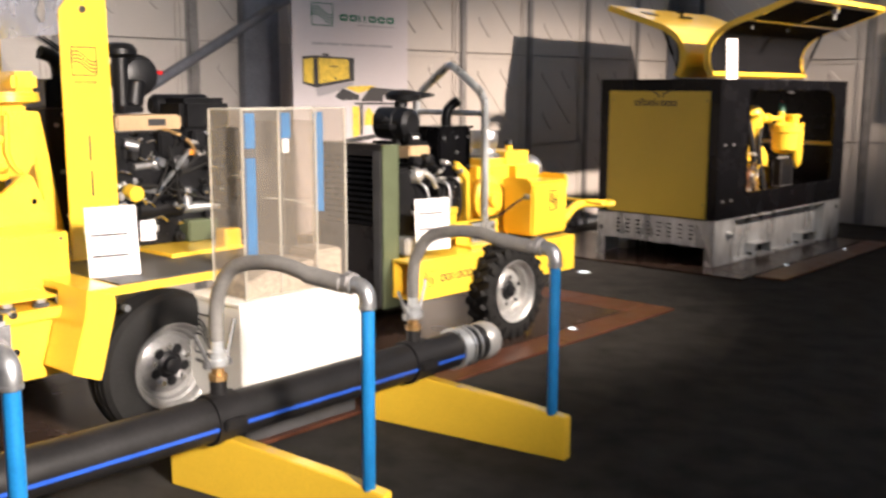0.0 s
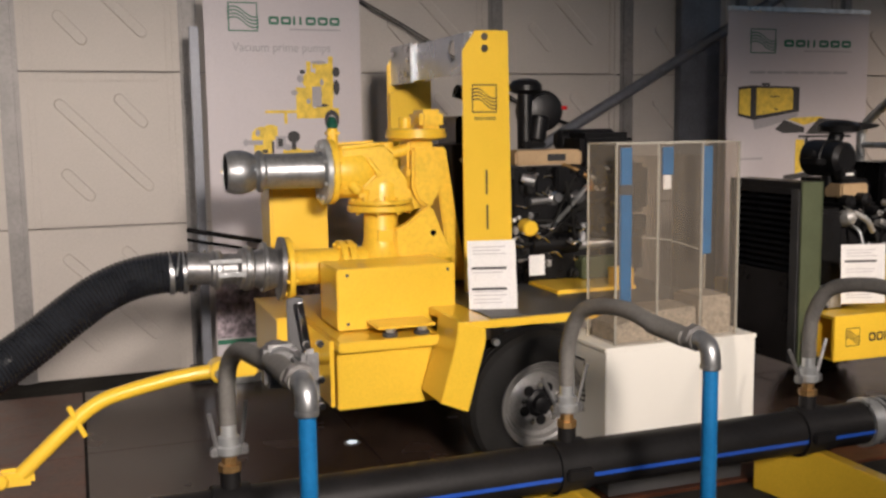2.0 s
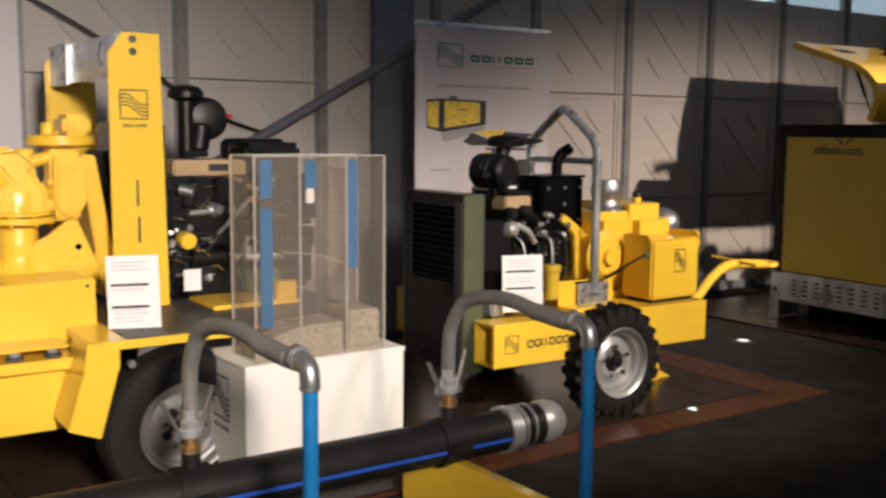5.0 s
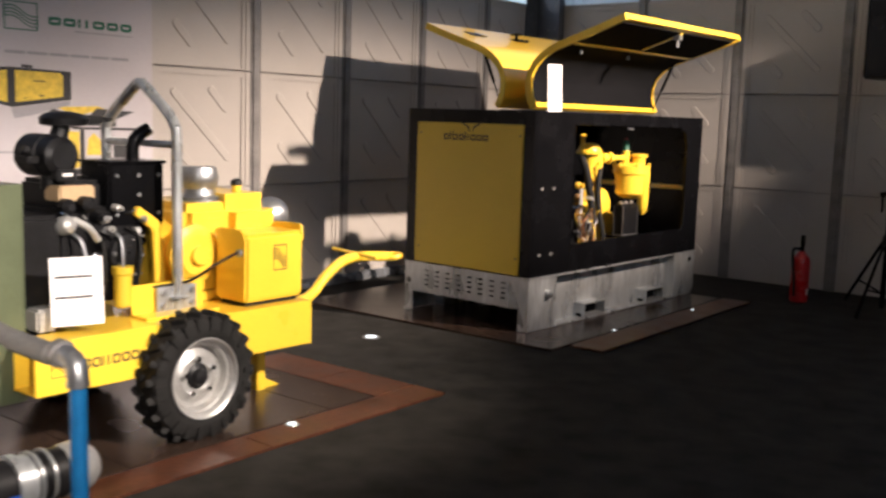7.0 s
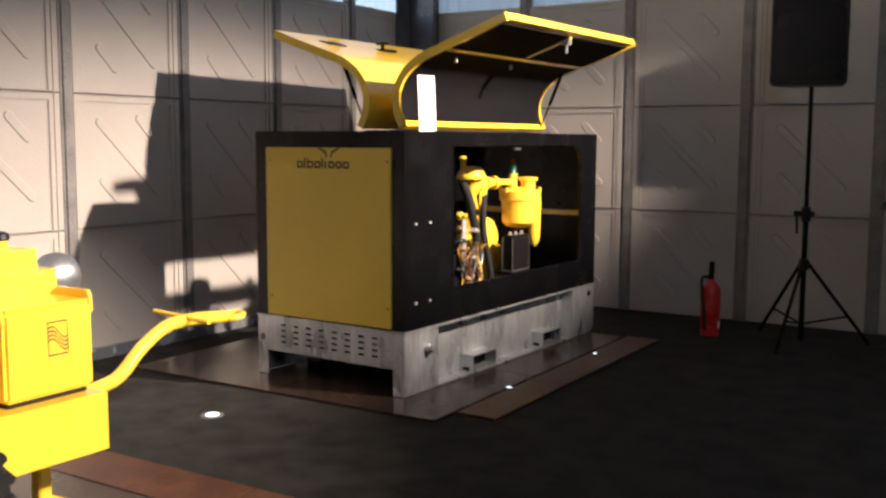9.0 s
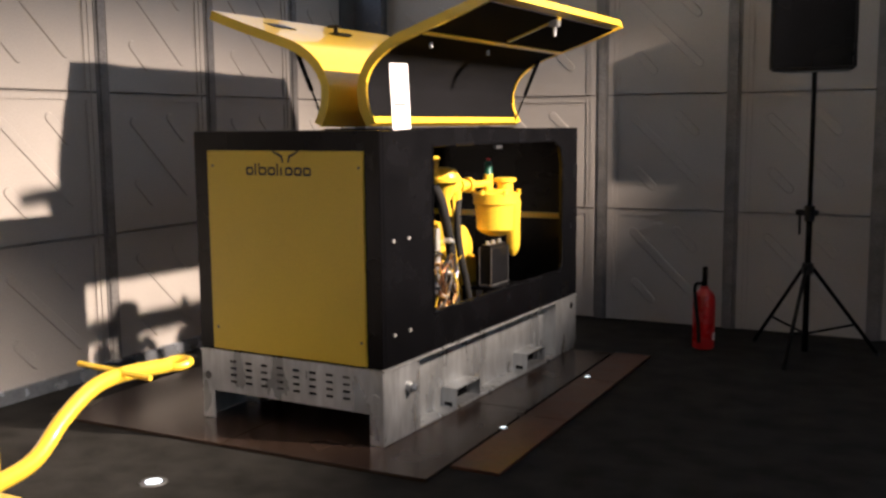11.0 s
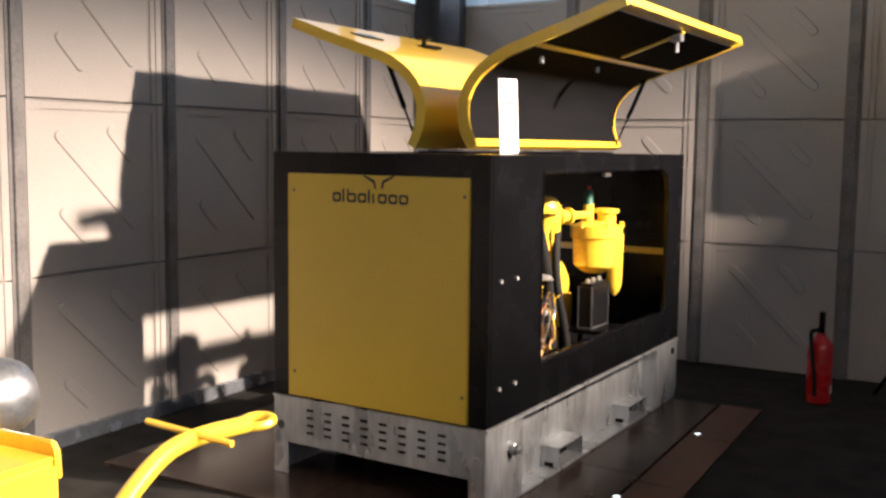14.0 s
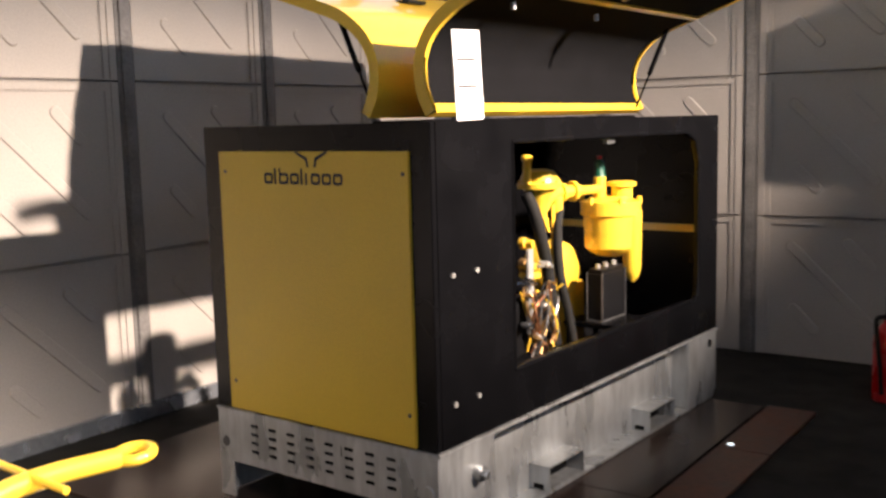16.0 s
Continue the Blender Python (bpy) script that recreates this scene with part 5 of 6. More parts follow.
    part("end_wire", tube([(-4.65 + 0.097 * math.cos(k * math.pi / 5), 1.37 + 0.011 * k, 0.868 + 0.097 * math.sin(k * math.pi / 5)) for k in range(17)], 0.0045, 8, 2), STEEL, sh, "bright spiral wire at the hose end")
    part("hose_clamp", [rod((-4.65, y, 0.8665), (-4.65, y + 0.022, 0.867), 0.098, 28, 0.002) for y in (1.34, 1.40)], STEEL, sh)


# ---- small trailer pump ----
def build_small_pump():
    t = thing("trailer_pump", (-4.3, 5.2, 0), "small yellow trailer pump with lugged tyres and a steel roll bar", "pump", "trailer pumps")
    XF, XB = -3.82, -4.78
    ch = part("chassis", prism([(4.39, 0.377), (5.955, 0.362), (5.955, 0.59), (5.36, 0.593), (4.39, 0.597)], "x", XF - 0.012, XF, 0.003), YELLOW, t, "yellow welded chassis")
    part("chassis_side", prism([(4.66, 0.385), (5.955, 0.362), (5.955, 0.59), (5.36, 0.593), (4.66, 0.596)], "x", XB, XB + 0.012, 0.003), YELLOW, ch)
    part("chassis_top", prism([(4.66, 0.584), (5.36, 0.582), (5.955, 0.579), (5.955, 0.589), (5.36, 0.592), (4.66, 0.594)], "x", XB + 0.012, XF - 0.012, 0.0), YELLOW, ch)
    part("top_flap", prism([(4.39, 0.585), (4.66, 0.584), (4.66, 0.594), (4.39, 0.595)], "x", XF - 0.175, XF - 0.012, 0.0), YELLOW, ch)
    part("chassis_end", box(XB + 0.012, XF - 0.012, 5.94, 5.953, 0.363, 0.579, 0.002), YELLOW, ch)
    o = [(XF - 0.17, 0.38), (XF - 0.012, 0.38), (XF - 0.012, 0.588), (XF - 0.17, 0.588)]
    i = [(XF - 0.162, 0.388), (XF - 0.02, 0.388), (XF - 0.02, 0.58), (XF - 0.162, 0.58)]
    part("open_end", ring_plate(o, i, "y", 4.39, 4.58), YELLOW, ch)
    part("end_liner", box(XF - 0.162, XF - 0.02, 4.54, 4.55, 0.388, 0.58, 0), OCHRE, ch)
    side_mark(ch, XF, 4.46, 4.545, 0.445, 0.535)

    def place(u, v, h):
        return (XF + h, u, v)
    part("name_print", word(4.60, 4.89, 0.46, 0.52, "ooiiooo", place), INK, ch, "row of dark plain shapes")
    part("axle_plate", merge(box(-4.06, -4.048, 5.0, 5.42, 0.59, 0.745, 0.006), box(-4.06, XF - 0.10, 5.0, 5.42, 0.585, 0.605, 0.004)), YELLOW, ch)
    part("axle", rod((-4.70, 5.165, 0.338), (-3.86, 5.165, 0.338), 0.03, 12), BLACK, ch)
    wheel(t, -3.70, 1, 5.165, 0.338, 0.290, 0.165, 0.183, True, RIM)
    wheel(t, -4.90, -1, 5.165, 0.338, 0.290, 0.165, 0.183, True, RIM)
    # roll bar
    rb = part("roll_bar", tube([(-4.03, 5.25, 0.60), (-4.03, 5.25, 1.38), (-4.045, 5.25, 1.47), (-4.10, 5.25, 1.535), (-4.26, 5.25, 1.645), (-4.32, 5.25, 1.672), (-4.38, 5.25, 1.645), (-4.54, 5.25, 1.535), (-4.60, 5.25, 1.47), (-4.615, 5.25, 1.38), (-4.615, 5.25, 0.60)], 0.026, 16, 5), GALV, t, "galvanised tube roll bar")
    part("cross_tube", rod((-4.60, 5.25, 1.385), (-4.045, 5.25, 1.385), 0.018, 12), GALV, rb)
    part("foot_plate", merge(box(-4.035, -4.022, 5.13, 5.36, 0.60, 0.72, 0.004), box(-4.02, -3.985, 5.20, 5.30, 0.66, 0.67, 0.003)), GALV, rb)
    part("bolt", bolts([(-4.022, y, z) for y in (5.16, 5.33) for z in (0.63, 0.69)], (1, 0, 0), 0.015, 0.012), STEEL, rb)
    # radiator housing
    rx0, rx1, ry0, ry1 = -4.58, -4.0, 4.325, 4.455
    rad = part("radiator_housing", box(rx0, rx1, ry1 - 0.01, ry1, 0.32, 1.23, 0.003), PALE, t, "green-grey radiator housing with a dark grille")
    part("side_sheet", [box(rx1 - 0.012, rx1, ry0, ry1 - 0.01, 0.32, 1.23, 0.003), box(rx0, rx0 + 0.012, ry0, ry1 - 0.01, 0.32, 1.23, 0.003)], PALE, rad)
    part("top_sheet", box(rx0 + 0.012, rx1 - 0.012, ry0, ry1 - 0.01, 1.20, 1.23, 0.003), COWL, rad)
    part("grille_frame", soften(ring_plate([(rx0 + 0.012, 0.32), (rx1 - 0.012, 0.32), (rx1 - 0.012, 1.20), (rx0 + 0.012, 1.20)], [(rx0 + 0.085, 0.775), (rx1 - 0.085, 0.775), (rx1 - 0.085, 1.165), (rx0 + 0.085, 1.165)], "y", ry0, ry0 + 0.008), 0.002), COWL, rad, "dark cowl front")
    part("corner_post", box(rx1 - 0.075, rx1 - 0.013, ry0 - 0.008, ry0 - 0.001, 0.33, 1.195, 0.003), GREY, rad)
    sl = None
    for k in range(12):
        z = 0.79 + k * 0.032
        b = turned(box(rx0 + 0.085, rx1 - 0.085, -0.010, 0.010, -0.002, 0.002, 0), pose(0, ry0 + 0.012, z, 35, 0, 0))
        sl = join(sl, b) if sl else b
    part("grille_slats", sl, PLASTIC, rad, "black grille slats")
    part("core", box(rx0 + 0.02, rx1 - 0.02, ry0 + 0.03, ry0 + 0.05, 0.44, 1.19, 0), BLACK, rad)
    part("side_step", box(-5.02, -4.92, 4.55, 4.75, 0.36, 0.62, 0.006), YELLOW, ch)
    # engine
    en = part("engine", box(-4.62, -4.16, 4.70, 5.14, 0.66, 1.10, 0.02), ENGINE, t, "black diesel engine with bare metal fittings")
    part("cylinder_head", box(-4.55, -4.22, 4.74, 5.06, 1.08, 1.22, 0.02), ENGINE, en)
    part("flywheel", lathe((-4.45, 5.12, 0.86), (-4.45, 5.26, 0.86), [(0, 0.21), (0.05, 0.20), (0.09, 0.15)], 26), ENGINE, en)
    part("fan_cover", box(-4.55, -4.12, 4.457, 4.70, 0.62, 1.08, 0.02), ENGINE, en)
    part("intake_casting", merge(lathe((-4.16, 4.70, 1.02), (-4.06, 4.74, 1.05), [(0, 0.03), (0.03, 0.045), (0.07, 0.04), (0.09, 0.02)], 14), tube([(-4.10, 4.74, 1.06), (-4.07, 4.80, 1.02), (-4.09, 4.86, 0.96)], 0.016, 10)), RIM, en, "pale metal intake casting")
    part("reservoir", box(-4.10, -3.99, 4.50, 4.60, 0.60, 0.70, 0.012), RIM, en, "pale plastic reservoir")
    part("air_filter", merge(lathe((-4.42, 4.73, 1.33), (-4.16, 4.75, 1.33), [(0, 0.08), (0.012, 0.096), (0.15, 0.096), (0.155, 0.09), (0.23, 0.086), (0.25, 0.06)], 28), rod((-4.3, 4.75, 1.18), (-4.3, 4.75, 1.28), 0.04, 12), box(-4.21, -4.15, 4.70, 4.80, 1.225, 1.275, 0.006), rod((-4.30, 4.62, 1.36), (-4.30, 4.70, 1.33), 0.02, 10), box(-4.34, -4.22, 4.60, 4.66, 1.30, 1.33, 0.005)), PLASTIC, en, "black drum air filter")
    part("filter_label", box(-4.1495, -4.147, 4.725, 4.775, 1.245, 1.258, 0.0005), PAPER, en)
    part("filter_hood", merge(lathe((-4.36, 4.86, 1.455), (-4.36, 4.86, 2), [(0, 0.05), (0.01, 0.105), (0.04, 0.11), (0.062, 0.085), (0.072, 0.03)], 24), prism([(4.88, 1.46), (5.08, 1.485), (5.10, 1.50), (4.88, 1.52)], "x", -4.44, -4.30, 0.01), rod((-4.36, 4.82, 1.38), (-4.36, 4.85, 1.46), 0.04, 12)), PLASTIC, en)
    part("muffler", merge(box(-4.40, -4.15, 4.96, 5.265, 1.00, 1.30, 0.012), box(-4.405, -4.145, 4.95, 5.275, 1.293, 1.307, 0.004), box(-4.36, -4.20, 4.98, 5.20, 0.90, 1.01, 0.01)), BLACK, en, "black box muffler with screws")
    part("screw", bolts([(-4.15, y, z) for y in (5.0, 5.12, 5.23) for z in (1.06, 1.24)] + [(-4.15, 5.12, 1.15)], (1, 0, 0), 0.010, 0.006), STEEL, en)
    part("exhaust_elbow", tube([(-4.30, 5.19, 1.29), (-4.30, 5.19, 1.37), (-4.29, 5.215, 1.42), (-4.28, 5.27, 1.455)], 0.032, 14), BLACK, en)
    part("tan_cover", box(-4.30, -4.17, 4.72, 4.90, 1.13, 1.20, 0.008), TAN, en)
    rng = random.Random(11)
    for k in range(20):
        y, z = 4.72 + rng.random() * 0.42, 0.70 + rng.random() * 0.42
        r = 0.010 + rng.random() * 0.026
        part("fitting", lathe((-4.17, y, z), (1, y, z), [(0, r), (0.03 + 0.03 * rng.random(), r), (0.07, r * 0.5)], 10), STEEL if rng.random() < 0.3 and r < 0.02 else ENGINE, en)
    for k in range(26):
        y, z = 4.70 + rng.random() * 0.44, 0.70 + rng.random() * 0.40
        r = 0.005 + rng.random() ** 2 * 0.016
        part("bright_fitting", lathe((-4.15, y, z), (-3.9, y + 0.1 * rng.uniform(-1, 1), z + 0.1 * rng.uniform(-1, 1)), [(0, r), (0.04, r), (0.045, r * 0.6), (0.06, r * 0.5)], 6), (CHROME, RIM)[k % 2], en)
    part("fan_pulley", lathe((-4.17, 5.03, 0.88), (1, 5.03, 0.88), [(0, 0.09), (0.02, 0.10), (0.03, 0.085), (0.04, 0.10), (0.06, 0.09), (0.07, 0.03)], 22), ENGINE, en)
    part("fuel_filter", lathe((-4.08, 4.98, 0.64), (-4.08, 4.98, 2), [(0, 0.03), (0.01, 0.042), (0.15, 0.042), (0.16, 0.05), (0.19, 0.05)], 16), OCHRE, en, "olive yellow fuel bowl")
    for k in range(4):
        part("pipe_run", tube([(-4.15, 4.75 + 0.1 * k, 1.0), (-4.09, 4.78 + 0.1 * k, 0.95), (-4.08, 4.80 + 0.09 * k, 0.80), (-4.14, 4.84 + 0.08 * k, 0.70)], 0.009, 8), RUBBER if k % 2 else STEEL, en)
    # pump
    pu = part("pump_tank", merge(soften(box(-4.70, -4.18, 5.41, 5.82, 0.60, 1.085, 0), 0.045, 5), soften(box(-4.72, -4.12, 5.60, 6.03, 0.66, 1.125, 0), 0.09, 6), box(-4.62, -4.24, 5.385, 5.42, 0.62, 0.95, 0.01), box(-4.68, -4.16, 5.45, 5.98, 0.585, 0.64, 0.01)), CAST, t, "yellow cast self-priming pump tank")
    part("bell_housing", merge(lathe((-4.40, 5.24, 0.84), (-4.40, 5.46, 0.84), [(0, 0.20), (0.02, 0.21), (0.05, 0.16), (0.12, 0.13), (0.19, 0.20), (0.215, 0.20)], 28), prism([(5.20, 0.62), (5.26, 0.62), (5.22, 1.02), (5.10, 1.10), (5.08, 1.06), (5.18, 0.98)], "x", -4.16, -4.12, 0.006)), CAST, pu)
    part("cover_disc", merge(lathe((-4.17, 5.44, 0.84), (-4.10, 5.44, 0.84), [(0, 0.15), (0.03, 0.15), (0.04, 0.12), (0.06, 0.10)], 26), rod((-4.12, 5.44, 0.84), (-4.08, 5.44, 0.84), 0.05, 16, 0.006)), CAST, pu)
    part("cast_plate", box(-4.185, -4.176, 5.50, 5.63, 0.995, 1.012, 0.003), YELLOW, pu)
    part("filler_coupling", lathe((-4.36, 5.64, 1.06), (-4.36, 5.64, 2), [(0, 0.09), (0.015, 0.125), (0.028, 0.125), (0.03, 0.105), (0.045, 0.115), (0.055, 0.085), (0.085, 0.080), (0.115, 0.096), (0.15, 0.100), (0.185, 0.090), (0.20, 0.086), (0.20, 0.07)], 32), STEEL, t, "bright steel filler coupling")
    part("side_coupling", lathe((-4.37, 5.96, 0.975), (-4.37, 6.3, 0.975), [(0, 0.09), (0.02, 0.12), (0.03, 0.12), (0.035, 0.078), (0.10, 0.076), (0.125, 0.086), (0.15, 0.101), (0.19, 0.106), (0.225, 0.100), (0.25, 0.088), (0.25, 0.076)], 32), STEEL, t, "bright steel ball coupling")
    part("top_lug", rod((-4.31, 5.85, 1.11), (-4.31, 5.85, 1.16), 0.026, 12, 0.004), CAST, pu)
    part("plug_knob", lathe((-4.31, 5.85, 1.155), (-4.31, 5.85, 2), [(0, 0.02), (0.01, 0.034), (0.03, 0.030), (0.04, 0.015)], 12), PLASTIC, pu)
    # battery box
    bb = part("battery_box", merge(box(-4.12, XF - 0.055, 5.55, 5.94, 0.612, 0.945, 0.014), prism([(-4.12, 0.90), (XF - 0.055, 0.90), (XF - 0.06, 0.965), (XF - 0.075, 0.985), (-4.08, 0.985), (-4.12, 0.96)], "y", 5.929, 5.945, 0.004), prism([(-4.12, 0.90), (XF - 0.055, 0.90), (XF - 0.07, 0.955), (XF - 0.105, 0.975), (-4.08, 0.975), (-4.12, 0.96)], "y", 5.545, 5.561, 0.004)), YELLOW, t, "yellow battery box with a dark wave mark")
    side_mark(bb, XF - 0.054, 5.73, 5.82, 0.76, 0.89)
    part("box_foot", box(-4.09, XF - 0.08, 5.57, 5.92, 0.588, 0.614, 0.004), RUBBER, bb)
    part("box_lid", box(-4.115, XF - 0.061, 5.562, 5.928, 0.943, 0.953, 0.004), YELLOW, bb)
    part("cable", tube([(-3.92, 5.55, 0.87), (-3.92, 5.40, 0.82), (-4.0, 5.30, 0.74), (-4.06, 5.10, 0.72)], 0.007, 8), RUBBER, bb)
    part("cable_gland", rod((-3.92, 5.552, 0.86), (-3.92, 5.53, 0.86), 0.02, 12, 0.003), STEEL, bb)
    # jack leg and drawbar
    part("jack_leg", merge(box(-4.20, -4.14, 5.86, 5.92, 0.05, 0.45, 0.006), box(-4.26, -4.08, 5.87, 6.12, 0.019, 0.032, 0.004), prism([(5.86, 0.12), (5.92, 0.12), (6.09, 0.033), (5.86, 0.033)], "x", -4.175, -4.165, 0.0)), YELLOW, t)
    dbp = [(-4.20, 5.95, 0.45), (-4.25, 6.16, 0.47), (-4.30, 6.40, 0.49), (-4.34, 6.58, 0.59), (-4.37, 6.76, 0.660), (-4.39, 6.95, 0.668), (-4.405, 7.20, 0.645)]
    db = part("drawbar", tube(dbp, 0.032, 14), YELLOW, t, "yellow drawbar with a round tow eye")
    part("tow_eye", turned(tube([(0.055 * math.cos(2 * math.pi * k / 16), 0.055 * math.sin(2 * math.pi * k / 16), 0) for k in range(17)], 0.018, 10, 2), pose(-4.41, 7.27, 0.64, 6, 0, 0)), YELLOW, db)
    part("drawbar_handle", rod((-4.60, 6.90, 0.70), (-4.21, 6.90, 0.68), 0.012, 10, 0.002), YELLOW, db)
    t.scale = (1, 1, 1.02)
    t.location.z -= 0.04
    card("price_card", ((-3.955, 4.545, 0.604), (-3.87, 4.745, 0.600), 0.297, 0.08), "white printed price card standing on the trailer chassis", (0.40, 0.70))


# ---- water display: plinth and tank ----
def build_tank():
    p = thing("display_plinth", (-3.55, 3.26, 0), "plain white laminate display plinth", "plinth")
    part("body", box(-3.775, -3.39, 2.883, 3.588, 0.10, 0.622, 0.003), WHITE, p)
    # Added base: keeps the low strip behind the pipe dark.
    part("plinth_base", box(-3.745, -3.42, 2.915, 3.555, 0.019, 0.10, 0.002), GREY, p, "dark recessed base, added under the white body")
    part("top", box(-3.78, -3.385, 2.878, 3.593, 0.6225, 0.640, 0.003), WHITE, p)

    def place(u, v, h):
        return (u, 2.8825 - h, v)
    part("mark_print", waves(-3.72, -3.56, 0.38, 0.56, place), INK, p, "dark square wave mark")
    part("name_print", word(-3.72, -3.56, 0.34, 0.36, "ooiiooo", place), INK, p)
    t = thing("water_tank", (-3.62, 3.28, 0.644), "tall clear acrylic tank with blue strips inside", "tank")
    x0, x1, y0, y1, z0, z1, w = -3.645, -3.42, 2.94, 3.51, 0.6405, 1.435, 0.008
    def one_face(b, axis, keep):
        """Leaves out the sheet's inner face."""
        gone = [f for f in b.faces if f.normal[axis] * keep < -0.9]
        bmesh.ops.delete(b, geom=gone, context="FACES_ONLY")
        return b
    sides = (box(x1 - w, x1, y0, y1, z0, z1, 0), 0, 1), (box(x0, x0 + w, y0, y1, z0, z1, 0), 0, -1), (box(x0 + w, x1 - w, y0, y0 + w, z0, z1, 0), 1, -1), (box(x0 + w, x1 - w, y1 - w, y1, z0, z1, 0), 1, 1)
    for b, axis, keep in sides:
        b.normal_update()
        part("pane", one_face(b, axis, keep), ACRYL, t).visible_shadow = False
    for y in (3.13, 3.335):
        b = box(x0 + w, x1 - w, y - 0.003, y + 0.003, z0 + 0.002, z1 - 0.05, 0)
        b.normal_update()
        part("divider", one_face(b, 1, 1), ACRYL, t).visible_shadow = False
    for x, y in ((x1, y0), (x1, y1), (x0, y0), (x0, y1), (x1, 3.13), (x1, 3.335)):
        part("edge", box(x - 0.004, x + 0.004, y - 0.004, y + 0.004, z0, z1, 0.001), EDGE, t).visible_shadow = False
    part("top_edge", ring_plate([(x0, y0), (x1, y0), (x1, y1), (x0, y1)], [(x0 + w, y0 + w), (x1 - w, y0 + w), (x1 - w, y1 - w), (x0 + w, y1 - w)], "z", z1 - 0.002, z1 + 0.004), EDGE, t).visible_shadow = False
    for x, y, a, b in ((x1 - 0.035, 2.975, 0.77, 1.42), (x1 - 0.035, 3.165, 1.31, 1.42), (x1 - 0.035, 3.35, 0.98, 1.42)):
        part("blue_strip", box(x, x + 0.012, y, y + 0.05, a, b, 0.002), BLUE, t, "blue plastic strip")
    part("strip_clamp", box(x1 - 0.040, x1 - 0.018, 2.972, 3.028, 1.235, 1.275, 0.003), GREY, t, "dark clamp on the strip")
    part("strip_tip", box(x1 - 0.033, x1 - 0.021, 3.17, 3.205, 1.25, 1.308, 0.004), PAPER, t, "white plastic tip")
    part("sand_cell", box(x0 + 0.012, x1 - 0.012, 3.342, 3.50, z0 + 0.003, z0 + 0.165, 0.012), GRAVEL, t, "pale gravel filling")
    part("sand_bed", prism([(2.952, z0 + 0.003), (3.326, z0 + 0.003), (3.326, z0 + 0.128), (3.14, z0 + 0.122), (3.05, z0 + 0.10), (2.952, z0 + 0.07)], "x", x0 + 0.012, x1 - 0.012, 0.006), GRAVEL, t, "pale sand bed")
    part("water_edge", tube([(x1 - 0.012, 3.06, 1.065), (x1 - 0.012, 3.2, 1.045), (x1 - 0.012, 3.33, 1.005)], 0.003, 6), EDGE, t)


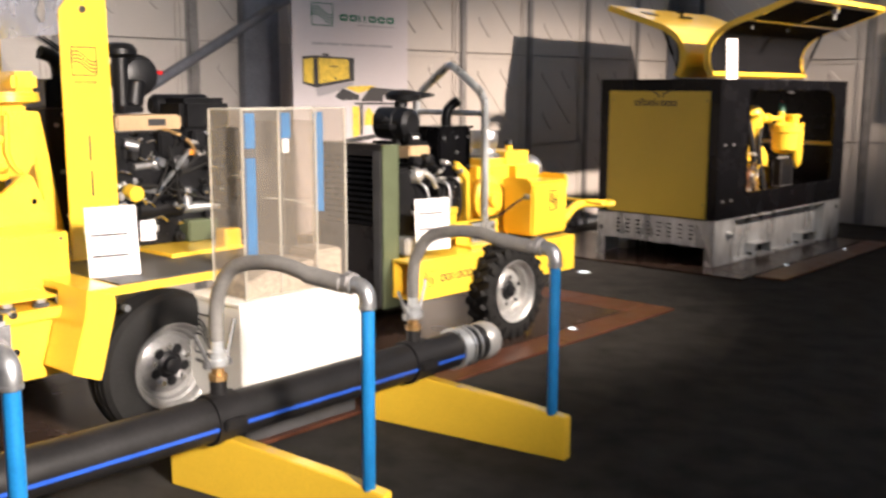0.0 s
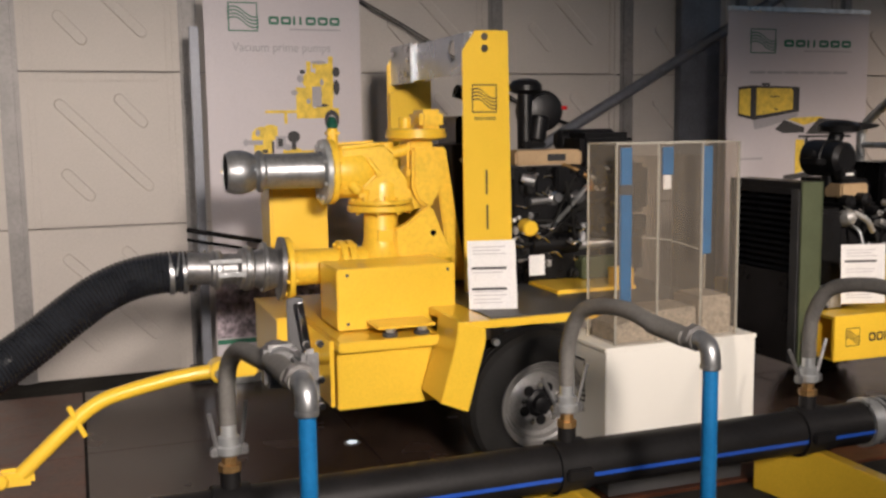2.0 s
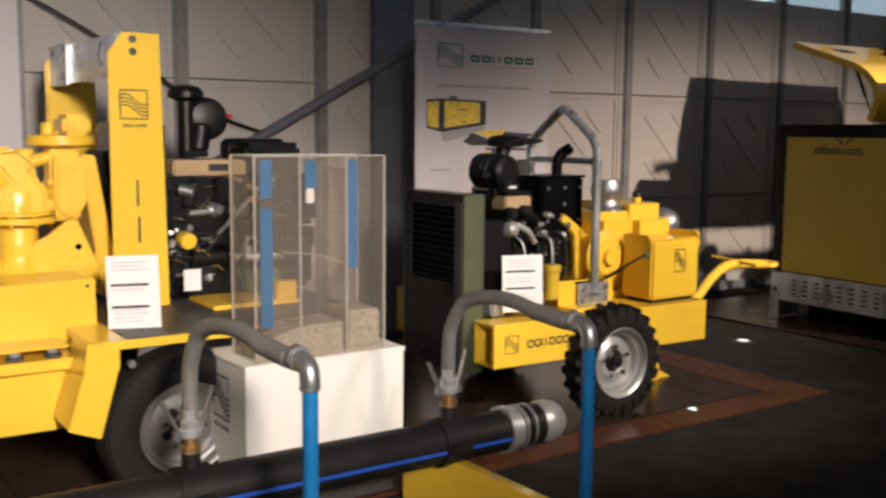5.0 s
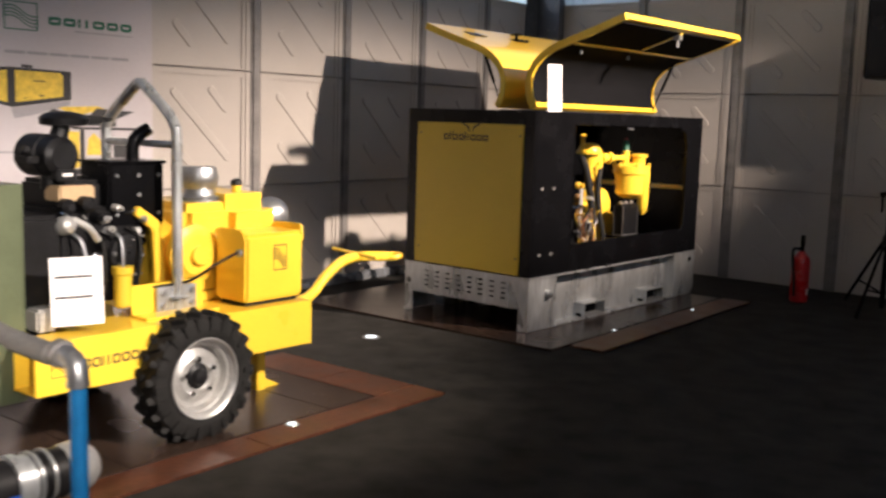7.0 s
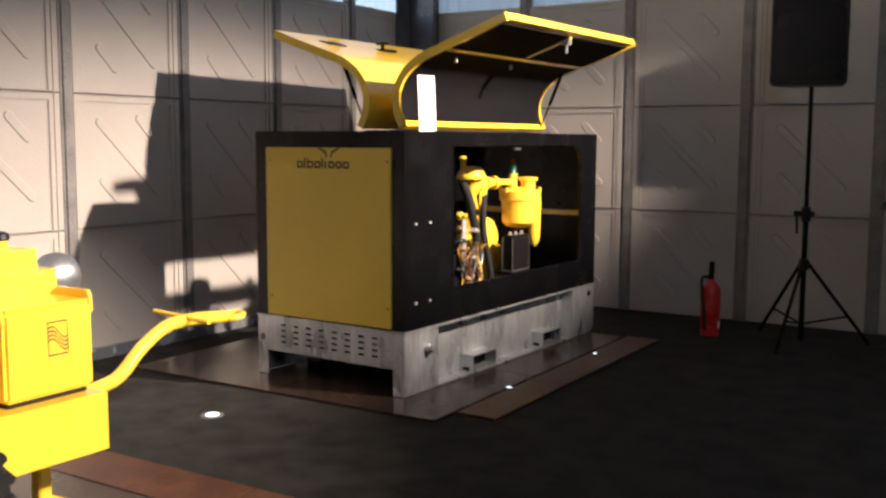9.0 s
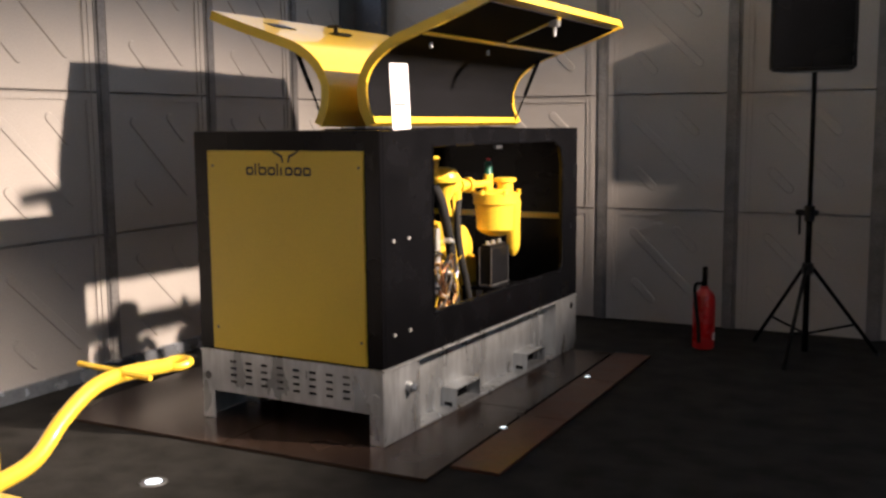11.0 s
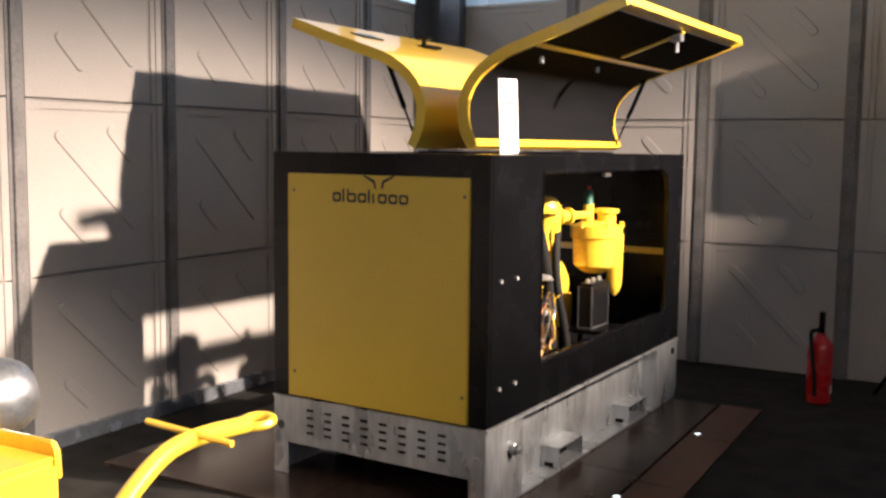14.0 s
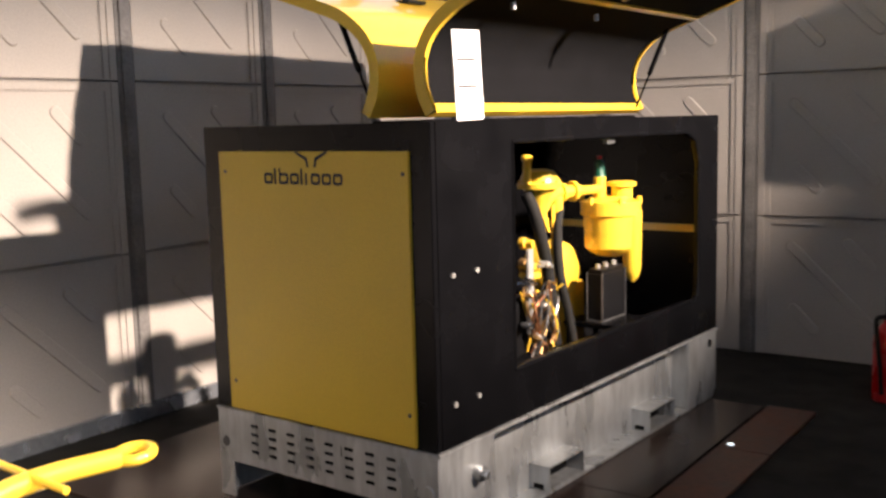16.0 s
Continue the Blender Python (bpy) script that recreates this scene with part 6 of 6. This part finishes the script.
# ---- pipe manifold ----
def build_manifold():
    m = thing("pipe_manifold", (-3.1, 2.7, 0), "black polyethylene pipe with a blue stripe and hose risers", "pipe")
    px, pz, r = -3.10, 0.305, 0.085
    pp = part("main_pipe", rod((px, -1.6, pz), (px, 4.00, pz), r, 32), PIPE, m, "black polyethylene pipe")
    ang = radians(-10)
    pts = [(px + (r + 0.0015) * math.cos(ang + d), pz + (r + 0.0015) * math.sin(ang + d)) for d in (-0.09, -0.03, 0.03, 0.09)]
    st = bmesh.new()
    lo = [st.verts.new((x, -1.6, z)) for x, z in pts]
    hi = [st.verts.new((x, 3.97, z)) for x, z in pts]
    for k in range(3):
        st.faces.new((lo[k], lo[k + 1], hi[k + 1], hi[k]))
    part("stripe", st, STRIPE, pp, "blue stripe")
    cap = part("end_coupling", lathe((px, 3.88, pz), (px, 5, pz), [(0, 0.086), (0.0, 0.099), (0.03, 0.099), (0.032, 0.088), (0.07, 0.088)], 32), GALV, m, "galvanised end coupling")
    part("coupling_ring", [rod((px, y, pz), (px, y + 0.014, pz), 0.096, 32, 0.003) for y in (3.955, 4.0)], GALV, cap)
    part("neck", rod((px, 3.95, pz), (px, 4.09, pz), 0.087, 32), PIPE, cap)
    part("end_ball", lathe((px, 4.06, pz), (px, 5, pz), [(0, 0.084), (0.02, 0.092), (0.06, 0.094), (0.10, 0.083), (0.13, 0.06), (0.147, 0.03), (0.15, 0.008)], 32), RIM, cap)
    for y in (1.375, 2.56, 3.617):
        sd = part("pipe_saddle", merge(lathe((px, y - 0.06, pz), (px, y + 0.06, pz), [(0, r + 0.002), (0, r + 0.012), (0.12, r + 0.012), (0.12, r + 0.002)], 28), rod((px, y, pz + r - 0.01), (px, y, pz + r + 0.07), 0.032, 16, 0.004), box(px + r - 0.01, px + r + 0.03, y - 0.05, y + 0.05, pz - 0.02, pz + 0.02, 0.006)), PIPE, m)
        part("brass_fitting", lathe((px, y, pz + r + 0.06), (px, y, 2), [(0, 0.03), (0.0, 0.036), (0.022, 0.036), (0.024, 0.024), (0.05, 0.024)], 8), BRASS, sd, "brass fitting")
        cz = pz + r + 0.11
        cp = part("lever_coupling", lathe((px, y, cz), (px, y, 2), [(0, 0.03), (0.008, 0.040), (0.03, 0.040), (0.034, 0.032), (0.06, 0.034), (0.065, 0.026), (0.12, 0.024)], 20), GALV, m, "grey lever coupling")
        for s in (-1, 1):
            part("lever", merge(rod((px, y + s * 0.036, cz + 0.012), (px + 0.004, y + s * ((0.078 if s > 0 else 0.10) if y > 2 else 0.058), cz + (0.17 if s > 0 else 0.14)), 0.0075, 6, 0.002), box(px - 0.014, px + 0.014, y + s * 0.045 - 0.014, y + s * 0.045 + 0.014, cz + 0.0, cz + 0.03, 0.004)), DULL, cp)
        # hose arc to the riser
        ez = 0.875
        yy = y + 0.10
        hx = -2.40
        k1 = 0.90 if y < 2 else 1.0
        hs = part("riser_hose", tube([(px, y, cz + 0.10), (px, y, cz + 0.17), (px + 0.012, y + 0.003, cz + 0.27), (px + 0.075, y + 0.012, cz + 0.37 * k1), (px + 0.18, y + 0.026, cz + 0.41 * k1), (px + 0.33, y + 0.047, cz + 0.42 * k1), (hx - 0.20, y + 0.072, ez + 0.012), (hx - 0.06, y + 0.092, ez + 0.004)], 0.0275, 16, 8), HOSE, m, "grey rubber hose")
        part("hose_clip", rod((hx - 0.26, y + 0.063, ez + 0.022), (hx - 0.10, y + 0.086, ez + 0.006), 0.031, 16, 0.003), HOSE, hs)
        el = part("elbow", merge(tube([(hx - 0.07, yy, ez + 0.008), (hx - 0.03, yy, ez + 0.004), (hx - 0.008, yy, ez - 0.010), (hx, yy, ez - 0.036), (hx, yy, ez - 0.066)], 0.029, 20), rod((hx, yy, ez - 0.068), (hx, yy, ez - 0.052), 0.031, 20, 0.003)), STEEL, m, "bright steel pipe elbow")
        part("union_nut", rod((hx - 0.10, yy, ez + 0.012), (hx - 0.065, yy, ez + 0.008), 0.040, 8, 0.004), POST, el)
        part("riser_pipe", rod((hx, yy, 0.185), (hx, yy, ez - 0.066), 0.023, 20), BLUE, m, "blue vertical riser pipe")
        sy = yy + 0.012
        ft = thing("support_plank", (-2.8, sy, 0), "yellow painted plank lying on edge under the pipe", "plank", "support planks")
        part("board", turned(prism([(-3.34, 0.001), (-2.33, 0.001), (-2.33, 0.185), (-2.50, 0.205), (-3.02, 0.245), (-3.10, 0.212), (-3.22, 0.225), (-3.34, 0.215)], "y", sy - 0.025, sy + 0.03, 0.004), pose(-2.36, sy, 0, 0, 0, 9.5) @ Matrix.Translation((2.36, -sy, 0))), YELLOW, ft)
    # gate valve on the first riser
    gx, gy = -2.66, 1.46
    v = part("gate_valve", merge(box(gx - 0.03, gx + 0.03, gy - 0.045, gy + 0.045, 0.82, 0.94, 0.012), rod((gx - 0.06, gy, 0.895), (gx + 0.05, gy, 0.89), 0.044, 18, 0.006), box(-2.53, -2.50, gy + 0.03, gy + 0.075, 0.80, 0.95, 0.012), box(gx - 0.02, -2.50, gy + 0.02, gy + 0.06, 0.84, 0.92, 0.01)), DULL, m, "grey lever valve")
    part("valve_bracket", box(gx - 0.01, gx + 0.004, gy + 0.025, gy + 0.070, 0.90, 1.06, 0.004), GREY, v, "dark slotted valve bracket")
    part("valve_lever", turned(box(-0.006, 0.006, -0.009, 0.009, 0, 0.22, 0.003), pose(gx + 0.03, gy + 0.085, 0.84, 9, 4, 0)), CHROME, v)
    part("bolt", bolts([(-2.50, gy + dy, z) for dy in (0.04, 0.075) for z in (0.80, 0.87, 0.965)], (1, 0, 0), 0.010, 0.014), CHROME, v)


# ---- banners ----
def build_banners():
    # tall banner with yellow pumps
    x, y0, y1, z1 = -5.95, 1.575, 2.545, 2.225
    b = thing("roll_up_banner", (x, (y0 + y1) / 2, 0.019), "pale roll-up banner printed with yellow pumps", "banner", "roll-up banners")

    def pl(u, v, h):
        return (x + 0.003 + h, u, v)
    part("sheet", box(x - 0.001, x + 0.002, y0, y1, 0.06, z1, 0), BANNER, b)
    part("base_case", box(x - 0.09, x + 0.09, y0 - 0.02, y1 + 0.02, 0.019, 0.075, 0.012), GALV, b)
    part("rear_pole", rod((x - 0.02, (y0 + y1) / 2, 0.07), (x - 0.02, (y0 + y1) / 2, z1), 0.01, 10), GALV, b)
    part("top_rail", box(x - 0.012, x + 0.012, y0 - 0.005, y1 + 0.005, z1 - 0.02, z1 + 0.01, 0.003), GALV, b)
    part("mark_print", waves(y0 + 0.145, y0 + 0.325, 2.005, 2.165, pl), GREENINK, b, "green square wave mark")
    part("name_print", word(y0 + 0.385, y0 + 0.845, 2.045, 2.11, "ooiiooo", pl), GREENINK, b, "row of green plain shapes")
    part("tag_print", bars([(y0 + 0.52, y0 + 0.845, 2.016, 2.024)], pl), GREYINK, b)
    txt = bpy.data.curves.new("banner_text", "FONT")
    txt.body, txt.size, txt.extrude = "Vacuum prime pumps", 0.072, 0.0004
    tmp = new("tmp_text", txt)
    me = bpy.data.meshes.new_from_object(tmp.evaluated_get(bpy.context.evaluated_depsgraph_get()))
    bpy.data.objects.remove(tmp)
    tb = bmesh.new()
    tb.from_mesh(me)
    wid = max(v.co.x for v in tb.verts)
    for vtx in tb.verts:
        vtx.co = Vector((x + 0.0045 + vtx.co.z, y0 + 0.165 + vtx.co.x * 0.61 / wid, 1.895 + vtx.co.y))
    part("text_print", tb, GREYINK, b, "grey words Vacuum prime pumps")
    # printed pump pictures, in flat pieces
    def blob(cu, cv, s):
        def spots(items, d):
            bb = None
            for u, v, w, h in items:
                n = 14
                b1 = bmesh.new()
                b1.faces.new([b1.verts.new((x + 0.0035 + d, cu + s * (u + w * math.cos(2 * math.pi * k / n)), cv + s * (v + h * math.sin(2 * math.pi * k / n)))) for k in range(n)])
                bb = join(bb, b1) if bb else b1
            return bb

        def rects(items, d):
            return bars([(cu + s * a, cu + s * c, cv + s * e, cv + s * f) for a, c, e, f in items], lambda u, v, h: (x + 0.0035 + d, u, v))
        yel = [(-0.13, 0.15, -0.16, -0.10), (-0.13, -0.02, -0.10, 0.02), (0.00, 0.11, -0.10, 0.14), (0.085, 0.115, -0.05, 0.20), (-0.06, -0.03, 0.02, 0.17), (-0.02, 0.09, 0.13, 0.16), (-0.33, -0.13, -0.128, -0.112), (-0.21, -0.19, -0.19, -0.12)]
        part("pump_picture", [rects([r], 0.0004 + 0.00005 * k) for k, r in enumerate(yel)] + [spots([q], 0.0008) for q in ((-0.03, 0.06, 0.06, 0.05), (-0.07, -0.03, 0.05, 0.05))], YELLOWINK, b, "printed yellow pump")
        part("grey_picture", [spots([q], 0.0010) for q in ((-0.10, 0.07, 0.022, 0.022), (-0.14, -0.01, 0.022, 0.016), (0.02, 0.165, 0.05, 0.010), (-0.05, -0.06, 0.014, 0.016), (0.04, 0.05, 0.012, 0.02))], GREYINK, b)
        part("dark_picture", [spots([q], 0.0013) for q in ((0.135, 0.11, 0.025, 0.03), (0.135, 0.02, 0.022, 0.045), (0.03, -0.02, 0.008, 0.03), (-0.085, 0.11, 0.018, 0.012), (0.03, -0.085, 0.05, 0.010))], INK, b)
        part("wheel_picture", spots([(0.10, -0.17, 0.05, 0.06)], 0.0016), INK, b)
        part("rim_picture", spots([(0.10, -0.17, 0.024, 0.03)], 0.0020), GREYINK, b)
    blob(2.25, 1.675, 0.98)
    part("engine_picture", bars([(2.225, 2.285, 1.585, 1.70)], lambda u, v, h: (x + 0.0058, u, v)), GREYINK, b)

    def oval(u, v, w, h, d, n=16):
        b1 = bmesh.new()
        b1.faces.new([b1.verts.new((x + 0.0035 + d, u + w * math.cos(2 * math.pi * k / n), v + h * math.sin(2 * math.pi * k / n))) for k in range(n)])
        return b1

    def slab(u0, u1, v0, v1, d):
        return bars([(u0, u1, v0, v1)], lambda u, v, h: (x + 0.0035 + d, u, v))
    part("pump_picture", [oval(1.905, 1.415, 0.07, 0.06, 0.0004), slab(1.85, 1.97, 1.31, 1.40, 0.0006), slab(1.94, 2.0, 1.40, 1.475, 0.0005), slab(2.03, 2.23, 1.285, 1.335, 0.0007), oval(2.09, 1.335, 0.06, 0.018, 0.0008), slab(1.85, 2.22, 1.15, 1.285, 0.0005), slab(1.64, 1.80, 1.222, 1.232, 0.0005), oval(1.955, 1.47, 0.035, 0.016, 0.0009)], YELLOWINK, b, "printed yellow skid pump")
    part("grey_picture", [slab(1.80, 1.905, 1.372, 1.398, 0.0011), oval(1.80, 1.385, 0.016, 0.02, 0.0012), slab(1.985, 2.05, 1.345, 1.42, 0.0011), oval(2.06, 1.355, 0.03, 0.018, 0.0013), oval(1.875, 1.44, 0.014, 0.02, 0.0014)], GREYINK, b)
    part("dark_picture", [oval(2.10, 1.414, 0.04, 0.034, 0.0014), slab(2.085, 2.115, 1.34, 1.40, 0.0013), slab(2.0, 2.03, 1.36, 1.405, 0.0016), slab(1.90, 1.935, 1.325, 1.345, 0.0013), slab(1.96, 1.975, 1.32, 1.39, 0.0015)], INK, b)
    part("photo_print", bars([(y0 + 0.005, y1 - 0.005, 0.27, 0.66)], pl), PHOTO, b, "dark printed photograph")
    part("green_line", bars([(y0 + 0.005, y1 - 0.005, 0.235, 0.262)], pl), GREENINK, b)
    part("yellow_band", bars([(y0 + 0.005, y1 - 0.005, 0.08, 0.125)], pl), YELLOWINK, b)
    part("band_text", bars([(y0 + 0.16, y0 + 0.60, 0.093, 0.110)], lambda u, v, h: (x + 0.005, u, v)), INK, b)
    part("edge_pole", box(x - 0.06, x - 0.02, y0 - 0.085, y0 - 0.03, 0.02, 2.03, 0.004), BRACE, b)
    part("edge_foot", box(x - 0.16, x + 0.05, y0 - 0.16, y0 - 0.01, 0.019, 0.10, 0.008), BLACK, b)
    b.location += Vector((0.03, 0.105, 0))
    b.scale = (1, 0.95, 1.035)
    # second banner
    x, y0, y1, z1 = -5.95, 5.32, 6.51, 2.275
    c = thing("roll_up_banner", (x, (y0 + y1) / 2, 0.019), "pale roll-up banner printed with boxed generator sets", "banner", "roll-up banners")

    def pq(u, v, h):
        return (x + 0.003 + h, u, v)
    part("sheet", box(x - 0.001, x + 0.002, y0, y1, 0.06, z1, 0), BANNER, c)
    part("base_case", box(x - 0.09, x + 0.09, y0 - 0.02, y1 + 0.02, 0.019, 0.075, 0.012), GALV, c)
    part("rear_pole", rod((x - 0.02, (y0 + y1) / 2, 0.07), (x - 0.02, (y0 + y1) / 2, z1), 0.01, 10), GALV, c)
    part("top_rail", box(x - 0.012, x + 0.012, y0 - 0.005, y1 + 0.005, z1 - 0.02, z1 + 0.01, 0.003), GALV, c)
    part("mark_print", waves(5.50, 5.71, 1.975, 2.14, pq), GREENINK, c, "dark green square wave mark")
    part("name_print", word(5.77, 6.36, 2.02, 2.09, "ooiiooo", pq), GREENINK, c, "row of green plain shapes")
    part("tag_print", bars([(5.95, 6.36, 1.99, 1.998)], pq), GREYINK, c)
    part("text_print", [bars([(5.50 + 0.14 * k, 5.50 + 0.14 * k + 0.128, 1.838, 1.856)], pq) for k in range(6)], GREYINK, c, "grey plain bars of writing")

    def flat(outline, d):
        """One flat printed shape on the second banner; d keeps the layers apart."""
        b1 = bmesh.new()
        b1.faces.new([b1.verts.new((x + 0.004 + d, u, v)) for u, v in outline])
        return b1
    u, v = 5.41, 1.535
    part("generator_picture", [flat([(u + a, v + e) for a, e in ((0.0, 0.02), (0.13, -0.01), (0.51, 0.045), (0.51, 0.215), (0.115, 0.225), (0.0, 0.215))], 0.0), flat([(u + a, v + e) for a, e in ((0.19, 0.226), (0.26, 0.224), (0.26, 0.24), (0.19, 0.242))], 0.0)], INK, c, "printed dark generator box")
    part("generator_panel", [flat([(u + a, v + e) for a, e in ((0.008, 0.035), (0.100, 0.018), (0.100, 0.205), (0.008, 0.195))], 0.0008), flat([(u + a, v + e) for a, e in ((0.15, 0.02), (0.455, 0.062), (0.455, 0.185), (0.44, 0.203), (0.15, 0.207))], 0.0008)], YELLOWINK, c, "printed yellow panels")
    part("panel_print", bars([(u + 0.265, u + 0.34, v + 0.145, v + 0.152), (u + 0.20, u + 0.22, v + 0.042, v + 0.047), (u + 0.30, u + 0.33, v + 0.058, v + 0.066)], lambda a, e, h: (x + 0.0056, a, e)), INK, c)
    part("generator_base", flat([(u + a, v + e) for a, e in ((0.12, -0.014), (0.14, -0.075), (0.25, -0.055), (0.50, 0.012), (0.50, 0.040))], 0.0004), GREYINK, c)
    part("open_door_picture", flat([(5.796, 1.535), (5.966, 1.485), (6.152, 1.53), (6.10, 1.545)], 0.0), YELLOWINK, c)
    part("door_lining_picture", [flat([(5.72, 1.46), (5.79, 1.432), (5.97, 1.435), (5.97, 1.47), (5.796, 1.525)], 0.0004), flat([(5.98, 1.425), (6.229, 1.42), (6.229, 1.465), (6.368, 1.517), (6.09, 1.532)], 0.0004)], INK, c)
    part("open_frame_picture", [flat(o, 0.0004) for o in ([(5.92, 1.40), (6.38, 1.395), (6.38, 1.412), (5.92, 1.415)], [(5.975, 1.17), (6.005, 1.17), (6.005, 1.398), (5.975, 1.398)], [(6.21, 1.22), (6.33, 1.22), (6.33, 1.33), (6.21, 1.33)], [(5.80, 1.10), (6.36, 1.16), (6.36, 1.19), (5.80, 1.14)])], INK, c)
    part("inner_picture", [flat(o, 0.0008) for o in ([(5.897, 1.15), (5.97, 1.165), (5.97, 1.385), (5.897, 1.388)], [(6.02, 1.24), (6.12, 1.24), (6.12, 1.33), (6.07, 1.38), (6.03, 1.34)])], YELLOWINK, c)
    part("caption_print", bars([(5.44, 5.62, 1.255, 1.268)], pq), GREYINK, c)
    c.location += Vector((0.24, -0.20, 0))


# ---- loudspeaker, extinguisher ----
def build_corner():
    sx, sy = -2.295, 11.28
    st = thing("speaker_stand", (sx, sy, 0), "black tripod loudspeaker stand", "stand")
    part("pole", merge(rod((sx, sy, 0.03), (sx, sy, 1.05), 0.022, 14, 0.003), rod((sx, sy, 0.98), (sx, sy, 1.97), 0.017, 14)), BLACK, st)
    part("collar", merge(rod((sx, sy, 0.95), (sx, sy, 1.06), 0.035, 14, 0.004), box(sx - 0.09, sx + 0.06, sy - 0.02, sy + 0.02, 0.99, 1.03, 0.006)), PLASTIC, st)
    part("cable_loop", tube([(sx - 0.06 + 0.0 * k, sy - 0.03 + 0.012 * math.sin(k), 0.93 - 0.07 * math.cos(k * 0.8)) for k in range(9)], 0.008, 8), PLASTIC, st)
    part("hub", rod((sx, sy, 0.58), (sx, sy, 0.66), 0.04, 14, 0.004), PLASTIC, st)
    for a in (262, 22, 142):
        dx, dy = math.cos(radians(a)), math.sin(radians(a))
        lg = part("leg", rod((sx + 0.03 * dx, sy + 0.03 * dy, 0.63), (sx + 0.50 * dx, sy + 0.50 * dy, 0.015), 0.014, 10), BLACK, st)
        part("brace", rod((sx + 0.02 * dx, sy + 0.02 * dy, 0.16), (sx + 0.34 * dx, sy + 0.34 * dy, 0.225), 0.009, 8), BLACK, st)
        part("rubber_foot", rod((sx + 0.49 * dx, sy + 0.49 * dy, 0.001), (sx + 0.50 * dx, sy + 0.50 * dy, 0.03), 0.018, 10, 0.003), RUBBER, lg)
    sp = thing("loudspeaker", (sx, sy, 1.97), "black loudspeaker on a tripod stand", "loudspeaker")
    part("cabinet", prism([(sx - 0.28, sy - 0.16), (sx + 0.28, sy - 0.16), (sx + 0.20, sy + 0.18), (sx - 0.20, sy + 0.18)], "z", 1.975, 2.65, 0.015), PLASTIC, sp)
    part("front_grille", box(sx - 0.255, sx + 0.255, sy - 0.168, sy - 0.158, 2.0, 2.62, 0.004), BLACK, sp)
    ex, ey, r = -2.99, 11.22, 0.080
    e = thing("fire_extinguisher", (ex, ey, 0), "red fire extinguisher with a black hose on the carpet", "fire extinguisher")
    bd = part("cylinder", lathe((ex, ey, 0), (ex, ey, 1), [(0.002, r * 0.9), (0.012, r), (0.36, r), (0.40, r * 0.88), (0.43, r * 0.55), (0.445, 0.03), (0.46, 0.028)], 32), RED, e)
    part("label", prism([(ex + (r + 0.001) * math.cos(radians(a)), ey + (r + 0.001) * math.sin(radians(a))) for a in (2, -7, -16, -25)] + [(ex + (r - 0.004) * math.cos(radians(a)), ey + (r - 0.004) * math.sin(radians(a))) for a in (-25, -16, -7, 2)], "z", 0.07, 0.125, 0), PAPER, bd, "small pale label")
    part("valve", merge(rod((ex, ey, 0.455), (ex, ey, 0.50), 0.022, 12, 0.003), box(ex - 0.016, ex + 0.02, ey - 0.012, ey + 0.03, 0.495, 0.60, 0.006)), BLACK, e)
    part("discharge_hose", tube([(ex - 0.02, ey - 0.02, 0.48), (ex - 0.05, ey - 0.075, 0.47), (ex - 0.04, ey - 0.098, 0.36), (ex - 0.02, ey - 0.10, 0.20), (ex - 0.01, ey - 0.098, 0.06)], 0.013, 10), RUBBER, e)

    # palm beside the loudspeaker
    cx, cy = -0.77, 11.12
    pl = thing("potted_palm", (cx, cy, 0), "dark green potted palm with arching fronds", "plant")
    part("pot", lathe((cx, cy, 0.002), (cx, cy, 1), [(0, 0.13), (0.01, 0.15), (0.28, 0.19), (0.31, 0.195), (0.31, 0.175), (0.27, 0.17)], 28), PLASTIC, pl, "black plastic pot")
    part("soil", lathe((cx, cy, 0.24), (cx, cy, 1), [(0, 0.165), (0.03, 0.168)], 24), SOIL, pl)
    rng = random.Random(3)
    for k, (az, reach, rise) in enumerate(((186, 0.88, 0.42), (150, 0.70, 0.66), (214, 0.75, 0.60), (250, 0.72, 0.40), (290, 0.70, 0.62), (330, 0.76, 0.44), (20, 0.60, 0.60), (70, 0.55, 0.50), (178, 0.62, 0.16), (265, 0.45, 0.85))):
        d = Vector((math.cos(radians(az)), math.sin(radians(az)), 0))
        side = Vector((-d.y, d.x, 0))
        a0 = Vector((cx, cy, 0.26)) + d * 0.05
        mid = [a0, a0 + d * 0.10 + Vector((0, 0, 0.40)), a0 + d * reach * 0.5 + Vector((0, 0, 0.55 + rise)), a0 + d * reach * 0.8 + Vector((0, 0, 0.56 + rise)), a0 + d * reach + Vector((0, 0, 0.46 + rise))]
        fr = part("frond", tube(mid, 0.007, 7, 6), LEAF, pl)
        path = spline(mid, 10)
        lf = bmesh.new()
        for j in range(int(len(path) * 0.45), len(path) - 1):
            f = (j / len(path) - 0.45) / 0.55
            length = 0.24 * math.sin(math.pi * (0.18 + 0.75 * f))
            fwd = (path[j + 1] - path[j]).normalized()
            for sg in (-1, 1):
                tip = path[j] + (side * sg * 0.8 + fwd * 0.7 + Vector((0, 0, -0.35 + 0.15 * rng.uniform(-1, 1)))) * length
                m1 = path[j].lerp(tip, 0.5) + Vector((0, 0, 0.02))
                w1 = fwd * 0.011
                v0, v1, v2, v3 = (lf.verts.new(q) for q in (path[j], m1 - w1, tip, m1 + w1))
                lf.faces.new((v0, v1, v2, v3))
        part("leaflets", lf, LEAF, fr)


build_genset()
build_large_pump()
build_small_pump()
build_tank()
build_manifold()
build_banners()
build_corner()
build_boards()
build_walls()
